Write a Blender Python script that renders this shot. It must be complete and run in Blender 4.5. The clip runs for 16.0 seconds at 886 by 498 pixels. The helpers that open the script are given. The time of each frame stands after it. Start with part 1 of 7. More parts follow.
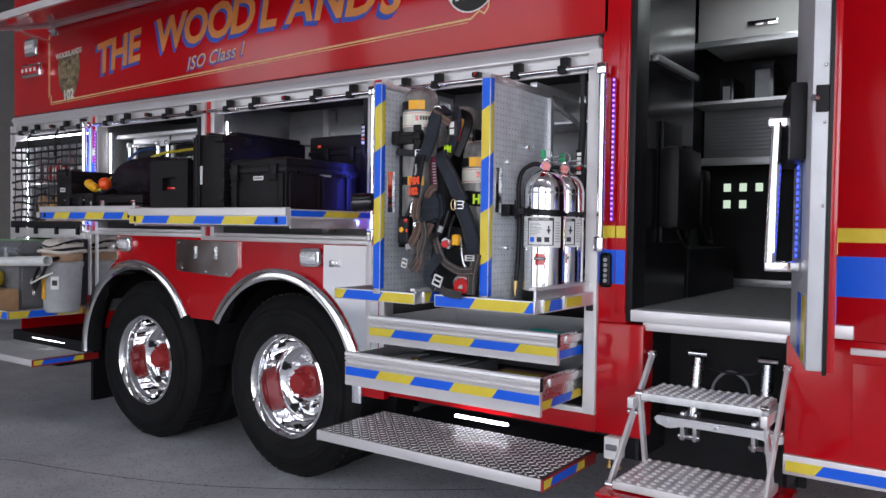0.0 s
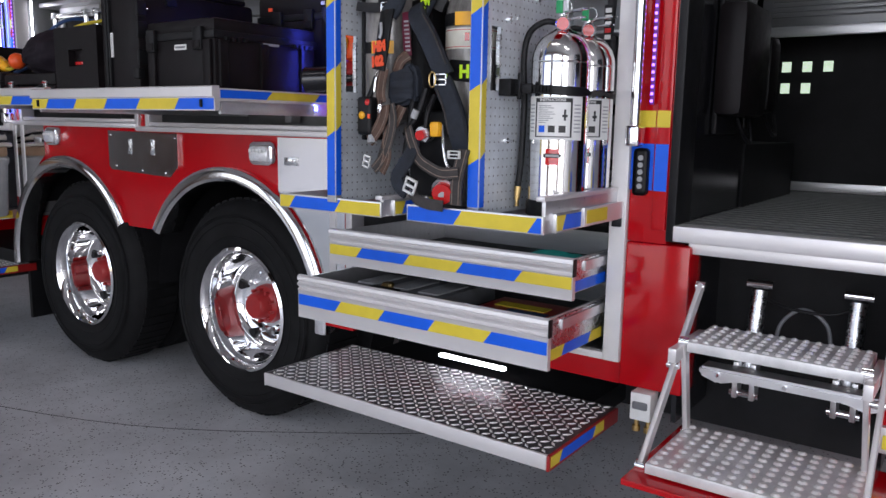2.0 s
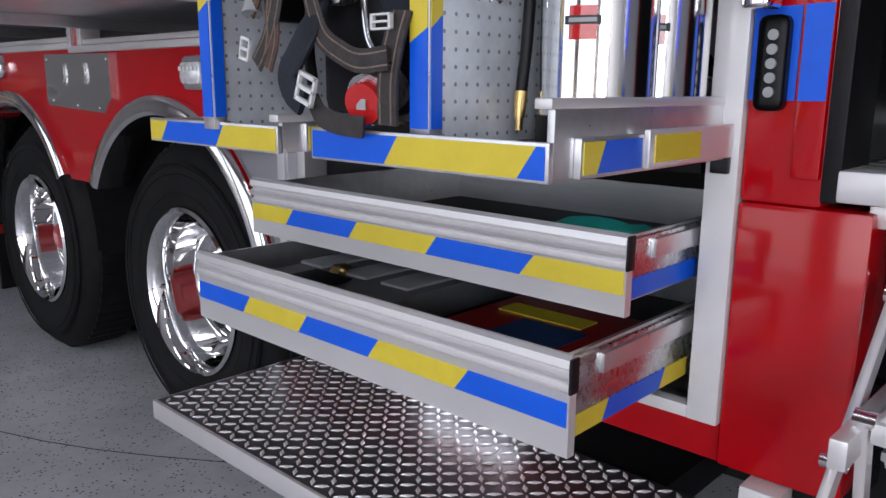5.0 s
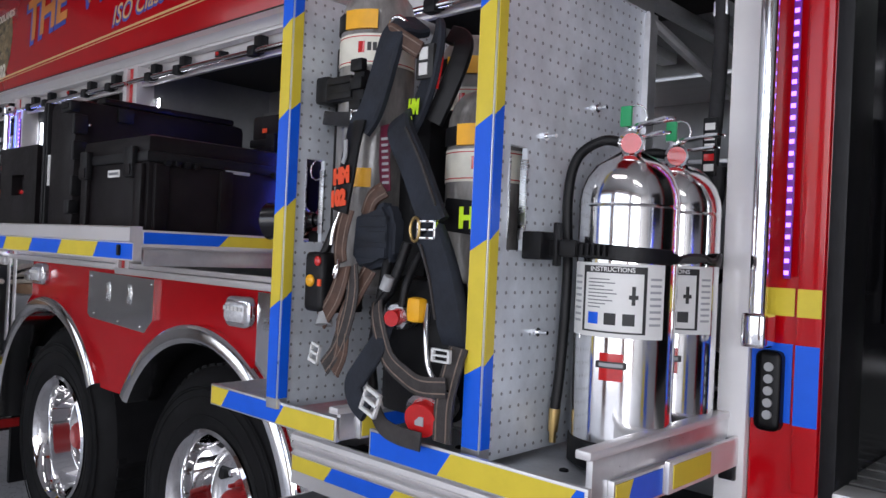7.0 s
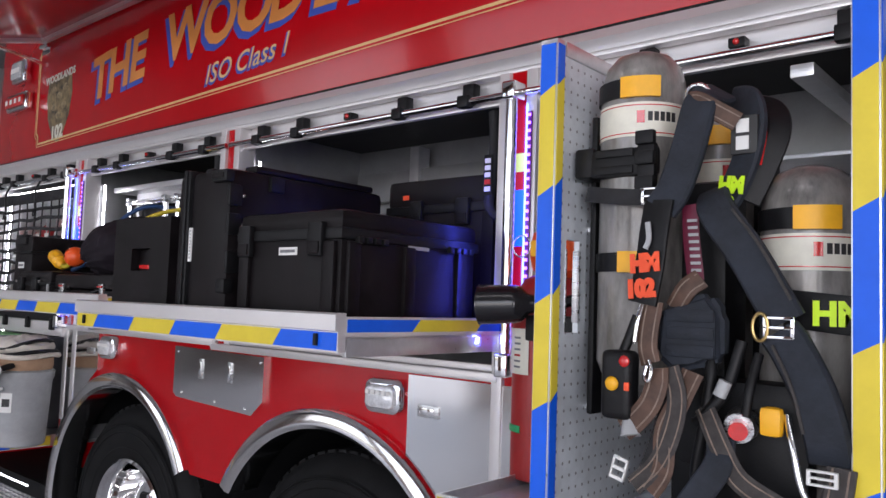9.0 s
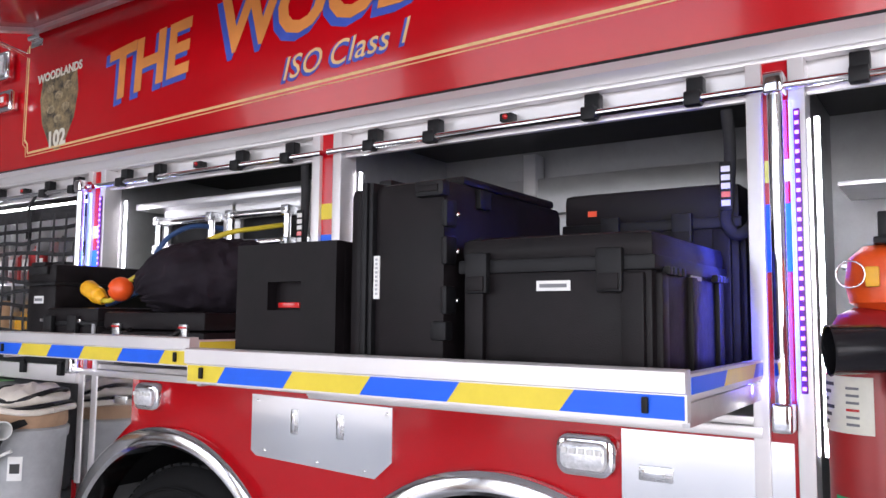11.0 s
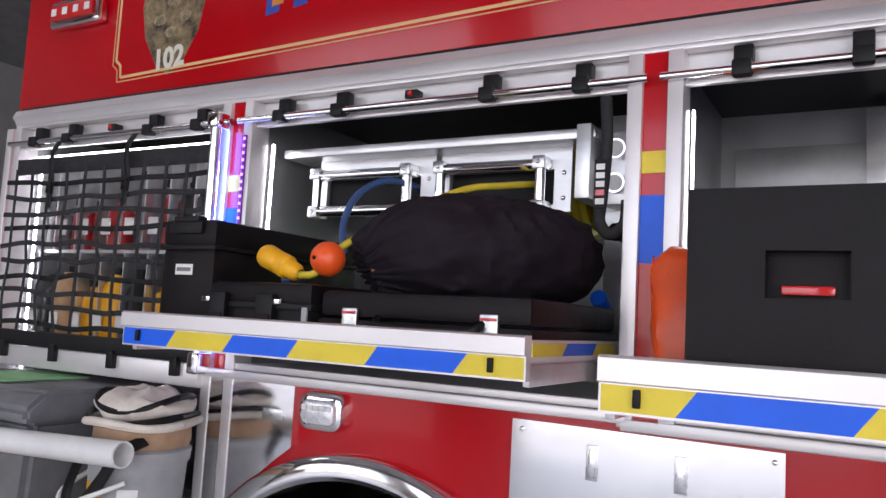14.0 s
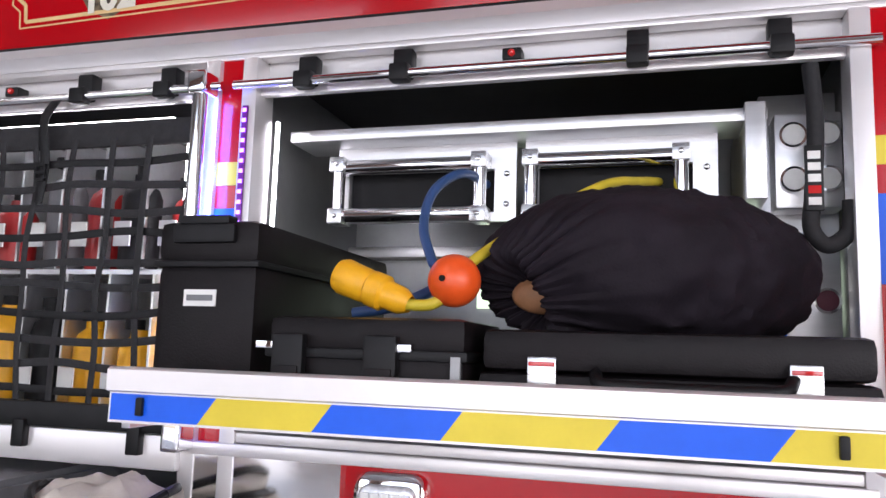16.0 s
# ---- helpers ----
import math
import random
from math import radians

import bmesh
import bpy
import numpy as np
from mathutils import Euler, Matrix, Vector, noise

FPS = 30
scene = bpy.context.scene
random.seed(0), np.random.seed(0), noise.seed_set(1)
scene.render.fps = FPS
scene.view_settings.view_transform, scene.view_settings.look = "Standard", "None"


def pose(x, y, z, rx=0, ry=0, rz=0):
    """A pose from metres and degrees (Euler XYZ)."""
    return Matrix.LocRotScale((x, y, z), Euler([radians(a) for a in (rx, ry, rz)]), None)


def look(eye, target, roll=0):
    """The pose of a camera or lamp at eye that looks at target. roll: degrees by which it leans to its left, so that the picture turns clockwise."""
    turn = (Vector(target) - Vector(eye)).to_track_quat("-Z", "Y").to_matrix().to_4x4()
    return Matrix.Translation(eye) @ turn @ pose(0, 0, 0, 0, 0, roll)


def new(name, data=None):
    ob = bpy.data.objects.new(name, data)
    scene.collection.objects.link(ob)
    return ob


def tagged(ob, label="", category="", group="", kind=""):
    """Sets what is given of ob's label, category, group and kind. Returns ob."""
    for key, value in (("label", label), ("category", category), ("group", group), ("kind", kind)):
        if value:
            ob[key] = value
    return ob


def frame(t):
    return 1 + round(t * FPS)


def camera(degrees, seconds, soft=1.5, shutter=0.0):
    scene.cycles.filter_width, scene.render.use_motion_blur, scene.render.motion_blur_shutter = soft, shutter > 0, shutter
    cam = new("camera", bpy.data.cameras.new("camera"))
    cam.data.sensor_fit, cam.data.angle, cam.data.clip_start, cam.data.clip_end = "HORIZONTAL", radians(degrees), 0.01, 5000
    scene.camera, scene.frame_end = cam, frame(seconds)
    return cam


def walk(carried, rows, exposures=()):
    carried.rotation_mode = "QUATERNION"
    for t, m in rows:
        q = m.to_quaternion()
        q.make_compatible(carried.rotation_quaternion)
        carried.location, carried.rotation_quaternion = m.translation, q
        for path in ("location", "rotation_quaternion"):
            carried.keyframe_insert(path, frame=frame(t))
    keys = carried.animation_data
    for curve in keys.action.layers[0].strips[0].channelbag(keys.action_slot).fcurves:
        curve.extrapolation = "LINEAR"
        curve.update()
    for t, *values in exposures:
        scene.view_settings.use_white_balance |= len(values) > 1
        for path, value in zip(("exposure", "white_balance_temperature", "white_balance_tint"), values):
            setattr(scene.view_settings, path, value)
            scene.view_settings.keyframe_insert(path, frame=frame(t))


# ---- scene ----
cam = camera(59.5, 16.0)
METRES, EYE, TILT, LEAN, TURN = 5.93, 1.585, 0.0, 0.0, 32.3
PATH = [
    (0, (0.35, -0.178, 1.595), (-0.804, 1.454, 1.539), 0.8),
    (0.5, (0.18, -0.078, 1.592), (-0.955, 1.565, 1.48), 0.1),
    (1, (0.092, 0.047, 1.573), (-1.02, 1.701, 1.403), 0.3),
    (1.5, (0.011, 0.342, 1.581), (-1.116, 1.978, 1.346), 0.5),
    (2, (-0.076, 0.595, 1.561), (-1.227, 2.199, 1.241), 1.0),
    (2.5, (-0.26, 0.836, 1.523), (-1.392, 2.431, 1.108), 0.5),
    (3, (-0.368, 1.076, 1.488), (-1.49, 2.674, 1.055), -0.1),
    (3.2, (-0.394, 1.198, 1.467), (-1.526, 2.788, 1.033), 0.5),
    (5.3, (-0.529, 1.693, 1.378), (-1.882, 3.112, 0.987), 0.6),
    (5.5, (-0.521, 1.673, 1.415), (-1.876, 3.107, 1.083), 1.4),
    (6, (-0.474, 1.622, 1.537), (-1.84, 3.075, 1.39), 1.3),
    (6.5, (-0.439, 1.571, 1.599), (-1.807, 3.029, 1.529), 1.9),
    (7, (-0.484, 1.49, 1.652), (-1.843, 2.957, 1.658), 2.6),
    (7.5, (-0.573, 1.386, 1.682), (-1.905, 2.877, 1.744), 3.0),
    (8, (-0.687, 1.265, 1.696), (-1.973, 2.793, 1.799), 3.3),
    (8.5, (-0.812, 1.197, 1.72), (-2.079, 2.738, 1.86), 3.6),
    (9, (-1.071, 1.224, 1.712), (-2.372, 2.736, 1.849), 2.0),
    (9.5, (-1.308, 1.223, 1.754), (-2.595, 2.749, 1.888), 2.8),
    (10, (-1.514, 1.107, 1.775), (-2.706, 2.704, 1.95), 1.6),
    (10.2, (-1.622, 1.02, 1.79), (-2.76, 2.657, 1.95), 0.3),
    (12.3, (-2.481, 1.183, 1.714), (-3.508, 2.886, 1.922), 2.1),
    (12.5, (-2.571, 1.158, 1.718), (-3.556, 2.887, 1.921), 2.1),
    (13, (-2.78, 1.069, 1.718), (-3.717, 2.826, 1.91), 1.6),
    (13.5, (-3.003, 1.091, 1.703), (-3.974, 2.83, 1.884), 3.0),
    (14, (-3.272, 1.22, 1.717), (-4.25, 2.954, 1.902), 3.2),
    (14.5, (-3.476, 1.282, 1.721), (-4.399, 3.046, 1.909), 3.3),
    (15, (-3.769, 1.314, 1.735), (-4.485, 3.164, 1.985), 2.2),
    (15.5, (-3.942, 1.369, 1.739), (-4.545, 3.258, 1.996), 3.0),
    (16, (-4.106, 1.517, 1.739), (-4.659, 3.422, 1.999), 1.8),
]
walk(cam, [(t, look(eye, target, roll)) for t, eye, target, roll in PATH],
     exposures=((0, 0.15, 6300, 17), (7, 0.15, 6300, 17), (8.5, 0.05, 6400, 18), (9, 0.4, 6450, 18), (9.5, 0.95, 6500, 19), (10, 1.0, 6500, 19), (12.5, 0.66, 6500, 19), (14, 0.6, 6500, 20), (15, 0.55, 6500, 20), (16, 0.95, 6500, 20)))
FLOOR = 0.085      # level of the bay floor
FACE = 3.0         # plane of the truck's side

# ---- world and light ----
world = bpy.data.worlds.new("world")
scene.world = world
world.use_nodes = True
sky = world.node_tree.nodes.new("ShaderNodeTexSky")
sky.sky_type = 'NISHITA'
sky.sun_disc = False
sky.sun_elevation = radians(48)
sky.sun_rotation = radians(150)
world.node_tree.links.new(sky.outputs[0], world.node_tree.nodes["Background"].inputs[0])
world.node_tree.nodes["Background"].inputs[1].default_value = 0.15
sun_data = bpy.data.lights.new("sun", 'SUN')
sun_data.energy, sun_data.angle, sun_data.color = 3.0, radians(0.5), (1, 0.95, 0.88)
sun = new("sun", sun_data)
sun.rotation_euler = (radians(42), 0, radians(-30))


def area(name, eye, target, sx, sy, watts, color=(1, 1, 1)):
    d = bpy.data.lights.new(name, 'AREA')
    d.shape, d.size, d.size_y, d.energy, d.color = 'RECTANGLE', sx, sy, watts, color
    ob = new(name, d)
    ob.matrix_world = look(eye, target)
    return ob


# ---- materials ----
def mat(name, color, rough=0.5, metal=0.0, vary=0.12, scale=6.0, bump=0.0, bscale=120.0, coat=0.0, emit=None, strength=0.0,
        spec=0.5, stretch=(1, 1, 1), rvary=0.0):
    m = bpy.data.materials.new(name)
    m.use_nodes = True
    nt = m.node_tree
    b = nt.nodes["Principled BSDF"]
    b.inputs["Roughness"].default_value = rough
    b.inputs["Metallic"].default_value = metal
    b.inputs["Coat Weight"].default_value = coat
    b.inputs["Coat Roughness"].default_value = 0.04
    b.inputs["Specular IOR Level"].default_value = spec
    tc = nt.nodes.new("ShaderNodeTexCoord")
    mp = nt.nodes.new("ShaderNodeMapping")
    mp.inputs["Scale"].default_value = stretch
    nt.links.new(tc.outputs["Object"], mp.inputs[0])
    n1 = nt.nodes.new("ShaderNodeTexNoise")
    n1.inputs["Scale"].default_value = scale
    n1.inputs["Detail"].default_value = 8
    n1.inputs["Roughness"].default_value = 0.65
    nt.links.new(mp.outputs[0], n1.inputs[0])
    ramp = nt.nodes.new("ShaderNodeMix")
    ramp.data_type = 'RGBA'
    ramp.inputs[6].default_value = (*[c * (1 - vary) for c in color], 1)
    ramp.inputs[7].default_value = (*[min(1, c * (1 + vary)) for c in color], 1)
    spread = nt.nodes.new("ShaderNodeMapRange")
    spread.inputs[1].default_value, spread.inputs[2].default_value = 0.34, 0.66
    nt.links.new(n1.outputs[0], spread.inputs[0])
    nt.links.new(spread.outputs[0], ramp.inputs[0])
    nt.links.new(ramp.outputs[2], b.inputs["Base Color"])
    if rvary:
        mr = nt.nodes.new("ShaderNodeMapRange")
        mr.inputs[1].default_value, mr.inputs[2].default_value = 0.3, 0.7
        mr.inputs[3].default_value, mr.inputs[4].default_value = max(0.02, rough - rvary), rough + rvary
        nt.links.new(n1.outputs[0], mr.inputs[0])
        nt.links.new(mr.outputs[0], b.inputs["Roughness"])
    if bump:
        n2 = nt.nodes.new("ShaderNodeTexNoise")
        n2.inputs["Scale"].default_value = bscale
        n2.inputs["Detail"].default_value = 4
        nt.links.new(mp.outputs[0], n2.inputs[0])
        bp = nt.nodes.new("ShaderNodeBump")
        bp.inputs["Strength"].default_value = bump
        bp.inputs["Distance"].default_value = 0.004
        nt.links.new(n2.outputs[0], bp.inputs["Height"])
        nt.links.new(bp.outputs[0], b.inputs["Normal"])
    if emit:
        b.inputs["Emission Color"].default_value = (*emit, 1)
        b.inputs["Emission Strength"].default_value = strength
    return m


RED = mat("red_paint", (0.46, 0.002, 0.006), 0.16, 0, 0.07, 3, 0.015, 14, coat=0.25, spec=0.35)
REDDULL = mat("red_enamel", (0.33, 0.015, 0.015), 0.35, 0, 0.12, 8)
ALU = mat("aluminium", (0.72, 0.72, 0.73), 0.33, 0.85, 0.06, 4, 0.03, 200, stretch=(1, 8, 8), rvary=0.06)
ALULIGHT = mat("anodised_trim", (0.76, 0.74, 0.74), 0.33, 0.5, 0.04, 3, 0.008, 60, rvary=0.05)
FRAMEW = mat("white_shutter_frame", (0.76, 0.75, 0.745), 0.35, 0.12, 0.05, 5, 0.01, 60)
# aluminium inside the body, its colour darkened for the weak light in there
LINER = mat("shaded_liner_aluminium", (0.28, 0.285, 0.29), 0.38, 0.65, 0.10, 9, 0.05, 160, rvary=0.08)
GALV = mat("galvanised_sheet", (0.66, 0.69, 0.72), 0.42, 0.6, 0.16, 14, 0.04, 90, rvary=0.08)
STEEL = mat("polished_steel", (0.84, 0.84, 0.84), 0.12, 1, 0.03, 5, rvary=0.04)
BRUSHED = mat("brushed_steel", (0.62, 0.63, 0.64), 0.28, 1, 0.08, 6, 0.02, 120, stretch=(1, 12, 12), rvary=0.06)
CHROME = mat("chrome", (0.86, 0.86, 0.87), 0.05, 1, 0.02, 5)
BLACK = mat("black_plastic", (0.007, 0.007, 0.008), 0.45, 0, 0.3, 20, 0.10, 260, spec=0.25)
CASE = mat("black_case", (0.0078, 0.0062, 0.0070), 0.42, 0, 0.45, 9, 0.16, 320, rvary=0.12, spec=0.17)
RUBBER = mat("tyre_rubber", (0.0065, 0.0065, 0.007), 0.72, 0, 0.4, 7, 0.15, 130, spec=0.2)
WEB = mat("black_webbing", (0.016, 0.016, 0.018), 0.8, 0, 0.3, 40, 0.3, 500)
STRAP = mat("grey_strap", (0.040, 0.035, 0.034), 0.75, 0, 0.3, 40, 0.3, 500)
PAD = mat("padded_strap", (0.012, 0.016, 0.025), 0.78, 0, 0.35, 18, 0.35, 120)
LEATHER = mat("brown_strap", (0.085, 0.046, 0.032), 0.65, 0, 0.3, 25, 0.2, 200)
CLOTH = mat("dark_bag_cloth", (0.0125, 0.009, 0.0135), 0.8, 0, 0.3, 10, 0.25, 220, spec=0.2)
BLUE = mat("blue_tape", (0.008, 0.115, 0.74), 0.33, 0, 0.06, 10, spec=0.3)
YELLOW = mat("yellow_tape", (0.72, 0.57, 0.05), 0.33, 0, 0.06, 10, spec=0.3)
WHITE = mat("white_label", (0.74, 0.74, 0.72), 0.45, 0, 0.05, 20)
CREAM = mat("cream_label", (0.72, 0.70, 0.60), 0.45, 0, 0.08, 20)
INK = mat("black_ink", (0.02, 0.02, 0.02), 0.5)
YELPL = mat("yellow_rubber", (0.85, 0.42, 0.01), 0.42, 0, 0.08, 20)
ORANGE = mat("orange_plastic", (0.85, 0.10, 0.015), 0.35, 0, 0.1, 15, 0.04, 60)
ORANGETX = mat("orange_lettering", (0.95, 0.10, 0.03), 0.5)
LIMETX = mat("lime_lettering", (0.62, 0.95, 0.02), 0.5)
TAN = mat("tan_leather", (0.40, 0.19, 0.09), 0.6, 0, 0.25, 12, 0.15, 90)
GOLD = mat("orange_gold_leaf", (0.62, 0.24, 0.055), 0.4, 0, 0.10, 8)
GOLDLINE = mat("gold_line", (0.72, 0.50, 0.22), 0.4, 0, 0.06, 8)
BLUELET = mat("blue_letter_shade", (0.03, 0.08, 0.42), 0.4)
# near-black for black parts, and for shade painted inside and behind things
DARK = mat("black_parts_and_shade", (0.008, 0.008, 0.009), 0.6, 0, 0.3, 8, 0.05, 100, spec=0.25)
DARKGLOSS = mat("black_gloss", (0.010, 0.010, 0.012), 0.18, 0, 0.2, 8)
GREY = mat("grey_plastic", (0.16, 0.165, 0.175), 0.5, 0, 0.12, 15, 0.06, 240)
LGREY = mat("light_grey_plastic", (0.36, 0.37, 0.38), 0.5, 0, 0.1, 15, 0.06, 240)
DOORGREY = mat("grey_door_lining", (0.50, 0.51, 0.53), 0.4, 0.2, 0.06, 6)
FLOORM = mat("cab_floor", (0.15, 0.15, 0.15), 0.55, 0, 0.2, 30, 0.3, 140)
REDLENS = mat("red_lens", (0.55, 0.02, 0.02), 0.12, 0, 0.1, 60, coat=0.6)
CLEAR = mat("clear_lens", (0.72, 0.73, 0.75), 0.12, 0.3, 0.25, 70, 0.2, 150, coat=0.6)
GREEN = mat("green_tag", (0.02, 0.33, 0.12), 0.5)
TEAL = mat("teal_strap", (0.01, 0.36, 0.30), 0.6, 0, 0.15, 20)
CARD = mat("cardboard", (0.42, 0.26, 0.14), 0.8, 0, 0.15, 15, 0.08, 90)
COIL = mat("yellow_hose", (0.60, 0.47, 0.03), 0.5, 0, 0.12, 15)
BLUEHOSE = mat("blue_hose", (0.03, 0.075, 0.20), 0.4, 0, 0.12, 15)
PIPE = mat("white_pipe", (0.74, 0.75, 0.74), 0.4, 0, 0.05, 10)
SACK = mat("white_cloth", (0.62, 0.57, 0.50), 0.85, 0, 0.15, 9, 0.3, 60)
SACKTAN = mat("tan_cloth", (0.38, 0.24, 0.15), 0.85, 0, 0.2, 9, 0.3, 60)
BOTTLE = mat("scuffed_composite", (0.20, 0.19, 0.18), 0.28, 0, 0.55, 16, 0.05, 60, coat=0.5, stretch=(1, 1, 0.35))
TAG = mat("maroon_tag", (0.13, 0.012, 0.035), 0.5, 0, 0.1, 20)
BRASS = mat("brass", (0.62, 0.44, 0.18), 0.3, 1, 0.1, 20)
WALLP = mat("painted_block", (0.42, 0.41, 0.40), 0.7, 0, 0.08, 4, 0.1, 40)
DECK = mat("ceiling_deck", (0.30, 0.30, 0.305), 0.6, 0, 0.15, 3, 0.05, 30)
BRICKM = mat("red_brick", (0.30, 0.15, 0.11), 0.85, 0, 0.3, 6, 0.3, 80)
_nt = BRICKM.node_tree
_br = _nt.nodes.new("ShaderNodeTexBrick")
_br.inputs["Scale"].default_value = 1.0
_br.inputs["Brick Width"].default_value = 0.2
_br.inputs["Row Height"].default_value = 0.075
_br.inputs["Mortar Size"].default_value = 0.006
_br.inputs["Color1"].default_value = (0.36, 0.20, 0.15, 1)
_br.inputs["Color2"].default_value = (0.24, 0.12, 0.09, 1)
_br.inputs["Mortar"].default_value = (0.5, 0.48, 0.45, 1)
_mp = _nt.nodes.new("ShaderNodeMapping")
_mp.inputs["Rotation"].default_value = (radians(-90), 0, 0)
_nt.links.new(_nt.nodes["Texture Coordinate"].outputs["Object"], _mp.inputs[0])
_nt.links.new(_mp.outputs[0], _br.inputs[0])
_nt.links.new(_br.outputs[0], _nt.nodes["Principled BSDF"].inputs["Base Color"])
MORTAR = mat("mortar", (0.45, 0.43, 0.40), 0.9, 0, 0.1, 20, 0.2, 90)
LEDWHITE = mat("white_led", (0.9, 0.9, 0.9), 0.4, emit=(0.93, 0.95, 1.0), strength=11)
GRIPLED = mat("pale_led", (0.8, 0.85, 0.9), 0.4, emit=(0.75, 0.85, 1.0), strength=1.6)
LEDBLUE = mat("blue_led", (0.3, 0.15, 0.9), 0.4, emit=(0.30, 0.12, 1.0), strength=4)
LEDDOOR = mat("pure_blue_led", (0.05, 0.08, 0.9), 0.4, emit=(0.03, 0.06, 1.0), strength=3)
LEDBASE = mat("violet_led_strip", (0.16, 0.015, 0.24), 0.3, 0, 0.2, 60)
TUBE = mat("lamp_tube", (0.9, 0.9, 0.9), 0.4, emit=(1, 0.98, 0.95), strength=7)
DAY = mat("daylight_backdrop", (0.5, 0.6, 0.45), 0.9, vary=0.5, scale=30, emit=(0.75, 0.95, 0.7), strength=0.7)


def concrete():
    m = mat("speckled_epoxy_floor", (0.53, 0.54, 0.56), 0.45, 0, 0.22, 1.6, 0.10, 60, rvary=0.10)
    nt = m.node_tree
    b = nt.nodes["Principled BSDF"]
    base = b.inputs["Base Color"].links[0].from_socket
    tc = nt.nodes["Texture Coordinate"]
    v = nt.nodes.new("ShaderNodeTexVoronoi")
    v.inputs["Scale"].default_value = 62
    nt.links.new(tc.outputs["Object"], v.inputs[0])
    r = nt.nodes.new("ShaderNodeMapRange")
    r.inputs[1].default_value, r.inputs[2].default_value, r.inputs[3].default_value, r.inputs[4].default_value = 0.20, 0.32, 1, 0
    nt.links.new(v.outputs["Distance"], r.inputs[0])
    n = nt.nodes.new("ShaderNodeTexNoise")
    n.inputs["Scale"].default_value = 25
    nt.links.new(tc.outputs["Object"], n.inputs[0])
    g = nt.nodes.new("ShaderNodeMath")
    g.operation = 'GREATER_THAN'
    g.inputs[1].default_value = 0.5
    nt.links.new(n.outputs[0], g.inputs[0])
    mu = nt.nodes.new("ShaderNodeMath")
    mu.operation = 'MULTIPLY'
    nt.links.new(r.outputs[0], mu.inputs[0])
    nt.links.new(g.outputs[0], mu.inputs[1])
    mx = nt.nodes.new("ShaderNodeMix")
    mx.data_type = 'RGBA'
    nt.links.new(mu.outputs[0], mx.inputs[0])
    nt.links.new(base, mx.inputs[6])
    mx.inputs[7].default_value = (0.05, 0.05, 0.055, 1)
    nt.links.new(mx.outputs[2], b.inputs["Base Color"])
    return m


CONCRETE = concrete()


def pegboard():
    """Galvanised sheet punched with small round holes on a 25 mm grid in y and z."""
    m = mat("punched_sheet", (0.68, 0.72, 0.76), 0.42, 0.30, 0.14, 12, 0.03, 80, rvary=0.08)
    nt = m.node_tree
    b = nt.nodes["Principled BSDF"]
    base = b.inputs["Base Color"].links[0].from_socket
    tc = nt.nodes["Texture Coordinate"]
    sep = nt.nodes.new("ShaderNodeSeparateXYZ")
    nt.links.new(tc.outputs["Object"], sep.inputs[0])
    sq = []
    for i in (1, 2):
        a = nt.nodes.new("ShaderNodeMath")
        a.operation = 'MULTIPLY'
        a.inputs[1].default_value = 1 / 0.0254
        nt.links.new(sep.outputs[i], a.inputs[0])
        fr = nt.nodes.new("ShaderNodeMath")
        fr.operation = 'FRACT'
        nt.links.new(a.outputs[0], fr.inputs[0])
        s = nt.nodes.new("ShaderNodeMath")
        s.operation = 'SUBTRACT'
        s.inputs[1].default_value = 0.5
        nt.links.new(fr.outputs[0], s.inputs[0])
        p = nt.nodes.new("ShaderNodeMath")
        p.operation = 'MULTIPLY'
        nt.links.new(s.outputs[0], p.inputs[0])
        nt.links.new(s.outputs[0], p.inputs[1])
        sq.append(p)
    ad = nt.nodes.new("ShaderNodeMath")
    ad.operation = 'ADD'
    nt.links.new(sq[0].outputs[0], ad.inputs[0])
    nt.links.new(sq[1].outputs[0], ad.inputs[1])
    lt = nt.nodes.new("ShaderNodeMath")
    lt.operation = 'LESS_THAN'
    lt.inputs[1].default_value = 0.016
    nt.links.new(ad.outputs[0], lt.inputs[0])
    mx = nt.nodes.new("ShaderNodeMix")
    mx.data_type = 'RGBA'
    nt.links.new(lt.outputs[0], mx.inputs[0])
    nt.links.new(base, mx.inputs[6])
    # hole dots are colour only, their grey lifted for light behind the sheet
    mx.inputs[7].default_value = (0.27, 0.28, 0.29, 1)
    nt.links.new(mx.outputs[2], b.inputs["Base Color"])
    return m


PEG = pegboard()


# ---- mesh helpers ----
def box(bm, lo, hi, bev=0.0, seg=2):
    lo, hi = [min(a, b) for a, b in zip(lo, hi)], [max(a, b) for a, b in zip(lo, hi)]
    r = bmesh.ops.create_cube(bm, size=1.0)
    for v in r["verts"]:
        v.co = Vector([lo[i] + (v.co[i] + 0.5) * (hi[i] - lo[i]) for i in range(3)])
    if bev:
        edges = list({e for v in r["verts"] for e in v.link_edges})
        bmesh.ops.bevel(bm, geom=edges, offset=bev, segments=seg, affect='EDGES', profile=0.6)
    return bm


def cyl(bm, p0, p1, r0, r1=None, seg=20, bev=0.0):
    p0, p1 = Vector(p0), Vector(p1)
    r1 = r0 if r1 is None else r1
    d = p1 - p0
    m = Matrix.Translation((p0 + p1) / 2) @ d.to_track_quat("Z", "Y").to_matrix().to_4x4()
    r = bmesh.ops.create_cone(bm, cap_ends=True, segments=seg, radius1=r0, radius2=r1, depth=d.length, matrix=m)
    if bev:
        edges = [e for e in {e for v in r["verts"] for e in v.link_edges} if any(len(f.verts) > 4 for f in e.link_faces)]
        bmesh.ops.bevel(bm, geom=edges, offset=bev, segments=2, affect='EDGES')
    return bm


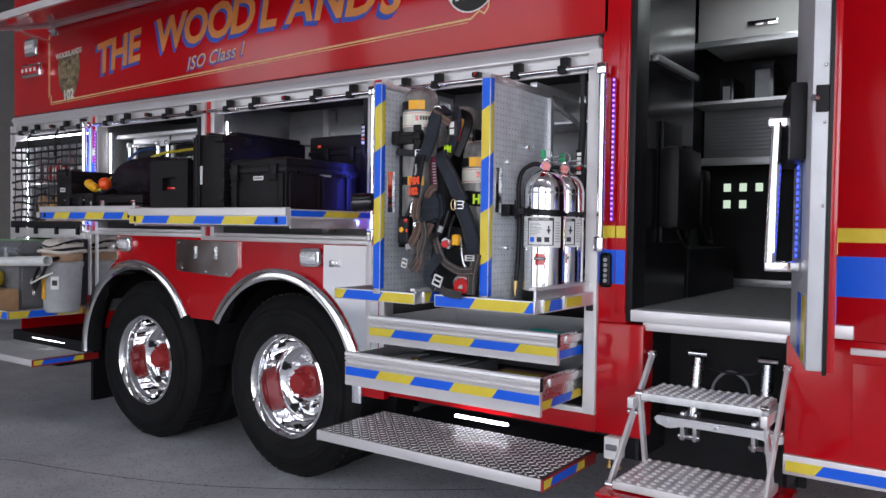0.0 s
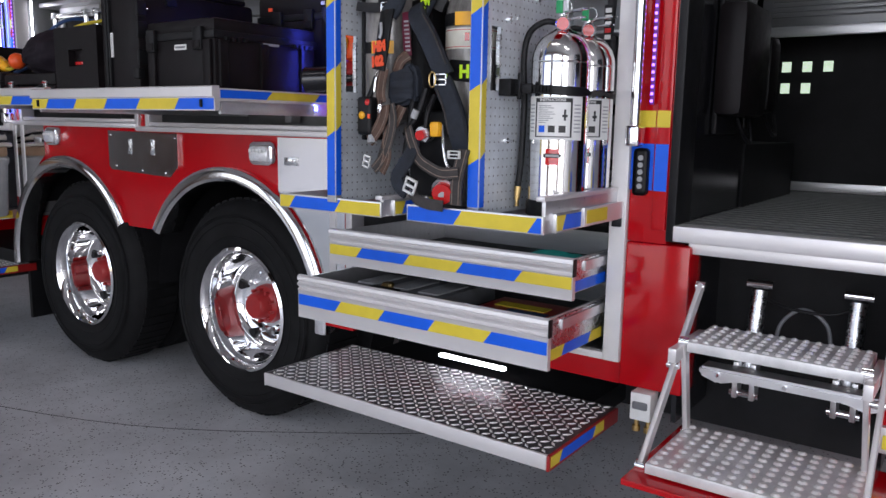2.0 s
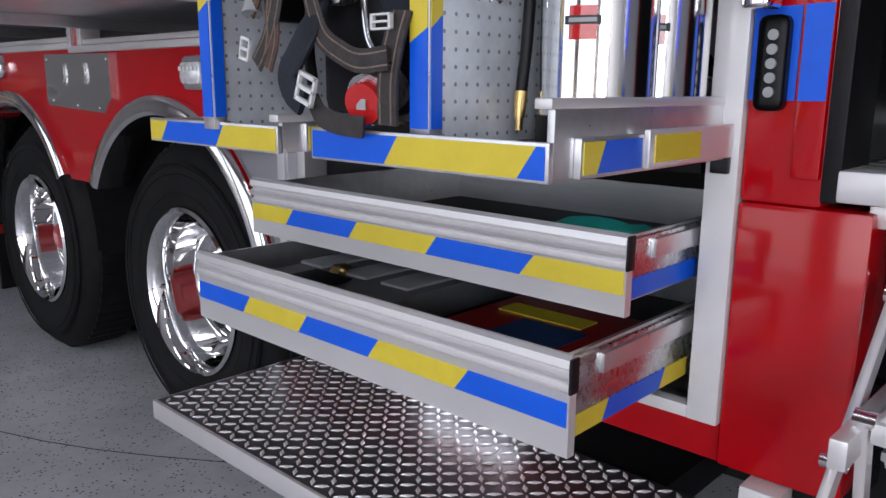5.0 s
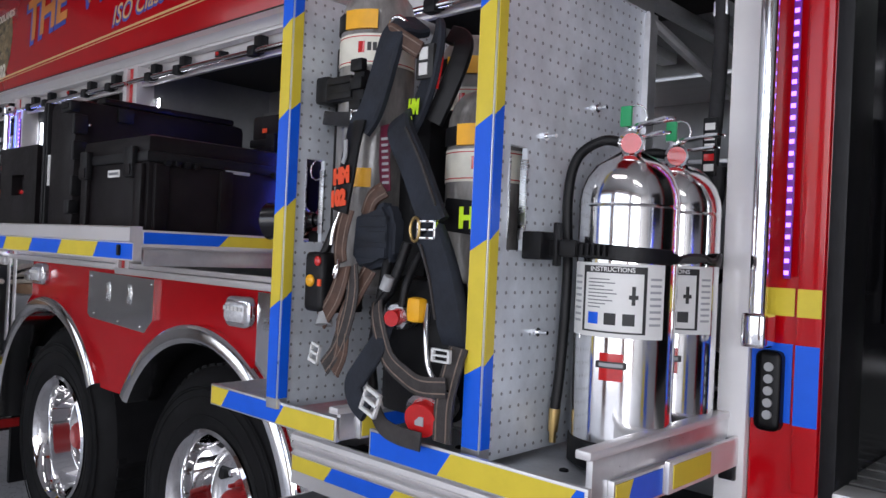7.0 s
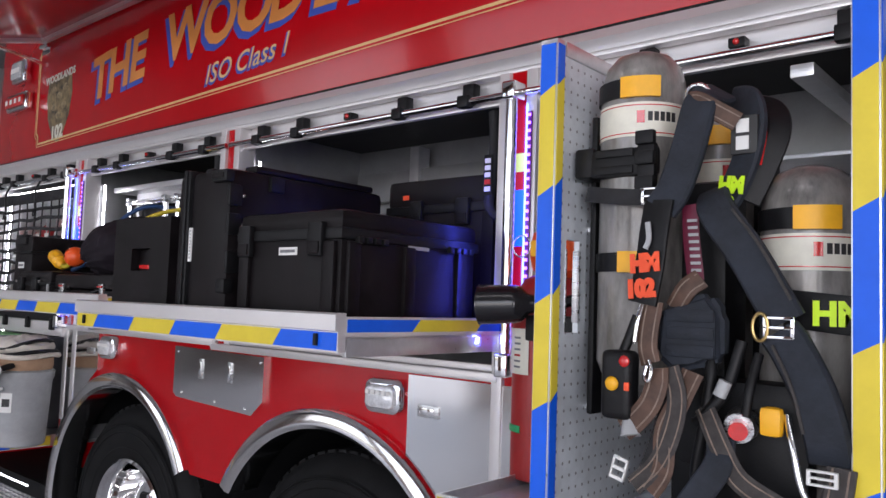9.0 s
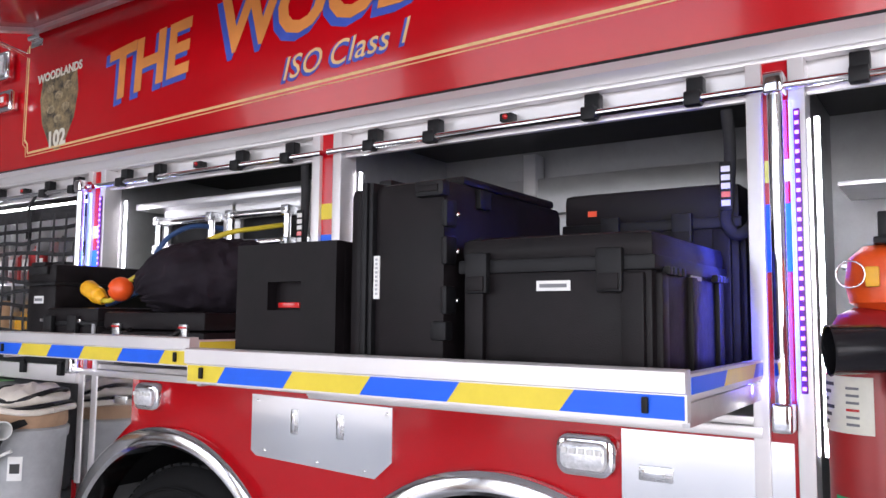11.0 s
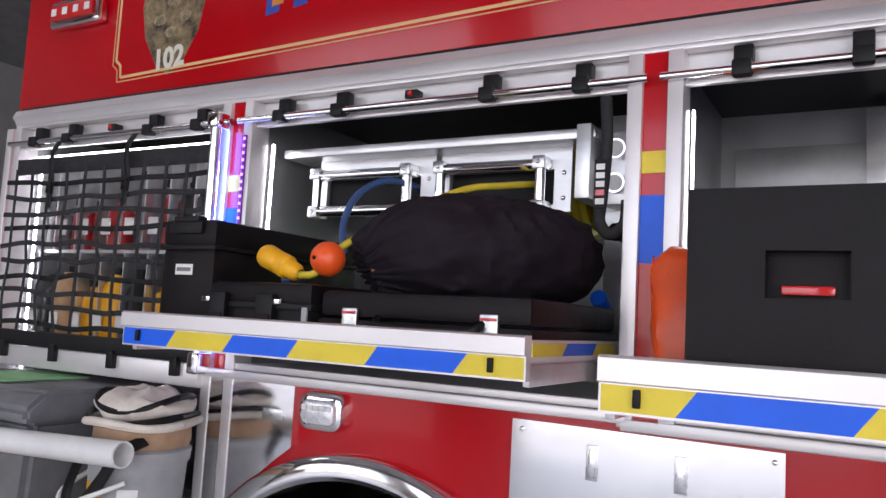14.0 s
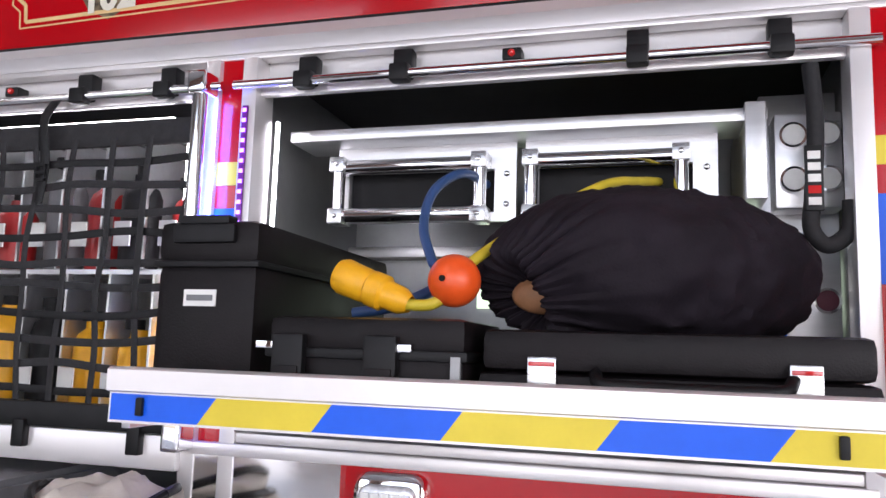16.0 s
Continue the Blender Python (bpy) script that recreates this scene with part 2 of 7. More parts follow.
def ball(bm, c, r, sx=1, sy=1, sz=1, seg=20):
    q = bmesh.ops.create_uvsphere(bm, u_segments=seg, v_segments=seg // 2 + 2, radius=1)
    for v in q["verts"]:
        v.co = Vector((c[0] + v.co.x * r * sx, c[1] + v.co.y * r * sy, c[2] + v.co.z * r * sz))
    return bm


def lathe(bm, origin, axis, profile, seg=32):
    """Profile of (radius, height along the axis), turned round."""
    axis = Vector(axis).normalized()
    q = axis.to_track_quat("Z", "Y").to_matrix()
    rings = []
    for r, h in profile:
        ring = []
        for k in range(seg):
            a = 2 * math.pi * k / seg
            ring.append(bm.verts.new(Vector(origin) + q @ Vector((r * math.cos(a), r * math.sin(a), h))))
        rings.append(ring)
    for a, b in zip(rings, rings[1:]):
        for k in range(seg):
            bm.faces.new((a[k], a[(k + 1) % seg], b[(k + 1) % seg], b[k]))
    return bm


def prism(bm, poly, axis, a0, a1):
    """A polygon in the two axes other than `axis`, in their order, drawn from a0 to a1."""
    def p3(u, v, w):
        return {"x": (w, u, v), "y": (u, w, v), "z": (u, v, w)}[axis]
    lo = [bm.verts.new(p3(u, v, a0)) for u, v in poly]
    hi = [bm.verts.new(p3(u, v, a1)) for u, v in poly]
    n = len(poly)
    bm.faces.new(lo)
    bm.faces.new(hi[::-1])
    for i in range(n):
        bm.faces.new((lo[i], hi[i], hi[(i + 1) % n], lo[(i + 1) % n]))
    bmesh.ops.recalc_face_normals(bm, faces=bm.faces[:])
    return bm


def smooth_line(pts, n=6):
    pts = [Vector(p) for p in pts]
    if len(pts) < 3:
        return pts
    ext = [2 * pts[0] - pts[1]] + pts + [2 * pts[-1] - pts[-2]]
    out = []
    for i in range(1, len(ext) - 2):
        a, b, c, d = ext[i - 1:i + 3]
        for k in range(n):
            t = k / n
            out.append(0.5 * (2 * b + (c - a) * t + (2 * a - 5 * b + 4 * c - d) * t * t + (3 * b - a - 3 * c + d) * t ** 3))
    return out + [pts[-1]]


def sweep(bm, pts, r, seg=10, n=6, flat=None, side=(0, -1, 0)):
    """A tube of radius r along pts, or a strap: flat=(width, thickness), its broad face turned to `side`."""
    line = smooth_line(pts, n)
    rings = []
    for i, p in enumerate(line):
        d = (line[min(i + 1, len(line) - 1)] - line[max(i - 1, 0)]).normalized()
        s = Vector(side)
        u = d.cross(s)
        if u.length < 1e-3:
            u = d.cross(Vector((0.3, 0.2, 1)))
        u.normalize()
        w = u.cross(d).normalized()
        if flat:
            a, b = flat[0] / 2, flat[1] / 2
            offs = [(-a, -b * 0.5), (-a * 0.85, -b), (a * 0.85, -b), (a, -b * 0.5), (a, b * 0.5), (a * 0.85, b), (-a * 0.85, b), (-a, b * 0.5)]
        else:
            offs = [(r * math.cos(2 * math.pi * k / seg), r * math.sin(2 * math.pi * k / seg)) for k in range(seg)]
        rings.append([bm.verts.new(p + u * x + w * y) for x, y in offs])
    k = len(rings[0])
    for a, b in zip(rings, rings[1:]):
        for j in range(k):
            bm.faces.new((a[j], a[(j + 1) % k], b[(j + 1) % k], b[j]))
    bm.faces.new(rings[0][::-1])
    bm.faces.new(rings[-1])
    bmesh.ops.recalc_face_normals(bm, faces=bm.faces[:])
    return bm


ROOTS = {}


def thing(name, at, label, category, group="", kind=""):
    ob = new(name)
    ob.empty_display_size = 0.1
    ob.location = at
    ROOTS[ob.name] = Vector(at)
    return tagged(ob, label, category, group, kind)


def finish(bm, name, material, smooth=True):
    me = bpy.data.meshes.new(name)
    bm.to_mesh(me)
    bm.free()
    me.materials.append(material)
    if smooth:
        me.shade_smooth()
        me.set_sharp_from_angle(angle=radians(38))
    return me


def part(name, bm, material, parent, label="", smooth=True):
    root = parent
    while root.parent:
        root = root.parent
    bmesh.ops.translate(bm, verts=bm.verts[:], vec=-ROOTS[root.name])
    ob = new(name, finish(bm, name, material, smooth))
    ob.parent = parent
    return tagged(ob, label) if label else ob


def solo(name, bm, material, label, category="", group="", kind="", at=None):
    """A thing or a piece of the setting that is one mesh."""
    at = Vector(at) if at is not None else Vector((0, 0, 0))
    bmesh.ops.translate(bm, verts=bm.verts[:], vec=-at)
    ob = new(name, finish(bm, name, material))
    ob.location = at
    ROOTS[ob.name] = at
    return tagged(ob, label, category, group, kind)


def B():
    return bmesh.new()


def rounded(x0, x1, z0, z1, r, n=5):
    pts = []
    for cx, cz, a0 in ((x1 - r, z1 - r, 0), (x0 + r, z1 - r, 90), (x0 + r, z0 + r, 180), (x1 - r, z0 + r, 270)):
        for k in range(n + 1):
            a = radians(a0 + 90 * k / n)
            pts.append((cx + r * math.cos(a), cz + r * math.sin(a)))
    return pts


def pillow(bm, x0, x1, z0, z1, r, y0, y1, soft):
    """A rounded block standing out towards -y, its front edge softened."""
    rings = []
    for y, inset in ((y0, 0), (y1 + soft, 0), (y1 + soft * 0.3, soft * 0.35), (y1, soft)):
        rings.append([bm.verts.new((x, y, z)) for x, z in rounded(x0 + inset, x1 - inset, z0 + inset, z1 - inset, max(0.002, r - inset * 0.6))])
    n = len(rings[0])
    for p, q in zip(rings, rings[1:]):
        for k in range(n):
            bm.faces.new((p[k], p[(k + 1) % n], q[(k + 1) % n], q[k]))
    bm.faces.new(rings[-1])
    bmesh.ops.recalc_face_normals(bm, faces=bm.faces[:])
    return bm


def bx(name, lo, hi, material, parent, bev=0.0, label=""):
    return part(name, box(B(), lo, hi, bev), material, parent, label)


def writing(name, text, m, size, material, parent, depth=0.0008, bold=0.0, shear=0.0, align='CENTER', space=1.0):
    """Raised lettering from the built-in font; m is the pose of its middle, x along the line and z out of the face."""
    cu = bpy.data.curves.new(name, 'FONT')
    cu.body, cu.size, cu.extrude, cu.offset, cu.shear = text, size, depth, bold, shear
    cu.align_x, cu.align_y, cu.space_character = align, 'CENTER', space
    cu.resolution_u = 3
    ob = bpy.data.objects.new(name, cu)
    scene.collection.objects.link(ob)
    me = bpy.data.meshes.new_from_object(ob.evaluated_get(bpy.context.evaluated_depsgraph_get()))
    bpy.data.objects.remove(ob)
    bpy.data.curves.remove(cu)
    me.transform(m)
    bm = B()
    bm.from_mesh(me)
    bpy.data.meshes.remove(me)
    return part(name, bm, material, parent, smooth=False)


def front(x, y, z, roll=0, yaw=0):
    """A pose on a face that looks towards -y."""
    return pose(x, y, z) @ pose(0, 0, 0, 0, 0, yaw) @ pose(0, 0, 0, 90, 0, 0) @ pose(0, 0, 0, 0, 0, roll)


def tape_x(parent, x0, x1, y, z0, z1, cuts, first, slant=0.03):
    """Slanted blue and yellow tape on a face that looks towards -y; cuts are shares of the length."""
    xs = [x0 + (x1 - x0) * c for c in cuts]
    color = first
    for i, (a, b) in enumerate(zip(xs, xs[1:])):
        sa = 0 if i == 0 else slant / 2
        sb = 0 if i == len(xs) - 2 else slant / 2
        poly = [(a - sa, z0), (b - sb, z0), (b + sb, z1), (a + sa, z1)]
        part("tape", prism(B(), poly, "y", y - 0.0016, y), BLUE if color == "b" else YELLOW, parent, "blue reflective tape" if color == "b" else "yellow reflective tape", False)
        color = "y" if color == "b" else "b"


def tape_side(parent, x, y0, y1, z0, z1, cuts, first, slant=0.03):
    ys = [y0 + (y1 - y0) * c for c in cuts]
    color = first
    for i, (a, b) in enumerate(zip(ys, ys[1:])):
        sa = 0 if i == 0 else slant / 2
        sb = 0 if i == len(ys) - 2 else slant / 2
        poly = [(a - sa, z0), (b - sb, z0), (b + sb, z1), (a + sa, z1)]
        part("tape", prism(B(), poly, "x", x, x + 0.0016), BLUE if color == "b" else YELLOW, parent, "blue reflective tape" if color == "b" else "yellow reflective tape", False)
        color = "y" if color == "b" else "b"


def tape_z(parent, x0, x1, y, zs, first, slant=0.03):
    """Tape up a narrow front edge; zs from the top down."""
    color = first
    for i, (a, b) in enumerate(zip(zs, zs[1:])):
        sa = 0 if i == 0 else slant / 2
        sb = 0 if i == len(zs) - 2 else slant / 2
        poly = [(x0, a - sa), (x1, a + sa), (x1, b + sb), (x0, b - sb)]
        part("tape", prism(B(), poly, "y", y - 0.0016, y), BLUE if color == "b" else YELLOW, parent, "blue reflective tape" if color == "b" else "yellow reflective tape", False)
        color = "y" if color == "b" else "b"


# ---- the setting: a truck bay ----
solo("floor", box(B(), (-16, -9, FLOOR - 0.2), (9, 13, FLOOR)), CONCRETE, "grey speckled epoxy concrete floor of a truck bay", kind="structure")
solo("ceiling", box(B(), (-16, -9, 5.6), (9, 13, 5.8)), DECK, "grey metal deck ceiling of the bay", kind="structure")
solo("wall_north", box(B(), (-16, 13, FLOOR), (9, 13.25, 5.6)), WALLP, "painted block wall", kind="structure")
solo("wall_east", box(B(), (9, -9, FLOOR), (9.25, 13, 5.6)), WALLP, "painted block wall", kind="structure")
solo("wall_west", box(B(), (-16.25, -9, FLOOR), (-16, 13, 5.6)), WALLP, "painted block wall", kind="structure")
for i, (a, b) in enumerate(((-16, -13.4), (-8.8, -7.6), (-3.0, -1.8), (2.8, 4.0), (8.4, 9.0))):
    solo("wall_south_%d" % (i + 1), box(B(), (a, -5.3, FLOOR), (b, -5.0, 5.6)), BRICKM, "red brick pier between bay doors", kind="structure")
solo("wall_south_6", box(B(), (-16, -5.3, 4.5), (9, -5.0, 5.6)), BRICKM, "red brick wall over the bay doors", kind="structure")
solo("ground", box(B(), (-80, -90, FLOOR - 0.26), (80, 90, FLOOR - 0.21)), WALLP, "pale concrete apron outside the bay", kind="structure")
for x, z, tall, watts in ((-11.1, 3.05, 2.6, 48), (-5.3, 2.35, 4.0, 55), (0.5, 2.35, 4.0, 140), (6.2, 2.35, 4.0, 380)):
    area("bay_daylight", (x, -5.15, z), (x + 0.4, -1.0, z - 1.45), 4.4, tall, watts, (0.95, 0.98, 1.0))
for x in (-9.5, -5.5, -1.5, 2.5):
    lamp = thing("ceiling_light", (x, -0.4, 5.5), "long white tube light under the ceiling", "ceiling light", "bay ceiling lights")
    bx("housing", (x - 1.2, -0.52, 5.5), (x + 1.2, -0.28, 5.58), WHITE, lamp, 0.01)
    bx("diffuser", (x - 1.18, -0.50, 5.46), (x + 1.18, -0.30, 5.50), TUBE, lamp, 0.008)

# ---- the fire truck ----
truck = thing("fire_truck", (-3.0, 4.2, FLOOR), "red and silver fire truck with open side compartments in a bay", "fire truck")
bx("upper_panel", (-6.23, FACE, 2.452), (-1.03, FACE + 0.05, 3.45), RED, truck, 0.006, "glossy red upper side panel")
bx("seal", (-6.20, FACE - 0.004, 2.440), (-1.05, FACE + 0.05, 2.452), BLACK, truck)
bx("roof", (-6.23, FACE, 3.45), (1.8, 5.5, 3.5), RED, truck)
bx("rear_panel", (-6.245, FACE + 0.06, 0.6), (-6.225, 5.5, 3.45), RED, truck)
bx("side_panel", (-6.23, 5.44, 0.6), (1.8, 5.5, 3.45), RED, truck, 0, "far side panel")
# rails over and under the compartments
rail = prism(B(), [(2.972, 2.412), (2.985, 2.44), (3.05, 2.44), (3.05, 2.385), (2.99, 2.385), (2.985, 2.40)], "x", -6.22, -1.07)
part("top_rail", rail, ALULIGHT, truck)
bx("top_rail", (-6.22, FACE - 0.008, 2.372), (-1.07, FACE + 0.03, 2.385), ALULIGHT, truck, 0.003)
BAYS = [(-6.17, -5.10, 0.95), (-4.97, -3.79, 1.55), (-3.66, -2.39, 1.535), (-2.26, -1.13, 0.80)]
for a, b, z in BAYS:
    # header with the rolled-up shutter's end rail, bar and clips
    bx("header", (a, FACE + 0.035, 2.315), (b, FACE + 0.06, 2.385), ALULIGHT, truck)
    bx("header", (a, FACE + 0.002, 2.288), (b, FACE + 0.022, 2.322), ALULIGHT, truck, 0.003)
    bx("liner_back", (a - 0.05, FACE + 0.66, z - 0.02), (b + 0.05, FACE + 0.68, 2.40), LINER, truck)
    # ceiling coloured near-black in place of the shade up there
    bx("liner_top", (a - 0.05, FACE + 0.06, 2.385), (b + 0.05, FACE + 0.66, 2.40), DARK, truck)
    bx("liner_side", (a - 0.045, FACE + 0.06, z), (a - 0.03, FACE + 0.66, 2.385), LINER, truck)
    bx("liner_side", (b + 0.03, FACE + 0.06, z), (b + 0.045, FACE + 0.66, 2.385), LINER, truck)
    bx("liner_floor", (a - 0.03, FACE + 0.02, z - 0.02), (b + 0.03, FACE + 0.66, z), ALU, truck)
    bar = part("shutter_bar", cyl(B(), (a + 0.01 - 0.06, FACE - 0.026, 2.306), (b + 0.05, FACE - 0.026, 2.306), 0.0105), CHROME, truck, "chrome shutter pull bar")
    n = 4
    for k in range(n):
        u = a + (b - a) * (0.10, 0.285, 0.69, 0.905)[k]
        bm = box(B(), (u - 0.021, FACE - 0.042, 2.288), (u + 0.021, FACE - 0.010, 2.325), 0.006)
        box(bm, (u - 0.021, FACE - 0.014, 2.30), (u + 0.021, FACE + 0.02, 2.365), 0.004)
        part("clip", bm, BLACK, bar, "black plastic clip")
    u = a + (b - a) * 0.48
    bm = box(B(), (u - 0.020, FACE - 0.006, 2.328), (u + 0.020, FACE + 0.03, 2.352), 0.004)
    part("catch", bm, BLACK, bar)
    part("button", ball(B(), (u, FACE - 0.008, 2.34), 0.008, seg=10), REDLENS, bar)
for (a, b), z in (((-6.26, -6.17), 0.9), ((-5.10, -4.97), 1.06), ((-3.79, -3.66), 1.50), ((-2.39, -2.26), 0.80)):
    post = bx("post", (a + 0.03, FACE - 0.004, z), (b - 0.03, FACE + 0.05, 2.372), RED, truck, 0, "red door post between silver frames")
    for u in (a, b - 0.036):
        bx("post_frame", (u, FACE - 0.018, z), (u + 0.036, FACE + 0.06, 2.372), ALULIGHT, post, 0.003)
    w = (a + 0.037, b - 0.037)
    if a > -6:
        bx("tape", (w[0], FACE - 0.0065, 2.085), (w[1], FACE - 0.0042, 2.137), YELLOW, post)
        bx("tape", (w[0], FACE - 0.0065, 1.875), (w[1], FACE - 0.0042, 2.033), BLUE, post)
# sill rails
for a, b, z in ((-4.97, -3.79, 1.55), (-3.66, -2.39, 1.535)):
    bm = box(B(), (a - 0.12, FACE - 0.022, z - 0.042), (b + 0.02, FACE + 0.05, z - 0.016), 0.004)
    box(bm, (a - 0.0, FACE - 0.012, z - 0.014), (b, FACE + 0.05, z + 0.006), 0.003)
    part("sill_rail", bm, ALULIGHT, truck)
# lower panel with two wheel arches
ARCHES = [(-4.49, 0.672), (-3.07, 0.672)]
RA = 0.655
poly = [(-5.09, 1.508), (-5.09, 0.70)]
for k in range(33):
    a = math.pi * (1.0 - k / 32.0)
    px, pz = ARCHES[0][0] + RA * math.cos(a), ARCHES[0][1] + RA * math.sin(a)
    if px < -4.3 or pz > 0.965:
        poly.append((px, pz))
for k in range(33):
    a = math.pi * (1.0 - k / 32.0)
    px, pz = ARCHES[1][0] + RA * math.cos(a), ARCHES[1][1] + RA * math.sin(a)
    if px > -3.3 or pz > 0.965:
        poly.append((px, pz))
poly += [(-2.39, 0.672), (-2.27, 0.672), (-2.27, 1.508)]
part("lower_panel", prism(B(), poly, "y", FACE, FACE + 0.04), RED, truck, "glossy red lower panel over the wheels")
for cx, cz in ARCHES:
    lo = math.radians(-3)
    bm = B()
    rings = []
    for k in range(41):
        a = lo + (math.pi - 2 * lo) * k / 40
        ca, sa = math.cos(a), math.sin(a)
        if cz + RA * sa < 0.955 and ((cx < -4 and ca > 0) or (cx > -4 and ca < 0)):
            continue
        ring = [(RA + 0.012, FACE + 0.0), (RA + 0.012, FACE - 0.03), (RA - 0.004, FACE - 0.042), (RA - 0.042, FACE - 0.042), (RA - 0.055, FACE - 0.03), (RA - 0.055, FACE + 0.10), (RA - 0.045, FACE + 0.10)]
        rings.append([bm.verts.new((cx + r * ca, y, cz + r * sa)) for r, y in ring])
    for p, q in zip(rings, rings[1:]):
        for j in range(len(p)):
            bm.faces.new((p[j], p[(j + 1) % len(p)], q[(j + 1) % len(p)], q[j]))
    bm.faces.new(rings[0])
    bm.faces.new(rings[-1])
    bmesh.ops.recalc_face_normals(bm, faces=bm.faces[:])
    part("fender", bm, STEEL, truck, "polished steel wheel arch trim")
    # dark liner of the wheel well
    bm = B()
    rings = []
    for k in range(25):
        a = math.pi * k / 24
        rings.append([bm.verts.new((cx + (RA + 0.01) * math.cos(a), y, cz + (RA + 0.01) * math.sin(a))) for y in (FACE + 0.05, FACE + 0.9)])
    for p, q in zip(rings, rings[1:]):
        bm.faces.new((p[0], p[1], q[1], q[0]))
    part("wheel_well", bm, DARK, truck)
# near-black block and sheet added to close off the dark space behind the wheels
bx("chassis", (-6.2, FACE + 0.75, 0.45), (-0.9, FACE + 1.6, 1.5), DARK, truck)
bx("dark_backing", (-5.2, FACE + 0.72, 0.5), (-2.3, FACE + 0.75, 1.5), DARK, truck)


def wheel(cx, cz):
    yf = 3.055
    prof = [(0.300, 0.012), (0.325, -0.004), (0.40, -0.018), (0.46, -0.014), (0.508, 0.012), (0.540, 0.045), (0.550, 0.07), (0.550, 0.24), (0.535, 0.28), (0.46, 0.31), (0.30, 0.29)]
    tyre = part("tyre", lathe(B(), (cx, yf, cz), (0, 1, 0), prof, 72), RUBBER, truck, "black truck tyre")
    bm = B()
    for r, h in ((0.46, -0.0165), (0.47, -0.0150), (0.36, -0.011), (0.43, -0.0185)):
        lathe(bm, (cx, yf, cz), (0, 1, 0), [(r, h), (r + 0.004, h - 0.003), (r + 0.008, h)], 72)
    for k in range(60):
        a = 2 * math.pi * k / 60
        q = Matrix.Translation((cx, yf + 0.155, cz)) @ Matrix.Rotation(a, 4, 'Y')
        r = bmesh.ops.create_cube(bm, size=1, matrix=q @ Matrix.Translation((0.546, 0, 0)) @ Matrix.Diagonal((0.016, 0.20, 0.040, 1)))
    part("tread", bm, RUBBER, tyre)
    prof = [(0.302, 0.01), (0.312, -0.006), (0.300, -0.014), (0.286, 0.0), (0.270, 0.03), (0.262, 0.08), (0.252, 0.150), (0.235, 0.185), (0.205, 0.200), (0.19, 0.203), (0.13, 0.196), (0.12, 0.18), (0.0005, 0.18)]
    rim = part("rim", lathe(B(), (cx, yf, cz), (0, 1, 0), prof, 72), CHROME, tyre, "polished aluminium dished rim")
    for k in range(5):
        a = 2 * math.pi * (2 * k + 0.5) / 10
        p = Vector((cx + 0.222 * math.cos(a), yf + 0.178, cz + 0.222 * math.sin(a)))
        part("vent_hole", cyl(B(), p, p + Vector((0, 0.03, 0)), 0.024, seg=18), DARK, tyre)
    prof = [(0.105, 0.19), (0.098, 0.150), (0.088, 0.142), (0.074, 0.136), (0.066, 0.09), (0.056, 0.078), (0.0005, 0.076)]
    part("hub", lathe(B(), (cx, yf, cz), (0, 1, 0), prof, 32), REDDULL, tyre, "red painted hub")
    for k in range(10):
        a = 2 * math.pi * k / 10
        p = Vector((cx + 0.155 * math.cos(a), 0, cz + 0.155 * math.sin(a)))
        part("wheel_nut", cyl(B(), (p.x, yf + 0.198, p.z), (p.x, yf + 0.165, p.z), 0.015, 0.012, 6), CHROME, tyre)
        a += 0.31
        p = Vector((cx + 0.083 * math.cos(a), 0, cz + 0.083 * math.sin(a)))
        part("hub_nut", cyl(B(), (p.x, yf + 0.140, p.z), (p.x, yf + 0.115, p.z), 0.009, 0.009, 6), REDDULL, tyre)
    bm = lathe(B(), (cx, yf + 0.34, cz), (0, 1, 0), [(0.30, 0.0), (0.46, -0.01), (0.545, 0.05), (0.545, 0.24), (0.46, 0.29), (0.3, 0.28)], 48)
    part("inner_tyre", bm, RUBBER, truck)


wheel(-4.49, 0.632)
wheel(-3.07, 0.632)

# panels on the lower body
bm = prism(B(), [(-4.046, 1.492), (-4.046, 1.300), (-4.02, 1.284), (-3.50, 1.266), (-3.435, 1.322), (-3.435, 1.486)], "y", FACE - 0.016, FACE - 0.001)
plate = part("cover_plate", bm, STEEL, truck, "polished steel cover plate with two slot latches")
for u in (-3.843, -3.643):
    part("latch", box(B(), (u - 0.014, FACE - 0.020, 1.372), (u + 0.014, FACE - 0.0165, 1.452), 0.0015), BRUSHED, plate)
    part("latch_lever", box(B(), (u - 0.008, FACE - 0.024, 1.38), (u + 0.008, FACE - 0.0205, 1.44), 0.0015), STEEL, plate)
for u, v in ((-4.02, 1.47), (-3.455, 1.465), (-3.98, 1.305), (-3.54, 1.285), (-3.74, 1.29)):
    part("rivet", ball(B(), (u, FACE - 0.017, v), 0.006, 1, 0.5, 1, 10), STEEL, plate)
poly = [(-2.71, 1.487), (-2.305, 1.487), (-2.305, 0.80), (-2.42, 0.80)]
for k in range(9):
    a = math.radians(14 + (57 - 14) * k / 8)
    poly.append((-3.07 + (RA + 0.02) * math.cos(a), 0.672 + (RA + 0.02) * math.sin(a)))
fuel = part("fuel_door", prism(B(), poly[:3] + [p for p in poly[4:] if p[0] > -2.71] + [(-2.71, 1.24)], "y", FACE - 0.012, FACE - 0.001), STEEL, truck, "polished steel filler panel")
part("latch", box(B(), (-2.665, FACE - 0.017, 1.365), (-2.58, FACE - 0.0125, 1.402), 0.002), BRUSHED, fuel)
part("latch_lever", box(B(), (-2.655, FACE - 0.020, 1.374), (-2.60, FACE - 0.0175, 1.394), 0.002), STEEL, fuel)
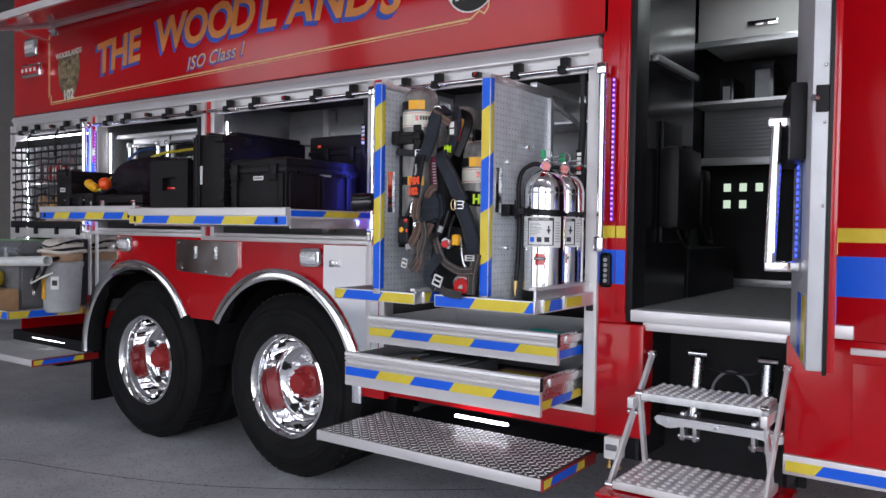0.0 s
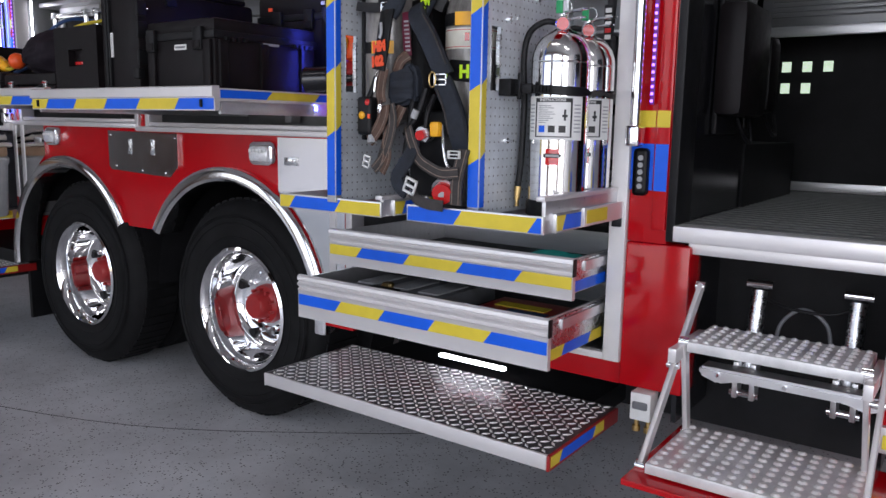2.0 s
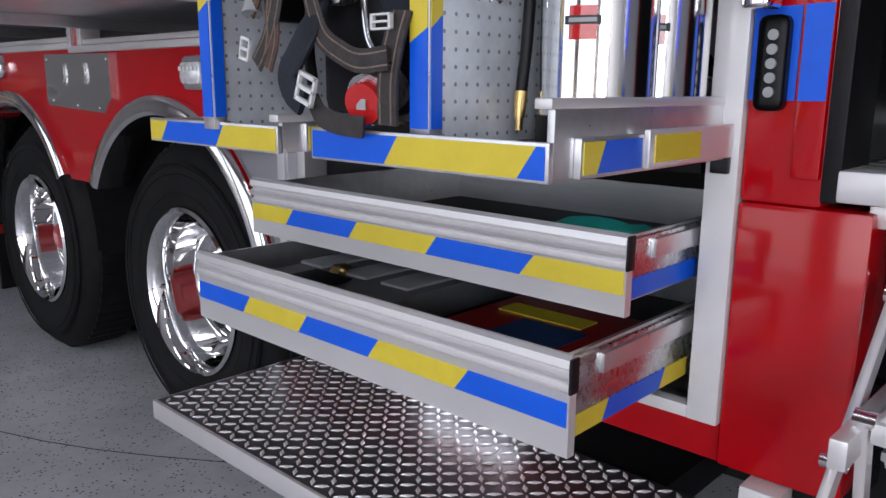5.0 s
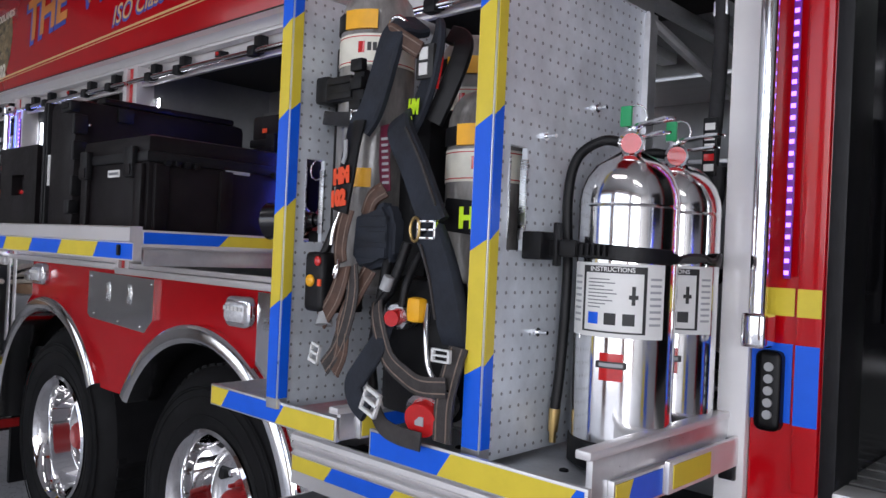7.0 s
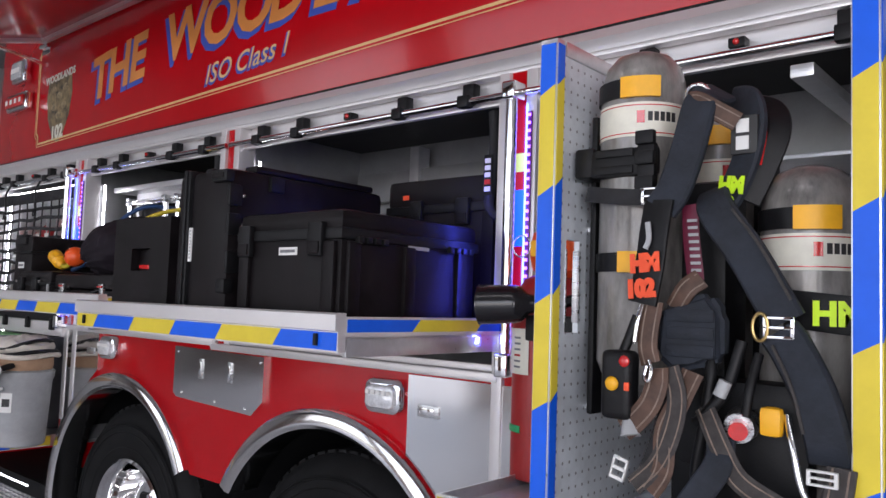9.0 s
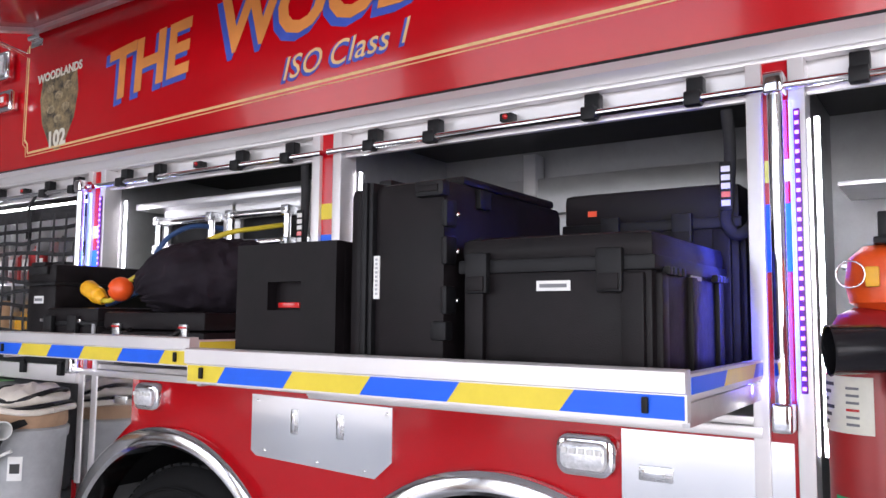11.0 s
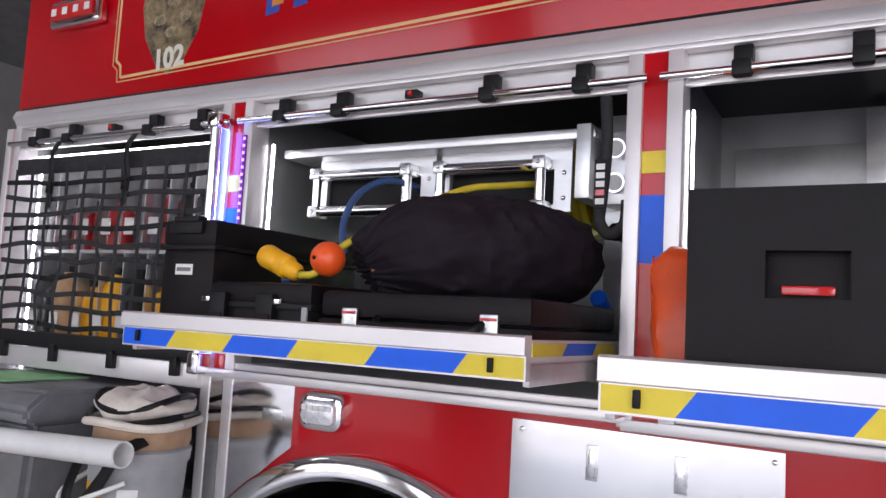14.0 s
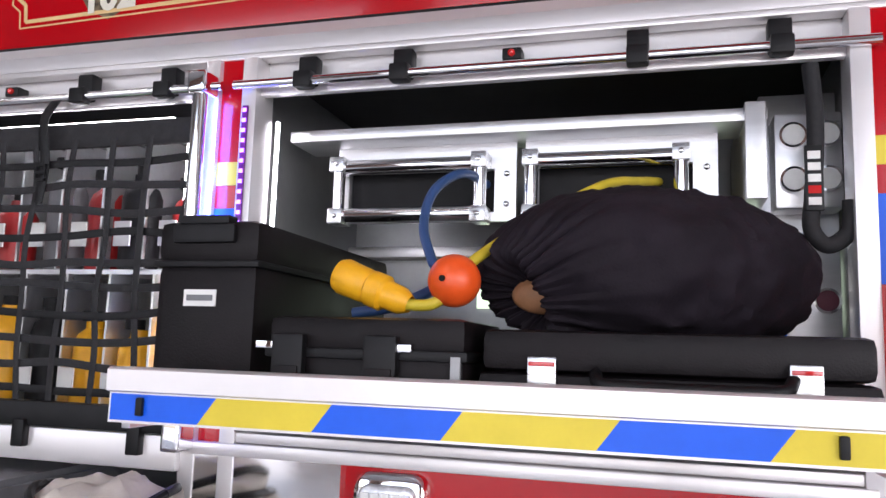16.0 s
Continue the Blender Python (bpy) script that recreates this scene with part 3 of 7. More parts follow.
poly = [(-5.085, 1.512), (-4.730, 1.512), (-4.730, 1.335), (-4.79, 1.290)]
for k in range(7):
    a = math.radians(121 + (150 - 121) * k / 6)
    poly.append((-4.49 + (RA + 0.02) * math.cos(a), 0.672 + (RA + 0.02) * math.sin(a)))
poly += [(-5.085, 1.0)]
steel3 = part("filler_panel", prism(B(), poly, "y", FACE - 0.014, FACE - 0.001), STEEL, truck, "polished steel panel beside the wheel arch")
part("latch", box(B(), (-4.84, FACE - 0.019, 1.405), (-4.765, FACE - 0.0145, 1.436), 0.003), BRUSHED, steel3)


def marker_lamp(x0, x1, z0, z1):
    lamp = part("marker_lamp", pillow(B(), x0, x1, z0, z1, 0.035, FACE - 0.0005, FACE - 0.034, 0.014), CHROME, truck, "chrome-framed clear marker lamp")
    part("lens", pillow(B(), x0 + 0.018, x1 - 0.018, z0 + 0.020, z1 - 0.020, 0.022, FACE - 0.030, FACE - 0.048, 0.010), CLEAR, lamp)
    for k in range(5):
        u = x0 + 0.035 + (x1 - x0 - 0.07) * k / 4
        part("bulb", box(B(), (u - 0.008, FACE - 0.0525, (z0 + z1) / 2 + 0.006), (u + 0.008, FACE - 0.0495, (z0 + z1) / 2 + 0.020), 0.001), WHITE, lamp)


marker_lamp(-4.698, -4.545, 1.392, 1.500)
marker_lamp(-2.886, -2.722, 1.355, 1.468)


def corner_light(z0, z1, x0, x1, lens):
    lamp = part("corner_lamp", box(B(), (x0, FACE - 0.045, z0), (x1, FACE - 0.0005, z1), 0.014, 3), CHROME, truck, "chrome-framed warning lamp on the upper corner")
    part("lens", box(B(), (x0 + 0.022, FACE - 0.058, z0 + 0.022), (x1 - 0.022, FACE - 0.0455, z1 - 0.022), 0.006, 3), lens, lamp)
    for k in range(4):
        u = x0 + 0.045 + (x1 - x0 - 0.09) * k / 3
        part("bulb", box(B(), (u - 0.014, FACE - 0.062, (z0 + z1) / 2 - 0.014), (u + 0.014, FACE - 0.0585, (z0 + z1) / 2 + 0.014), 0.002), WHITE, lamp)


corner_light(2.735, 2.840, -6.02, -5.74, REDLENS)
corner_light(2.90, 3.04, -5.97, -5.79, CLEAR)

# lettering of the upper panel
for ch, x, z, roll, s in zip("THEWOODLANDS", (-4.93, -4.74, -4.56, -4.15, -3.885, -3.645, -3.43, -3.20, -2.93, -2.70, -2.47, -2.26),
                             (2.775, 2.793, 2.810, 2.850, 2.858, 2.862, 2.866, 2.866, 2.858, 2.845, 2.83, 2.81), (7, 6, 5, 3, 2, 1, 0, -1, -2, -3, -4, -5),
                             (0.30,) * 12):
    writing("letter", ch, front(x - 0.022, FACE - 0.0012, z - 0.018, roll), s * 1.05, BLUELET, truck, 0.0005, 0.012, 0.18)
    writing("letter", ch, front(x, FACE - 0.0030, z, roll), s, GOLD, truck, 0.0006, 0.009, 0.18)
for word, x, z in (("ISO", -3.870, 2.636), ("Class", -3.615, 2.652), ("1", -3.425, 2.667)):
    writing("lettering", word, front(x, FACE - 0.0030, z, 4), 0.118, GOLDLINE, truck, 0.0005, 0.0, 0.35, space=1.05)
    writing("lettering", word, front(x - 0.008, FACE - 0.0012, z - 0.006, 4), 0.118, BLUELET, truck, 0.0004, 0.005, 0.35, space=1.05)


def line_on_face(pts, w, material):
    bm = B()
    sweep(bm, [(x, FACE - 0.001, z) for x, z in pts], 0, n=2, flat=(w, 0.0012))
    part("pinstripe", bm, material, truck)


for dz, w, m in ((0.0, 0.010, GOLDLINE), (-0.016, 0.004, GOLDLINE)):
    for a, b in zip([(-5.67, 3.05), (-5.67, 2.585), (-5.645, 2.565), (-5.64, 2.52)], [(-5.67, 2.585), (-5.645, 2.565), (-5.64, 2.52), (-1.75, 2.612)]):
        d = dz
        line_on_face([(a[0] + d, a[1] + d), (b[0] + d, b[1] + d)], w, m)
line_on_face([(-1.75, 2.612), (-1.70, 2.645), (-1.65, 2.655), (-1.63, 3.05)], 0.010, GOLDLINE)
# crest: a carved mask shape with a number under a curved word
bm = B()
prism(bm, [(-5.535, 2.860), (-5.395, 2.877), (-5.255, 2.860), (-5.240, 2.765), (-5.265, 2.645), (-5.335, 2.535), (-5.395, 2.505), (-5.455, 2.535), (-5.525, 2.645), (-5.550, 2.765)], "y", FACE - 0.0012, FACE)
MASKM2 = mat("crest_highlight", (0.24, 0.19, 0.11), 0.5, 0, 0.8, 45)
MASKM = mat("crest_carving", (0.16, 0.12, 0.06), 0.5, 0, 0.95, 22)
crest = part("crest", bm, MASKM, truck, "carved mask crest decal")
for ang, u, v in ((0, -5.395, 2.765), (20, -5.455, 2.705), (-20, -5.335, 2.705), (0, -5.395, 2.655), (35, -5.465, 2.805), (-35, -5.325, 2.805)):
    part("carving", ball(B(), (u, FACE - 0.0015, v), 0.035, 1.0, 0.03, 0.55, 14), MASKM2, crest)
writing("number", "102", front(-5.395, FACE - 0.0035, 2.560, 3), 0.10, CREAM, crest, 0.0005, 0.004)
writing("word", "WOODLANDS", front(-5.395, FACE - 0.0025, 2.870, 3), 0.055, CREAM, crest, 0.0005, 0.002)
# round decal high on the panel
bm = cyl(B(), (-1.75, FACE - 0.001, 2.79), (-1.75, FACE, 2.79), 0.145, seg=40)
decal = part("round_decal", bm, INK, truck, "round black and white unit decal")
part("ring", lathe(B(), (-1.75, FACE - 0.0016, 2.79), (0, 1, 0), [(0.140, 0.0), (0.144, -0.0008), (0.148, 0.0)], 40), WHITE, decal)
writing("word", "HAZMAT", front(-1.75, FACE - 0.0025, 2.73), 0.06, WHITE, decal, 0.0005, 0.002)
# long upper lid, lifted open on its hinge over the lettering
cover = thing("upper_locker_lid", (-3.3, FACE, 3.09), "red upper locker lid with silver frame, lifted open", "locker lid")
def lid_strip(u0, u1, lift0, lift1):
    """Section of the lid: u runs from the hinge (0) to its free edge (1)."""
    def at(u, h):
        return (2.985 + (2.28 - 2.985) * u, 3.095 + (2.90 - 3.095) * u + h)
    return [at(u0, lift0), at(u1, lift0), at(u1, lift1), at(u0, lift1)]
part("panel", prism(B(), lid_strip(0.06, 0.96, 0.012, 0.035), "x", -5.54, -1.14), RED, cover, "glossy red lid panel")
part("edge_trim", prism(B(), lid_strip(0.0, 0.06, -0.01, 0.04), "x", -5.59, -1.10), ALULIGHT, cover, "silver lid frame")
part("edge_trim", prism(B(), lid_strip(0.94, 1.0, -0.005, 0.04), "x", -5.59, -1.10), ALULIGHT, cover)
for x in (-5.59, -1.14):
    part("edge_trim", prism(B(), lid_strip(0.06, 0.94, -0.008, 0.04), "x", x, x + 0.05), ALULIGHT, cover)
for x in (-5.60, -3.4, -1.2):
    hg = cyl(B(), (x - 0.05, FACE - 0.012, 3.075), (x + 0.05, FACE - 0.012, 3.075), 0.014, seg=14)
    part("hinge", box(hg, (x - 0.05, FACE - 0.006, 3.03), (x + 0.05, FACE - 0.0005, 3.075), 0.002), CHROME, cover)
part("gas_strut", cyl(B(), (-5.62, FACE - 0.02, 2.98), (-5.57, 2.70, 3.005), 0.011, seg=12), CHROME, cover)

# ---- grab rails with light strips ----
def grab_rail(x, z0, z1, strip_x, z2, z3):
    r = part("grab_rail", cyl(B(), (x, FACE - 0.055, z0), (x, FACE - 0.055, z1), 0.0165), STEEL, truck, "polished vertical grab rail")
    for z in (z0, z1):
        bm = box(B(), (x - 0.022, FACE - 0.078, z - 0.045 if z == z0 else z - 0.02), (x + 0.022, FACE - 0.018, z + 0.02 if z == z0 else z + 0.03), 0.008, 3)
        part("bracket", bm, CHROME, r)
    n = int((z3 - z2) / 0.022)
    led = part("light_strip", box(B(), (strip_x - 0.007, FACE - 0.024, z2), (strip_x + 0.007, FACE - 0.0185, z3), 0.002), LEDBASE, truck)
    bm = B()
    for k in range(n):
        z = z2 + (z3 - z2) * (k + 0.5) / n
        box(bm, (strip_x - 0.004, FACE - 0.0265, z - 0.004), (strip_x + 0.004, FACE - 0.0245, z + 0.004))
    tagged(part("diodes", bm, LEDBLUE, led), kind="stuff")


for x, y in ((-2.318, 2.966), (-5.065, 2.966)):
    area("blue_rail_light", (x, y, 1.93), (x + 0.05, y + 0.2, 1.93), 0.02, 0.7, 0.9, (0.08, 0.16, 1.0))
area("blue_rail_light", (-2.40, 2.90, 1.85), (-2.9, 3.0, 1.78), 0.02, 0.5, 1.2, (0.06, 0.08, 1.0))
grab_rail(-1.030, 1.545, 2.28, -0.992, 1.63, 2.25)
grab_rail(-2.318, 1.56, 2.30, -2.278, 1.60, 2.25)
grab_rail(-5.085, 1.56, 2.30, -4.992, 1.60, 2.26)
for a, b, z in BAYS[:3]:
    bm = box(B(), (a + 0.002, FACE + 0.075, z + 0.12), (a + 0.007, FACE + 0.084, 2.25))
    part("compartment_light", bm, LEDWHITE, truck, "white strip light inside the compartment")
part("compartment_light", box(B(), (-2.255, FACE + 0.08, 1.45), (-2.245, FACE + 0.095, 2.25)), LEDWHITE, truck)

# ---- red posts and the crew doorway ----
bx("door_frame", (-1.118, FACE - 0.012, 0.775), (-1.060, FACE + 0.10, 2.385), FRAMEW, truck, 0.004, "white-silver shutter frame")
bx("door_frame", (-2.26, FACE - 0.010, 0.775), (-1.118, FACE + 0.06, 0.80), FRAMEW, truck, 0.003)
bx("red_post", (-1.058, FACE, 1.19), (-0.925, FACE + 0.12, 3.45), RED, truck, 0.008)
bx("red_post", (-1.058, FACE - 0.004, 0.70), (-0.845, FACE + 0.12, 1.19), RED, truck, 0.010)
bx("red_post", (-0.976, FACE - 0.010, 1.235), (-0.930, FACE + 0.02, 3.45), RED, truck, 0.006)
bx("red_skirt", (-2.26, FACE + 0.03, 0.69), (-1.07, FACE + 0.06, 0.775), RED, truck)
bx("red_lintel", (-0.935, FACE, 2.95), (1.8, FACE + 0.12, 3.45), RED, truck)
bx("door_seal", (-0.928, FACE - 0.006, 1.20), (-0.898, FACE + 0.14, 2.95), BLACK, truck, 0.006)
for x0, x1 in ((-1.057, -0.982), (-0.974, -0.932)):
    y = FACE - (0.0105 if x0 > -1 else 0.0005)
    bx("tape", (x0, y - 0.002, 1.56), (x1, y, 1.612), YELLOW, truck)
    bx("tape", (x0, y - 0.002, 1.360), (x1, y, 1.508), BLUE, truck)
pad = part("keypad", box(B(), (-1.042, FACE - 0.018, 1.343), (-0.994, FACE - 0.002, 1.494), 0.018, 4), BLACK, truck, "black five-button keypad")
for k in range(5):
    z = 1.373 + 0.0225 * k
    part("button", cyl(B(), (-1.018, FACE - 0.022, z), (-1.018, FACE - 0.017, z), 0.0085, seg=16), LGREY, pad)
bx("latch", (-1.105, FACE - 0.024, 1.235), (-1.072, FACE - 0.012, 1.315), DARKGLOSS, truck, 0.004, "black shutter latch")
# doorway
bx("cab_floor", (-1.2, FACE + 0.80, 1.235), (-0.91, FACE + 1.9, 1.252), FLOORM, truck)
bx("cab_floor", (-0.91, FACE + 0.02, 1.235), (0.0, FACE + 1.9, 1.252), FLOORM, truck, 0, "grey ribbed cab floor")
bx("door_sill", (-0.90, FACE - 0.02, 1.205), (-0.05, FACE + 0.06, 1.256), ALULIGHT, truck, 0.006)
bx("door_sill", (-0.86, FACE + 0.02, 1.165), (-0.27, FACE + 0.08, 1.205), ALULIGHT, truck, 0.006)
bx("cab_wall", (-0.96, FACE + 0.14, 1.25), (-0.91, FACE + 0.80, 2.95), DARKGLOSS, truck)
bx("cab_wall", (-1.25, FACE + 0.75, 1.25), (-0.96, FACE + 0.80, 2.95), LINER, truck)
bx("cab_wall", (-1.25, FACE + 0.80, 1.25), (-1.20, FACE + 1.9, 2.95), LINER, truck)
bx("cab_wall", (0.0, FACE + 0.10, 1.25), (0.05, FACE + 1.9, 2.95), DARK, truck)
bx("cab_wall", (-1.25, FACE + 1.9, 1.25), (0.0, FACE + 1.95, 2.95), DARK, truck)
bx("cab_ceiling", (-1.25, FACE + 0.12, 2.95), (0.05, FACE + 1.95, 3.0), DARK, truck)
area("cab_dome_light", (-0.45, FACE + 0.9, 2.93), (-0.45, FACE + 0.95, 1.2), 0.3, 0.3, 4, (0.9, 1.0, 0.95))
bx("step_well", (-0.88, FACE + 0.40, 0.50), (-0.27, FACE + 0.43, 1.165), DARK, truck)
bx("step_well", (-0.88, FACE + 0.02, 0.60), (-0.865, FACE + 0.40, 1.19), DARKGLOSS, truck)
bx("step_well", (-0.285, FACE + 0.02, 0.60), (-0.27, FACE + 0.40, 1.19), DARKGLOSS, truck)
bx("red_skirt", (-0.28, FACE, 0.745), (1.8, FACE + 0.06, 1.20), RED, truck, 0.008)
bx("red_front", (-0.215, FACE + 0.0, 1.20), (1.8, FACE + 0.06, 2.95), RED, truck, 0.006)
bx("tape", (-0.205, FACE - 0.003, 1.56), (1.2, FACE - 0.0005, 1.612), YELLOW, truck)
bx("tape", (-0.205, FACE - 0.003, 1.36), (1.2, FACE - 0.0005, 1.508), BLUE, truck)
bx("skirt_trim", (-0.28, FACE - 0.012, 0.668), (1.8, FACE + 0.05, 0.745), ALULIGHT, truck, 0.004)
tape_x(truck, -0.27, 1.2, FACE - 0.012, 0.682, 0.722, [0, 0.08, 0.25, 0.42, 0.6, 0.8, 1.0], "y")
bx("panel_frame", (-0.05, FACE - 0.006, 0.78), (1.3, FACE, 1.12), RED, truck, 0.003)
bx("panel_trim", (-0.06, FACE - 0.010, 1.15), (1.3, FACE + 0.0, 1.175), ALULIGHT, truck, 0.003)

# ---- slide-out trays, boards, drawers and steps ----
def slide_tray(x0, x1, yf, zt, zb, cuts, first, side_cuts, side_first, label):
    t = thing("slide_out_tray", ((x0 + x1) / 2, yf + 0.3, zb), label, "slide-out tray", "slide-out equipment trays")
    bx("deck", (x0 + 0.01, yf + 0.01, zb + 0.03), (x1 - 0.01, FACE + 0.6, zb + 0.042), ALU, t)
    bm = prism(B(), [(yf, zb), (yf, zb + 0.046), (yf - 0.010, zb + 0.049), (yf - 0.010, zt - 0.004), (yf - 0.004, zt), (yf + 0.022, zt), (yf + 0.022, zb)], "x", x0, x1)
    part("front_lip", bm, ALULIGHT, t)
    for x in (x0, x1 - 0.022):
        bx("side_lip", (x, yf + 0.022, zb + 0.035), (x + 0.022, FACE + 0.6, zt - 0.008), ALULIGHT, t, 0.002)
        bx("slide_rail", (x + (0.002 if x == x0 else 0.004), yf + 0.03, zb - 0.012), (x + 0.018, FACE + 0.6, zb + 0.030), ALU, t, 0.002)
    tape_x(t, x0 + 0.004, x1 - 0.004, yf, zb + 0.004, zb + 0.044, cuts, first)
    tape_side(t, x1, yf + 0.026, FACE + 0.1, zb + 0.045, zt - 0.014, side_cuts, side_first)
    for u in (x0 + 0.06, x1 - 0.07):
        bm = box(B(), (u - 0.006, yf - 0.010, zb + 0.012), (u + 0.006, yf - 0.0018, zb + 0.04), 0.003)
        part("catch", bm, BLACK, t)
    return t


tray1 = slide_tray(-3.643, -2.367, 2.385, 1.680, 1.592, [0, .10, .28, .461, .639, .832, 1], "y", [0, .33, .7, 1], "b", "silver slide-out tray edged with blue and yellow tape, loaded with cases")
tray2 = slide_tray(-4.938, -3.835, 2.552, 1.699, 1.614, [0, .155, .325, .5, .69, .879, 1], "b", [0, .33, .7, 1], "y", "silver slide-out tray edged with blue and yellow tape, under a bag")


def board(x0, x1, yf, yb, zb, zt, zs, first, slot, label):
    b = thing("tool_board", ((x0 + x1) / 2, yf + 0.2, zb), label, "tool board", "slide-out tool boards")
    bm = B()
    xc = x1 - 0.010
    if slot:
        box(bm, (xc - 0.006, yf + 0.03, zb), (xc + 0.006, yf + 0.055, zt))
        box(bm, (xc - 0.006, yf + 0.105, zb), (xc + 0.006, yb, zt))
        box(bm, (xc - 0.006, yf + 0.055, zb), (xc + 0.006, yf + 0.105, slot[0]))
        box(bm, (xc - 0.006, yf + 0.055, slot[1]), (xc + 0.006, yf + 0.105, zt))
    else:
        box(bm, (xc - 0.006, yf + 0.03, zb), (xc + 0.006, yb, zt))
    part("sheet", bm, PEG, b, "punched grey sheet", False)
    if slot:
        bm = B()
        for y in (yf + 0.053, yf + 0.103):
            box(bm, (xc - 0.008, y, slot[0] + 0.02), (xc + 0.008, y + 0.004, slot[1] - 0.02), 0.001)
        part("slot_rim", bm, BRUSHED, b)
    bx("front_channel", (x0, yf, zb), (x1, yf + 0.028, zt), ALU, b, 0.003)
    bx("top_channel", (x0 + 0.006, yf + 0.034, zt - 0.028), (x1, yb, zt + 0.002), ALU, b, 0.003)
    bx("rear_post", (xc - 0.02, yb - 0.035, zb), (xc + 0.02, yb, zt - 0.03), ALU, b, 0.003)
    w = x1 - x0
    tape_z(b, x0 + 0.003, x1 - 0.003, yf, zs, first, 0.02)
    color = first
    for a, c in zip(zs, zs[1:]):
        poly = [(yf + 0.003, a + (0.01 if a < zs[0] else 0)), (yf + 0.026, a + (0.03 if a < zs[0] else 0)), (yf + 0.026, c + (0.03 if c > zs[-1] else 0)), (yf + 0.003, c + (0.01 if c > zs[-1] else 0))]
        part("tape", prism(B(), poly, "x", x1, x1 + 0.0016), BLUE if color == "b" else YELLOW, b, "blue reflective tape" if color == "b" else "yellow reflective tape", False)
        color = "y" if color == "b" else "b"
    for y, z in ((yf + 0.15, zb + 0.22), (yf + 0.15, zb + 0.58), (yf + 0.32, zb + 0.66)):
        part("peg", cyl(B(), (xc, y, z), (xc + 0.035, y, z), 0.004, seg=10), CHROME, b)
        part("peg_nut", cyl(B(), (xc + 0.006, y, z), (xc + 0.014, y, z), 0.009, seg=6), CHROME, b)
    return b


board_a = board(-1.921, -1.881, 2.489, 3.05, 1.292, 2.238, [2.228, 2.135, 1.935, 1.725, 1.52, 1.316], "b", (1.66, 1.845), "grey punched tool board with taped edge, slid out of the truck")
board_b = board(-1.365, -1.323, 2.508, 3.05, 1.292, 2.222, [2.205, 2.085, 1.88, 1.665, 1.45, 1.316], "b", (1.66, 1.845), "grey punched tool board with taped edge beside two extinguishers")


def board_tray(x0, x1, yf, zb, zt, cuts, first, rail, label):
    t = thing("board_tray", ((x0 + x1) / 2, yf + 0.2, zb), label, "slide-out tray", "trays under the tool boards")
    bx("deck", (x0 + 0.004, yf + 0.004, zb + 0.006), (x1 - 0.004, FACE + 0.6, zb + 0.018), GALV, t)
    bx("front_lip", (x0, yf - 0.004, zb - 0.002), (x1, yf + 0.006, zt + 0.002), ALU, t, 0.002)
    bx("side_lip", (x0, yf + 0.006, zb), (x0 + 0.006, FACE + 0.6, zt), ALU, t)
    bx("side_lip", (x1 - 0.012, yf + 0.006, zb), (x1, FACE + 0.6, zt + rail), ALU, t, 0.002)
    bx("slide_rail", (x1, yf + 0.05, zb), (x1 + 0.012, FACE + 0.6, zt + 0.006), ALU, t, 0.003)
    bx("slide_rail", (x1 + 0.012, yf + 0.21, zb + 0.004), (x1 + 0.022, FACE + 0.6, zt + 0.012), ALULIGHT, t, 0.003)
    bx("slide_rail", (x1 - 0.026, yf - 0.004, zt + rail - 0.012), (x1 + 0.002, FACE + 0.5, zt + rail + 0.002), ALULIGHT, t, 0.003)
    tape_x(t, x0 + 0.006, x1 - 0.006, yf - 0.004, zb + 0.002, zt - 0.003, cuts, first)
    tape_side(t, x1 + 0.012, yf + 0.055, yf + 0.205, zb + 0.006, zt + 0.001, [0, .28, 1.0], "y", 0.02)
    tape_side(t, x1 + 0.022, yf + 0.225, yf + 0.37, zb + 0.012, zt + 0.004, [0, 1.0], "y", 0.02)
    for u, v in ((0.25, 0.12), (0.3, 0.3), (0.7, 0.15)):
        part("bolt", ball(B(), (x0 + (x1 - x0) * u, yf + v, zb + 0.019), 0.009, 1, 1, 0.5, 10), DARK, t)
    return t


board_tray(-2.168, -1.692, 2.505, 1.258, 1.304, [0, .13, .60, 1], "y", 0.02, "shallow silver slide-out tray with blue and yellow tape")
board_tray(-1.576, -1.093, 2.490, 1.260, 1.308, [0, .40, .94, 1], "b", 0.055, "shallow silver slide-out tray holding two extinguishers")


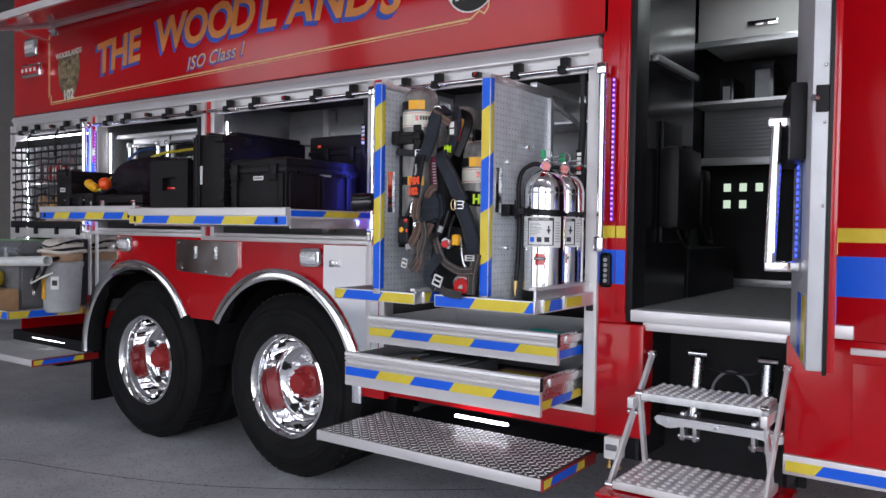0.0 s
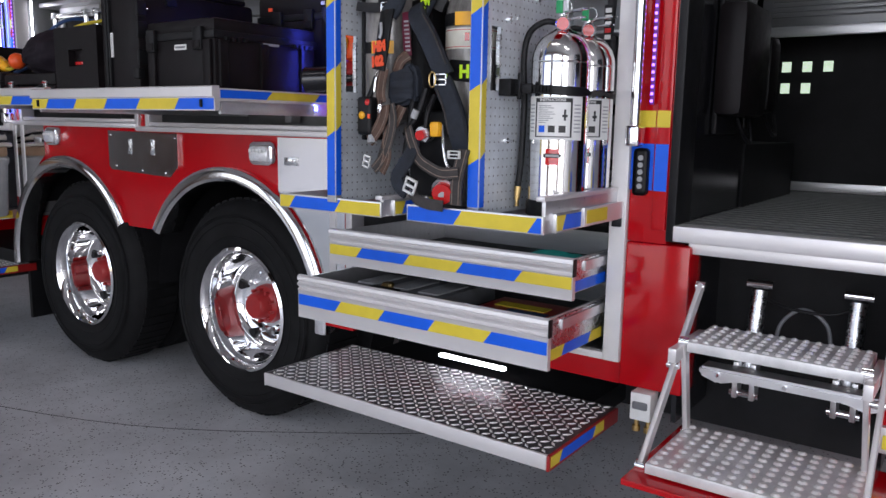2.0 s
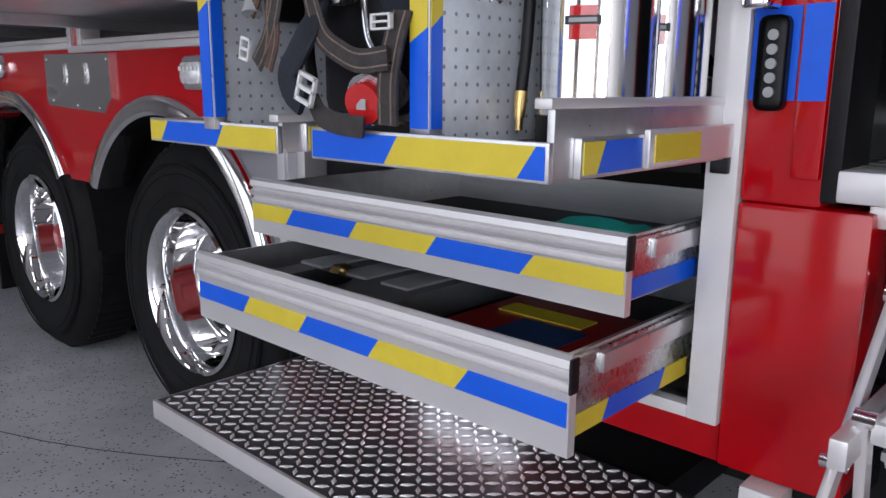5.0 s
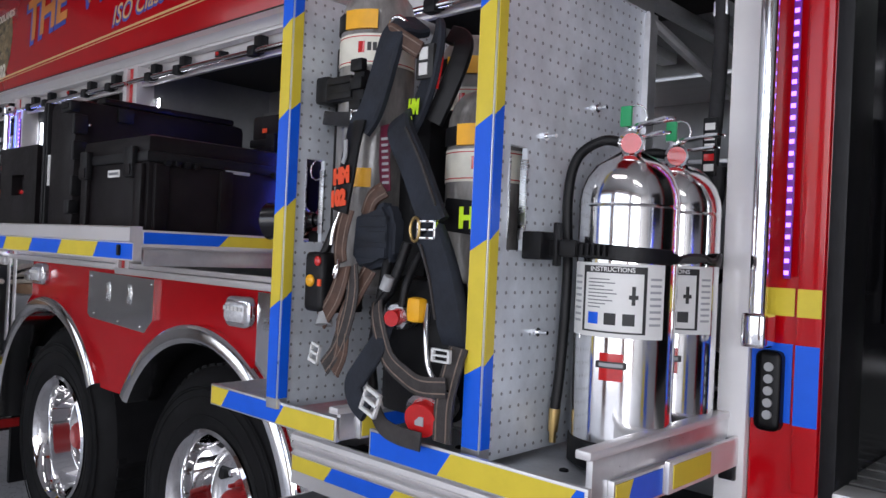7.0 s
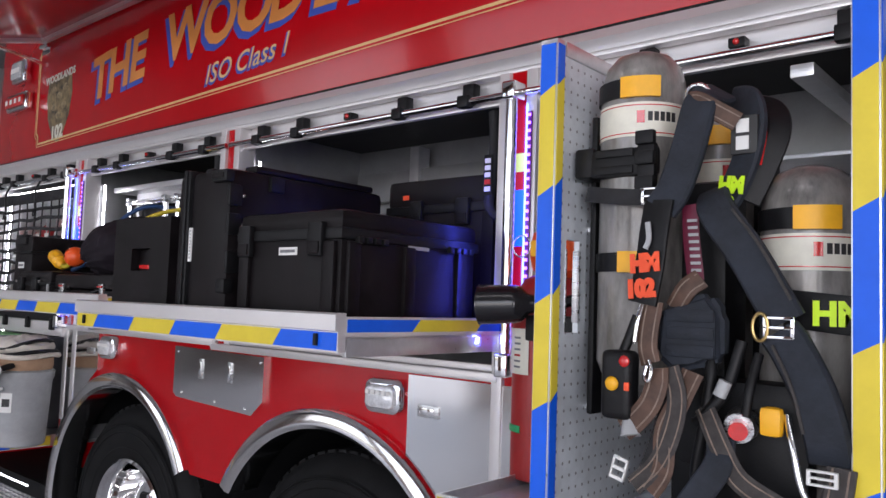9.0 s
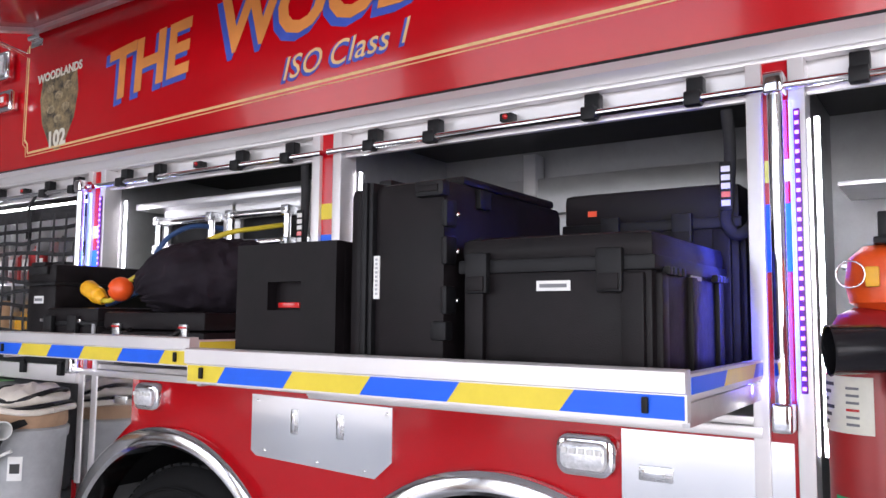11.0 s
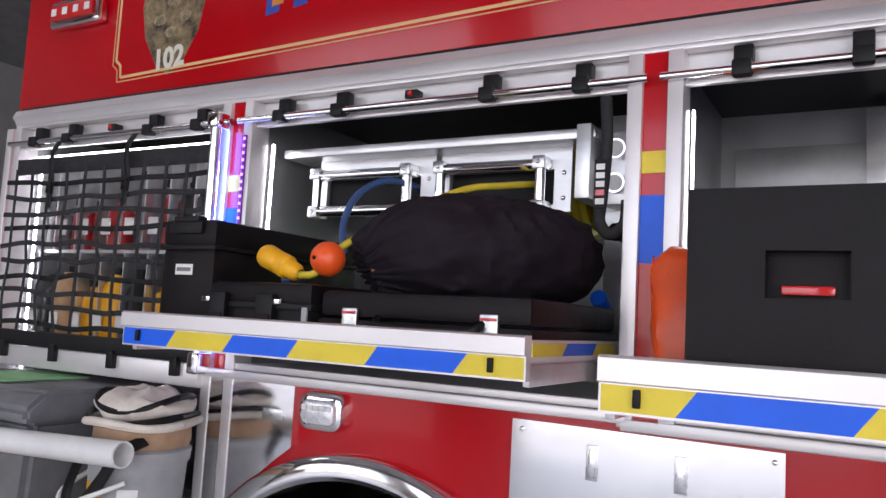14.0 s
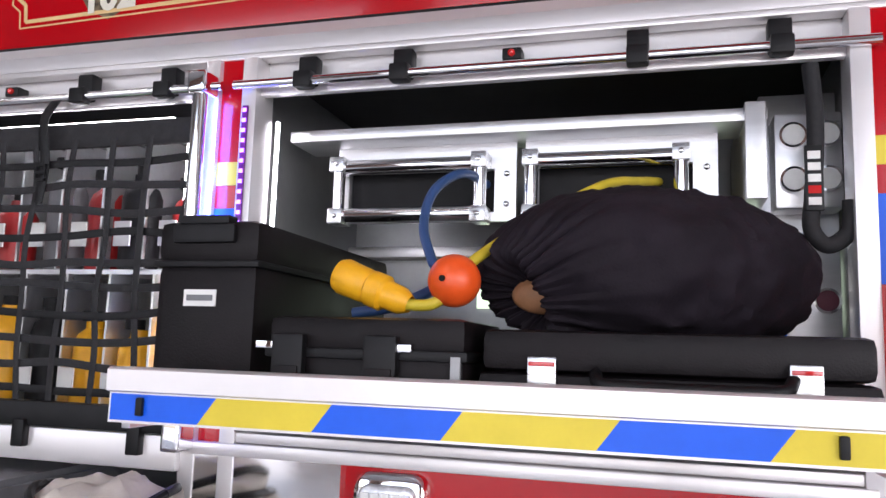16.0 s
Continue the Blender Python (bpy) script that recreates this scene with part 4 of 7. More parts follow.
def drawer(x0, x1, yf, zb, zt, tz0, tz1, cuts, first, label):
    d = thing("drawer", ((x0 + x1) / 2, yf + 0.2, zb), label, "drawer", "slide-out drawers")
    h = zt - zb
    prof = [(yf, zb), (yf, zt - 0.062), (yf - 0.004, zt - 0.056), (yf + 0.006, zt - 0.048), (yf - 0.004, zt - 0.040), (yf - 0.006, zt - 0.032),
            (yf + 0.004, zt - 0.026), (yf - 0.006, zt - 0.018), (yf - 0.004, zt - 0.006), (yf + 0.004, zt), (yf + 0.016, zt - 0.002), (yf + 0.018, zt - 0.03), (yf + 0.018, zb)]
    part("front", prism(B(), prof, "x", x0, x1), ALULIGHT, d, "ribbed silver drawer front")
    bx("bottom", (x0 + 0.012, yf + 0.018, zb + 0.012), (x1 - 0.03, FACE + 0.5, zb + 0.02), DARK, d)
    for x in (x0 + 0.012, x1 - 0.032):
        bx("side", (x, yf + 0.018, zb + 0.012), (x + 0.008, FACE + 0.5, zt - 0.012), ALU, d)
    bx("slide", (x1 - 0.024, yf + 0.02, zb + 0.045), (x1 - 0.014, FACE + 0.5, zt - 0.016), BRUSHED, d, 0.002)
    bx("slide", (x1 - 0.014, yf + 0.10, zt - 0.055), (x1 - 0.004, FACE + 0.5, zt - 0.022), ALU, d, 0.002)
    bx("back", (x0 + 0.012, FACE + 0.49, zb + 0.012), (x1 - 0.03, FACE + 0.5, zt - 0.02), ALU, d)
    tape_x(d, x0 + 0.004, x1 - 0.004, yf, tz0, tz1, cuts, first)
    tape_side(d, x1 - 0.014, yf + 0.03, FACE + 0.02, zb + 0.02, zb + 0.055, [0, .25, .75, 1] if yf < 2.7 else [0, 1], "y" if yf < 2.7 else "b", 0.02)
    bx("end_cap", (x1 - 0.001, yf - 0.004, zt - 0.06), (x1 + 0.004, yf + 0.018, zt - 0.004), BLACK, d, 0.002)
    return d


drawer(-2.163, -1.123, 2.748, 1.020, 1.156, 1.056, 1.094, [0, .145, .365, .59, .815, 1], "y", "open silver drawer of rolled gear with taped front")
drawer(-2.192, -1.127, 2.609, 0.827, 0.990, 0.876, 0.916, [0, .19, .385, .59, .80, 1], "b", "lowest open silver drawer with taped front, tools inside")


def diamond_plate(name, x0, x1, y0, y1, z, pitch, material, parent):
    """Raised lozenges, crossed in turn, joined over a tread."""
    verts, faces = [], []
    nx, ny = int((x1 - x0) / pitch), int((y1 - y0) / pitch)
    for i in range(nx):
        for j in range(ny):
            cx, cy = x0 + (i + 0.5) * (x1 - x0) / nx, y0 + (j + 0.5) * (y1 - y0) / ny
            a = radians(45 if (i + j) % 2 else -45)
            u, v = Vector((math.cos(a), math.sin(a), 0)), Vector((-math.sin(a), math.cos(a), 0))
            L, W, Hh = pitch * 0.55, pitch * 0.19, 0.0028
            k = len(verts)
            c = Vector((cx, cy, z))
            for s, w in ((-1, 0), (0, -1), (1, 0), (0, 1)):
                verts.append(c + u * (s * L) + v * (w * W))
            for s, w in ((-0.7, 0), (0, -0.55), (0.7, 0), (0, 0.55)):
                verts.append(c + u * (s * L) + v * (w * W) + Vector((0, 0, Hh)))
            faces += [(k + 4, k + 5, k + 6, k + 7)] + [(k + a0, k + (a0 + 1) % 4, k + 4 + (a0 + 1) % 4, k + 4 + a0) for a0 in range(4)]
    me = bpy.data.meshes.new(name)
    root = parent
    while root.parent:
        root = root.parent
    me.from_pydata([v - ROOTS[root.name] for v in verts], [], faces)
    me.materials.append(material)
    ob = new(name, me)
    ob.parent = parent
    return tagged(ob, "raised diamond tread pattern", kind="stuff")


# one bare metal in two tones: dark sheet, bright relief for its glints
TREAD = mat("tread_plate_shade", (0.10, 0.10, 0.105), 0.40, 0.6, 0.12, 10, 0.04, 120, rvary=0.08)
LOZ = mat("tread_relief_glint", (0.86, 0.85, 0.84), 0.34, 0.35, 0.10, 20)
GRATE = mat("punched_aluminium", (0.70, 0.70, 0.70), 0.38, 0.35, 0.14, 14, 0.06, 120, rvary=0.08)
def step(x0, x1, y0, y1, z, label, tape=True):
    s = thing("fold_out_step", ((x0 + x1) / 2, (y0 + y1) / 2, z - 0.05), label, "step", "fold-out steps")
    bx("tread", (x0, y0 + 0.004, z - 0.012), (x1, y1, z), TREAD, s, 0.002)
    bx("front_edge", (x0, y0 - 0.004, z - 0.045), (x1, y0 + 0.006, z + 0.002), ALULIGHT, s, 0.002)
    bx("end_edge", (x1 - 0.002, y0, z - 0.05), (x1 + 0.008, y1, z - 0.001), REDDULL, s, 0.002)
    bx("end_edge", (x0 - 0.006, y0, z - 0.05), (x0 + 0.002, y1, z - 0.001), ALU, s, 0.002)
    bx("bracket", (x0 + 0.1, y0 + 0.25, z - 0.09), (x1 - 0.1, y1 + 0.5, z - 0.014), DARK, s)
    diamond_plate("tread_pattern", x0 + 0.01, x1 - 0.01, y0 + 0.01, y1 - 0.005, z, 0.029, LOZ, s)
    if tape:
        tape_side(s, x1 + 0.008, y0 + 0.01, y1 - 0.12, z - 0.04, z - 0.006, [0, .17, .8, 1], "y", 0.02)
    return s


step(-2.286, -1.070, 2.520, 3.02, 0.606, "silver diamond-plate fold-out step with taped end")
step(-6.25, -5.16, 2.60, 3.10, 0.615, "silver diamond-plate fold-out step under the rear compartment")

# ---- helpers for the loads ----
def label_patch(parent, cx, cy, r, a0, a1, z0, z1, material, name="label", t=0.0012):
    """A curved label on an upright cylinder; angles in degrees, -90 looks towards -y."""
    bm = B()
    n = max(3, int((a1 - a0) / 7))
    cols = []
    for k in range(n + 1):
        a = radians(a0 + (a1 - a0) * k / n)
        cols.append([bm.verts.new((cx + q * math.cos(a), cy + q * math.sin(a), z)) for q, z in ((r, z0), (r + t, z0), (r + t, z1), (r, z1))])
    for p, q in zip(cols, cols[1:]):
        for j in range(4):
            bm.faces.new((p[j], p[(j + 1) % 4], q[(j + 1) % 4], q[j]))
    bm.faces.new(cols[0])
    bm.faces.new(cols[-1][::-1])
    bmesh.ops.recalc_face_normals(bm, faces=bm.faces[:])
    return part(name, bm, material, parent)


def strap(name, pts, w, t, material, parent, side=(0, -1, 0), label=""):
    return part(name, sweep(B(), pts, 0, n=6, flat=(w, t), side=side), material, parent, label)


def tube(name, pts, r, material, parent, label="", seg=10):
    return part(name, sweep(B(), pts, r, seg=seg, n=7), material, parent, label)


def buckle(c, w, h, parent, tilt=0, material=None):
    bm = B()
    for u0, u1, v0, v1 in ((-w, w, h * 0.7, h), (-w, w, -h, -h * 0.7), (-w, -w * 0.75, -h, h), (w * 0.75, w, -h, h), (-w, w, -0.15 * h, 0.15 * h)):
        box(bm, (u0, -0.004, v0), (u1, 0.004, v1), 0.0015)
    bmesh.ops.transform(bm, matrix=pose(*c, 0, tilt, 0), verts=bm.verts[:])
    return part("buckle", bm, material or CHROME, parent, "metal strap buckle")


# ---- steel extinguishers ----
def extinguisher(cx, cy, turn):
    e = thing("fire_extinguisher", (cx, cy, 1.281), "polished stainless steel water extinguisher with instruction label, on the slide-out tray", "fire extinguisher", "steel extinguishers")
    r = 0.089
    prof = [(0.070, 1.300), (r, 1.312), (r, 1.755), (r - 0.002, 1.772), (r - 0.009, 1.795), (r - 0.022, 1.817), (r - 0.042, 1.832), (0.028, 1.842), (0.022, 1.846), (0.022, 1.85), (0.0005, 1.85)]
    part("cylinder", lathe(B(), (cx, cy, 0), (0, 0, 1), prof, 48), STEEL, e)
    part("boot", lathe(B(), (cx, cy, 0), (0, 0, 1), [(0.0005, 1.281), (0.080, 1.281), (r + 0.003, 1.29), (r + 0.003, 1.335), (r - 0.002, 1.338)], 40), BLACK, e, "black rubber boot")
    part("seam", lathe(B(), (cx, cy, 0), (0, 0, 1), [(r, 1.742), (r + 0.0015, 1.745), (r, 1.748)], 40), STEEL, e)
    lab = label_patch(e, cx, cy, r + 0.0006, -140 + turn, -22 + turn, 1.518, 1.645, WHITE)
    n0, n1 = -118 + turn, -44 + turn
    for z0, z1, a0, a1, m in ((1.628, 1.640, n0, n1, INK), (1.526, 1.529, n0, n1, INK), (1.527, 1.636, n0, n0 + 3.5, INK), (1.527, 1.636, n1 - 3.5, n1, INK),
                              (1.540, 1.560, n0 + 9, n0 + 22, BLUE), (1.540, 1.560, n0 + 29, n0 + 42, INK), (1.540, 1.560, n0 + 49, n0 + 62, INK),
                              (1.575, 1.607, n1 - 16, n1 - 12, INK), (1.585, 1.592, n1 - 19, n1 - 9, INK)):
        label_patch(lab, cx, cy, r + 0.0018, a0, a1, z0, z1, m, "print", 0.0004)
    for k in range(9):
        z = 1.618 - 0.006 * k
        label_patch(lab, cx, cy, r + 0.0018, n0 + 8, n0 + 8 + (26, 32, 20, 30, 34, 24, 30, 22, 16)[k], z - 0.0018, z, GREY, "print", 0.0003)
    for k in range(8):
        z = 1.622 - 0.011 * k
        label_patch(lab, cx, cy, r + 0.0018, -136 + turn, -122 + turn, z - 0.004, z, LGREY, "print", 0.0003)
        label_patch(lab, cx, cy, r + 0.0018, -40 + turn, -26 + turn, z - 0.004, z, LGREY, "print", 0.0003)
    a = radians(-81 + turn)
    writing("print", "INSTRUCTIONS", front(cx + (r + 0.0028) * math.cos(a), cy + (r + 0.0028) * math.sin(a), 1.634, 0, -81 + turn + 90), 0.011, WHITE, lab, 0.0002, 0.0002)
    badge = label_patch(e, cx, cy, r + 0.0006, -92 + turn, -66 + turn, 1.445, 1.492, REDLENS, "badge")
    label_patch(badge, cx, cy, r + 0.002, -96 + turn, -62 + turn, 1.466, 1.478, INK, "badge_bar", 0.0006)
    label_patch(badge, cx, cy, r + 0.0028, -92 + turn, -66 + turn, 1.469, 1.475, LGREY, "badge_bar", 0.0004)
    head = part("valve", cyl(cyl(B(), (cx, cy, 1.838), (cx, cy, 1.868), 0.020, 0.017), (cx, cy, 1.866), (cx, cy, 1.890), 0.014, 0.014), CHROME, e, "chrome valve head")
    bm = box(B(), (-0.02, -0.011, 1.888), (0.115, 0.011, 1.893), 0.002)
    box(bm, (-0.01, -0.010, 1.866), (0.105, 0.010, 1.871), 0.002)
    bmesh.ops.transform(bm, matrix=Matrix.Translation((cx, cy, 0)) @ Matrix.Rotation(radians(-35 + turn), 4, 'Z'), verts=bm.verts[:])
    part("lever", bm, CHROME, head)
    part("gauge", cyl(B(), (cx + 0.012, cy - 0.020, 1.856), (cx + 0.018, cy - 0.036, 1.856), 0.021, seg=24), REDLENS, head, "round red pressure gauge")
    part("gauge_ring", lathe(B(), (cx + 0.018, cy - 0.036, 1.856), (0.35, -0.93, 0), [(0.018, 0.0), (0.022, 0.003), (0.023, -0.003)], 24), CHROME, head)
    tube("pin_ring", [(cx + 0.012 + 0.022 * math.cos(t), cy - 0.012, 1.905 + 0.022 * math.sin(t)) for t in [2 * math.pi * k / 8 for k in range(9)]], 0.0018, CHROME, head)
    part("tag", box(B(), (cx - 0.012, cy - 0.026, 1.888), (cx + 0.010, cy - 0.020, 1.925), 0.002), GREEN, head, "green seal tag")
    tube("hose", [(cx - 0.01, cy, 1.862), (cx - 0.05, cy - 0.02, 1.866), (cx - 0.095, cy - 0.03, 1.835), (cx - 0.112, cy - 0.03, 1.76), (cx - 0.106, cy - 0.03, 1.62), (cx - 0.105, cy - 0.04, 1.46), (cx - 0.107, cy - 0.05, 1.37)], 0.0095, BLACK, e, "black rubber hose")
    part("nozzle", cyl(cyl(B(), (cx - 0.107, cy - 0.05, 1.372), (cx - 0.108, cy - 0.052, 1.33), 0.011, 0.009), (cx - 0.108, cy - 0.052, 1.332), (cx - 0.108, cy - 0.052, 1.31), 0.0065), BRASS, e, "brass nozzle")
    return e


extinguisher(-1.188, 2.738, 6)
extinguisher(-1.193, 2.922, 14)
clamp = thing("holding_strap", (-1.29, 2.66, 1.66), "black rubber strap with buckle holding the extinguishers", "strap")
strap("strap", [(-1.318, 2.620, 1.668), (-1.27, 2.632, 1.667), (-1.235, 2.638, 1.666), (-1.190, 2.6415, 1.664), (-1.150, 2.648, 1.662), (-1.116, 2.674, 1.660), (-1.096, 2.712, 1.659), (-1.093, 2.745, 1.659), (-1.096, 2.84, 1.659), (-1.098, 2.92, 1.659), (-1.125, 2.99, 1.659)], 0.026, 0.007, BLACK, clamp, side=(0, -0.4, 0.02))
for k in range(9):
    bx("strap_tooth", (-1.262 + 0.011 * k, 2.6275 + 0.0004 * k, 1.656), (-1.257 + 0.011 * k, 2.6345 + 0.0004 * k, 1.676), BLACK, clamp, 0.001)
bx("bracket", (-1.322, 2.60, 1.645), (-1.28, 2.655, 1.695), BLACK, clamp, 0.004)
bx("buckle_body", (-1.30, 2.625, 1.652), (-1.225, 2.642, 1.682), BLACK, clamp, 0.004)
bx("lever", (-1.268, 2.618, 1.635), (-1.258, 2.634, 1.712), BLACK, clamp, 0.003)


# ---- breathing packs ----
def air_cylinder(p, cx, cy, z0, z1, r, band, yel, yel2=None):
    prof = [(0.03, z0), (r * 0.8, z0 + 0.02), (r, z0 + 0.06), (r, z1 - 0.085), (r * 0.97, z1 - 0.06), (r * 0.86, z1 - 0.032), (r * 0.66, z1 - 0.012), (r * 0.35, z1 - 0.001), (0.0005, z1)]
    body = part("air_cylinder", lathe(B(), (cx, cy, 0), (0, 0, 1), prof, 40), BOTTLE, p, "scuffed grey composite air cylinder")
    label_patch(body, cx, cy, r + 0.0005, -200, 30, band[0], band[1], CREAM)
    for dz in (0.006, band[1] - band[0] - 0.006):
        label_patch(body, cx, cy, r + 0.0018, -200, 30, band[0] + dz - 0.001, band[0] + dz + 0.001, REDLENS, "label_line", 0.0003)
    zc = (band[0] + band[1]) / 2
    label_patch(body, cx, cy, r + 0.0018, -72, -62, zc - 0.008, zc + 0.016, REDLENS, "mark", 0.0004)
    for k in range(5):
        label_patch(body, cx, cy, r + 0.0018, -58 + 8 * k, -52 + 8 * k, zc - 0.004, zc + 0.014, INK, "mark", 0.0004)
    for y in [yel] + ([yel2] if yel2 else []):
        label_patch(body, cx, cy, r + 0.0005, -170, -88, y - 0.018, y + 0.018, BLACK, "band", 0.004)
        label_patch(body, cx, cy, r + 0.0005, -92, -44, y - 0.020, y + 0.020, YELPL, "grip", 0.009)
    return body


def striped(name, pts, w, t, material, parent, side=(0, -1, 0), label=""):
    """A strap with two pale stitched lines along it."""
    ob = strap(name, pts, w, t, material, parent, side, label)
    for s in (-0.28, 0.28):
        line = []
        for a, p in enumerate(pts):
            q0, q1 = Vector(pts[max(0, a - 1)]), Vector(pts[min(len(pts) - 1, a + 1)])
            d = (q1 - q0).normalized()
            across = d.cross(Vector(side)).normalized()
            line.append(Vector(p) + across * (s * w) + Vector(side).normalized() * (t * 0.5 + 0.0004))
        part("stitching", sweep(B(), line, 0, n=6, flat=(w * 0.07, 0.0012), side=side), STITCH, ob)
    return ob


STITCH = mat("pale_stitching", (0.20, 0.15, 0.12), 0.8, 0, 0.3, 60)
scba = thing("breathing_pack", (-1.78, 2.63, 1.45), "black harness breathing pack with grey cylinder on the tool board", "breathing pack", "breathing packs")
air_cylinder(scba, -1.772, 2.640, 1.55, 2.222, 0.083, (2.040, 2.106), 2.135, 1.800)
bx("back_frame", (-1.866, 2.60, 1.50), (-1.852, 2.70, 2.10), BLACK, scba, 0.006)
bx("harness_body", (-1.70, 2.64, 1.42), (-1.60, 2.76, 1.96), BLACK, scba, 0.03)
cr = bx("cradle", (-1.838, 2.548, 1.962), (-1.700, 2.572, 2.018), BLACK, scba, 0.010, "black cradle band with clasps")
for z in (2.008, 1.975):
    bx("cradle_rib", (-1.825, 2.543, z - 0.008), (-1.745, 2.550, z + 0.008), BLACK, cr, 0.003)
bx("cradle", (-1.875, 2.55, 1.965), (-1.832, 2.62, 2.025), BLACK, scba, 0.008)
bx("cradle_arm", (-1.735, 2.540, 1.93), (-1.700, 2.560, 2.022), BLACK, cr, 0.006)
for z in (2.030, 1.992, 1.945):
    bx("clasp", (-1.735, 2.530, z - 0.013), (-1.698, 2.546, z + 0.013), BLACK, scba, 0.004)
strap("retaining_strap", [(-1.872, 2.60, 1.940), (-1.84, 2.552, 1.933), (-1.78, 2.535, 1.923), (-1.715, 2.53, 1.917), (-1.66, 2.525, 1.915)], 0.030, 0.004, WEB, scba)
buckle((-1.692, 2.522, 1.917), 0.022, 0.016, scba)
strap("shoulder_strap", [(-1.600, 2.60, 2.105), (-1.612, 2.545, 2.085), (-1.622, 2.53, 2.03), (-1.632, 2.525, 1.985), (-1.652, 2.52, 1.925), (-1.672, 2.51, 1.89)], 0.062, 0.020, PAD, scba, label="padded dark blue shoulder strap")
strap("shoulder_strap", [(-1.672, 2.505, 1.905), (-1.676, 2.495, 1.85), (-1.680, 2.488, 1.79), (-1.692, 2.486, 1.722)], 0.058, 0.010, BLACK, scba, side=(-0.17, -1, 0))
strap("grey_strap", [(-1.684, 2.486, 1.865), (-1.680, 2.483, 1.835), (-1.686, 2.482, 1.818)], 0.010, 0.004, LGREY, scba)
striped("leather_loop", [(-1.640, 2.545, 2.088), (-1.615, 2.535, 2.082), (-1.585, 2.54, 2.062), (-1.552, 2.552, 2.040)], 0.034, 0.008, LEATHER, scba, label="brown leather strap end")
strap("shoulder_strap", [(-1.590, 2.64, 2.10), (-1.552, 2.60, 2.085), (-1.536, 2.58, 2.045), (-1.541, 2.572, 1.99), (-1.560, 2.568, 1.935), (-1.590, 2.565, 1.885)], 0.056, 0.016, PAD, scba, side=(-0.40, -1, 0))
strap("shoulder_strap", [(-1.575, 2.665, 2.10), (-1.520, 2.64, 2.075), (-1.503, 2.615, 2.03), (-1.520, 2.60, 1.965), (-1.545, 2.59, 1.905)], 0.040, 0.016, BLACK, scba, side=(0.5, -1, 0))
strap("red_piping", [(-1.520, 2.575, 2.05), (-1.512, 2.572, 2.02), (-1.520, 2.570, 1.965)], 0.006, 0.004, REDLENS, scba, label="red piping along the strap")
tube("hook", [(-1.652, 2.58, 2.085), (-1.645, 2.56, 2.112), (-1.622, 2.558, 2.118), (-1.606, 2.575, 2.102)], 0.005, CHROME, scba)
writing("number", "HM", front(-1.686, 2.4800, 1.792, 4, -10), 0.040, ORANGETX, scba, 0.0006, 0.0035)
writing("number", "102", front(-1.693, 2.4790, 1.747, 4, -10), 0.040, ORANGETX, scba, 0.0006, 0.0035)
writing("number", "HM", front(-1.562, 2.5500, 1.930, -8, -24), 0.038, LIMETX, scba, 0.0006, 0.0025)
writing("number", "102", front(-1.578, 2.5500, 1.898, -8, -24), 0.036, LIMETX, scba, 0.0006, 0.0025)
bx("patch", (-1.566, 2.5560, 1.985), (-1.520, 2.566, 2.052), INK, scba, 0.002)
for k in range(2):
    bx("patch_mark", (-1.556, 2.5540, 1.992 + 0.030 * k), (-1.534, 2.5562, 2.016 + 0.030 * k), WHITE, scba, 0.0006)
waist = B()
prism(waist, [(-1.668, 1.722), (-1.625, 1.732), (-1.582, 1.745), (-1.556, 1.710), (-1.556, 1.632), (-1.605, 1.612), (-1.645, 1.606), (-1.676, 1.632)], "y", 2.500, 2.545)
bmesh.ops.bevel(waist, geom=waist.edges[:], offset=0.012, segments=3, affect='EDGES')
wp = part("waist_pad", waist, PAD, scba, "quilted blue waist pad")
for k in range(3):
    bx("quilt_roll", (-1.655, 2.496, 1.632 + 0.030 * k), (-1.568, 2.512, 1.656 + 0.030 * k), PAD, wp, 0.008)
striped("leather_loop", [(-1.645, 2.515, 1.715), (-1.620, 2.508, 1.75), (-1.600, 2.52, 1.768)], 0.036, 0.008, LEATHER, scba)
strap("tag", [(-1.632, 2.545, 1.90), (-1.627, 2.54, 1.84), (-1.617, 2.538, 1.765)], 0.030, 0.003, TAG, scba, label="maroon instruction tag")
for k in range(8):
    bx("tag_print", (-1.633 + 0.0012 * k, 2.5345, 1.868 - 0.0125 * k), (-1.615 + 0.0012 * k, 2.5360, 1.873 - 0.0125 * k), LGREY, scba)
striped("brown_strap", [(-1.672, 2.49, 1.725), (-1.675, 2.482, 1.69), (-1.677, 2.478, 1.65), (-1.668, 2.474, 1.62)], 0.036, 0.005, LEATHER, scba, label="brown strap with pale stitching")
tube("air_line", [(-1.70, 2.485, 1.70), (-1.712, 2.478, 1.66), (-1.722, 2.468, 1.625)], 0.009, BLACK, scba)
tube("air_line", [(-1.690, 2.482, 1.72), (-1.694, 2.474, 1.69), (-1.698, 2.472, 1.655)], 0.0045, CHROME, scba)
gau = part("alarm_unit", box(B(), (-1.752, 2.448, 1.520), (-1.694, 2.49, 1.640), 0.014, 3), BLACK, scba, "black alarm unit with coloured buttons")
part("button", ball(B(), (-1.727, 2.446, 1.582), 0.0125, 1, 0.5, 1, 14), YELPL, gau)
part("button", ball(B(), (-1.703, 2.444, 1.622), 0.010, 1, 0.5, 1, 14), REDLENS, gau)
part("button", box(B(), (-1.704, 2.4455, 1.572), (-1.695, 2.4495, 1.586), 0.001), ORANGETX, gau)
part("cone", cyl(B(), (-1.705, 2.47, 1.53), (-1.697, 2.462, 1.495), 0.010, 0.018, 16), LGREY, gau)
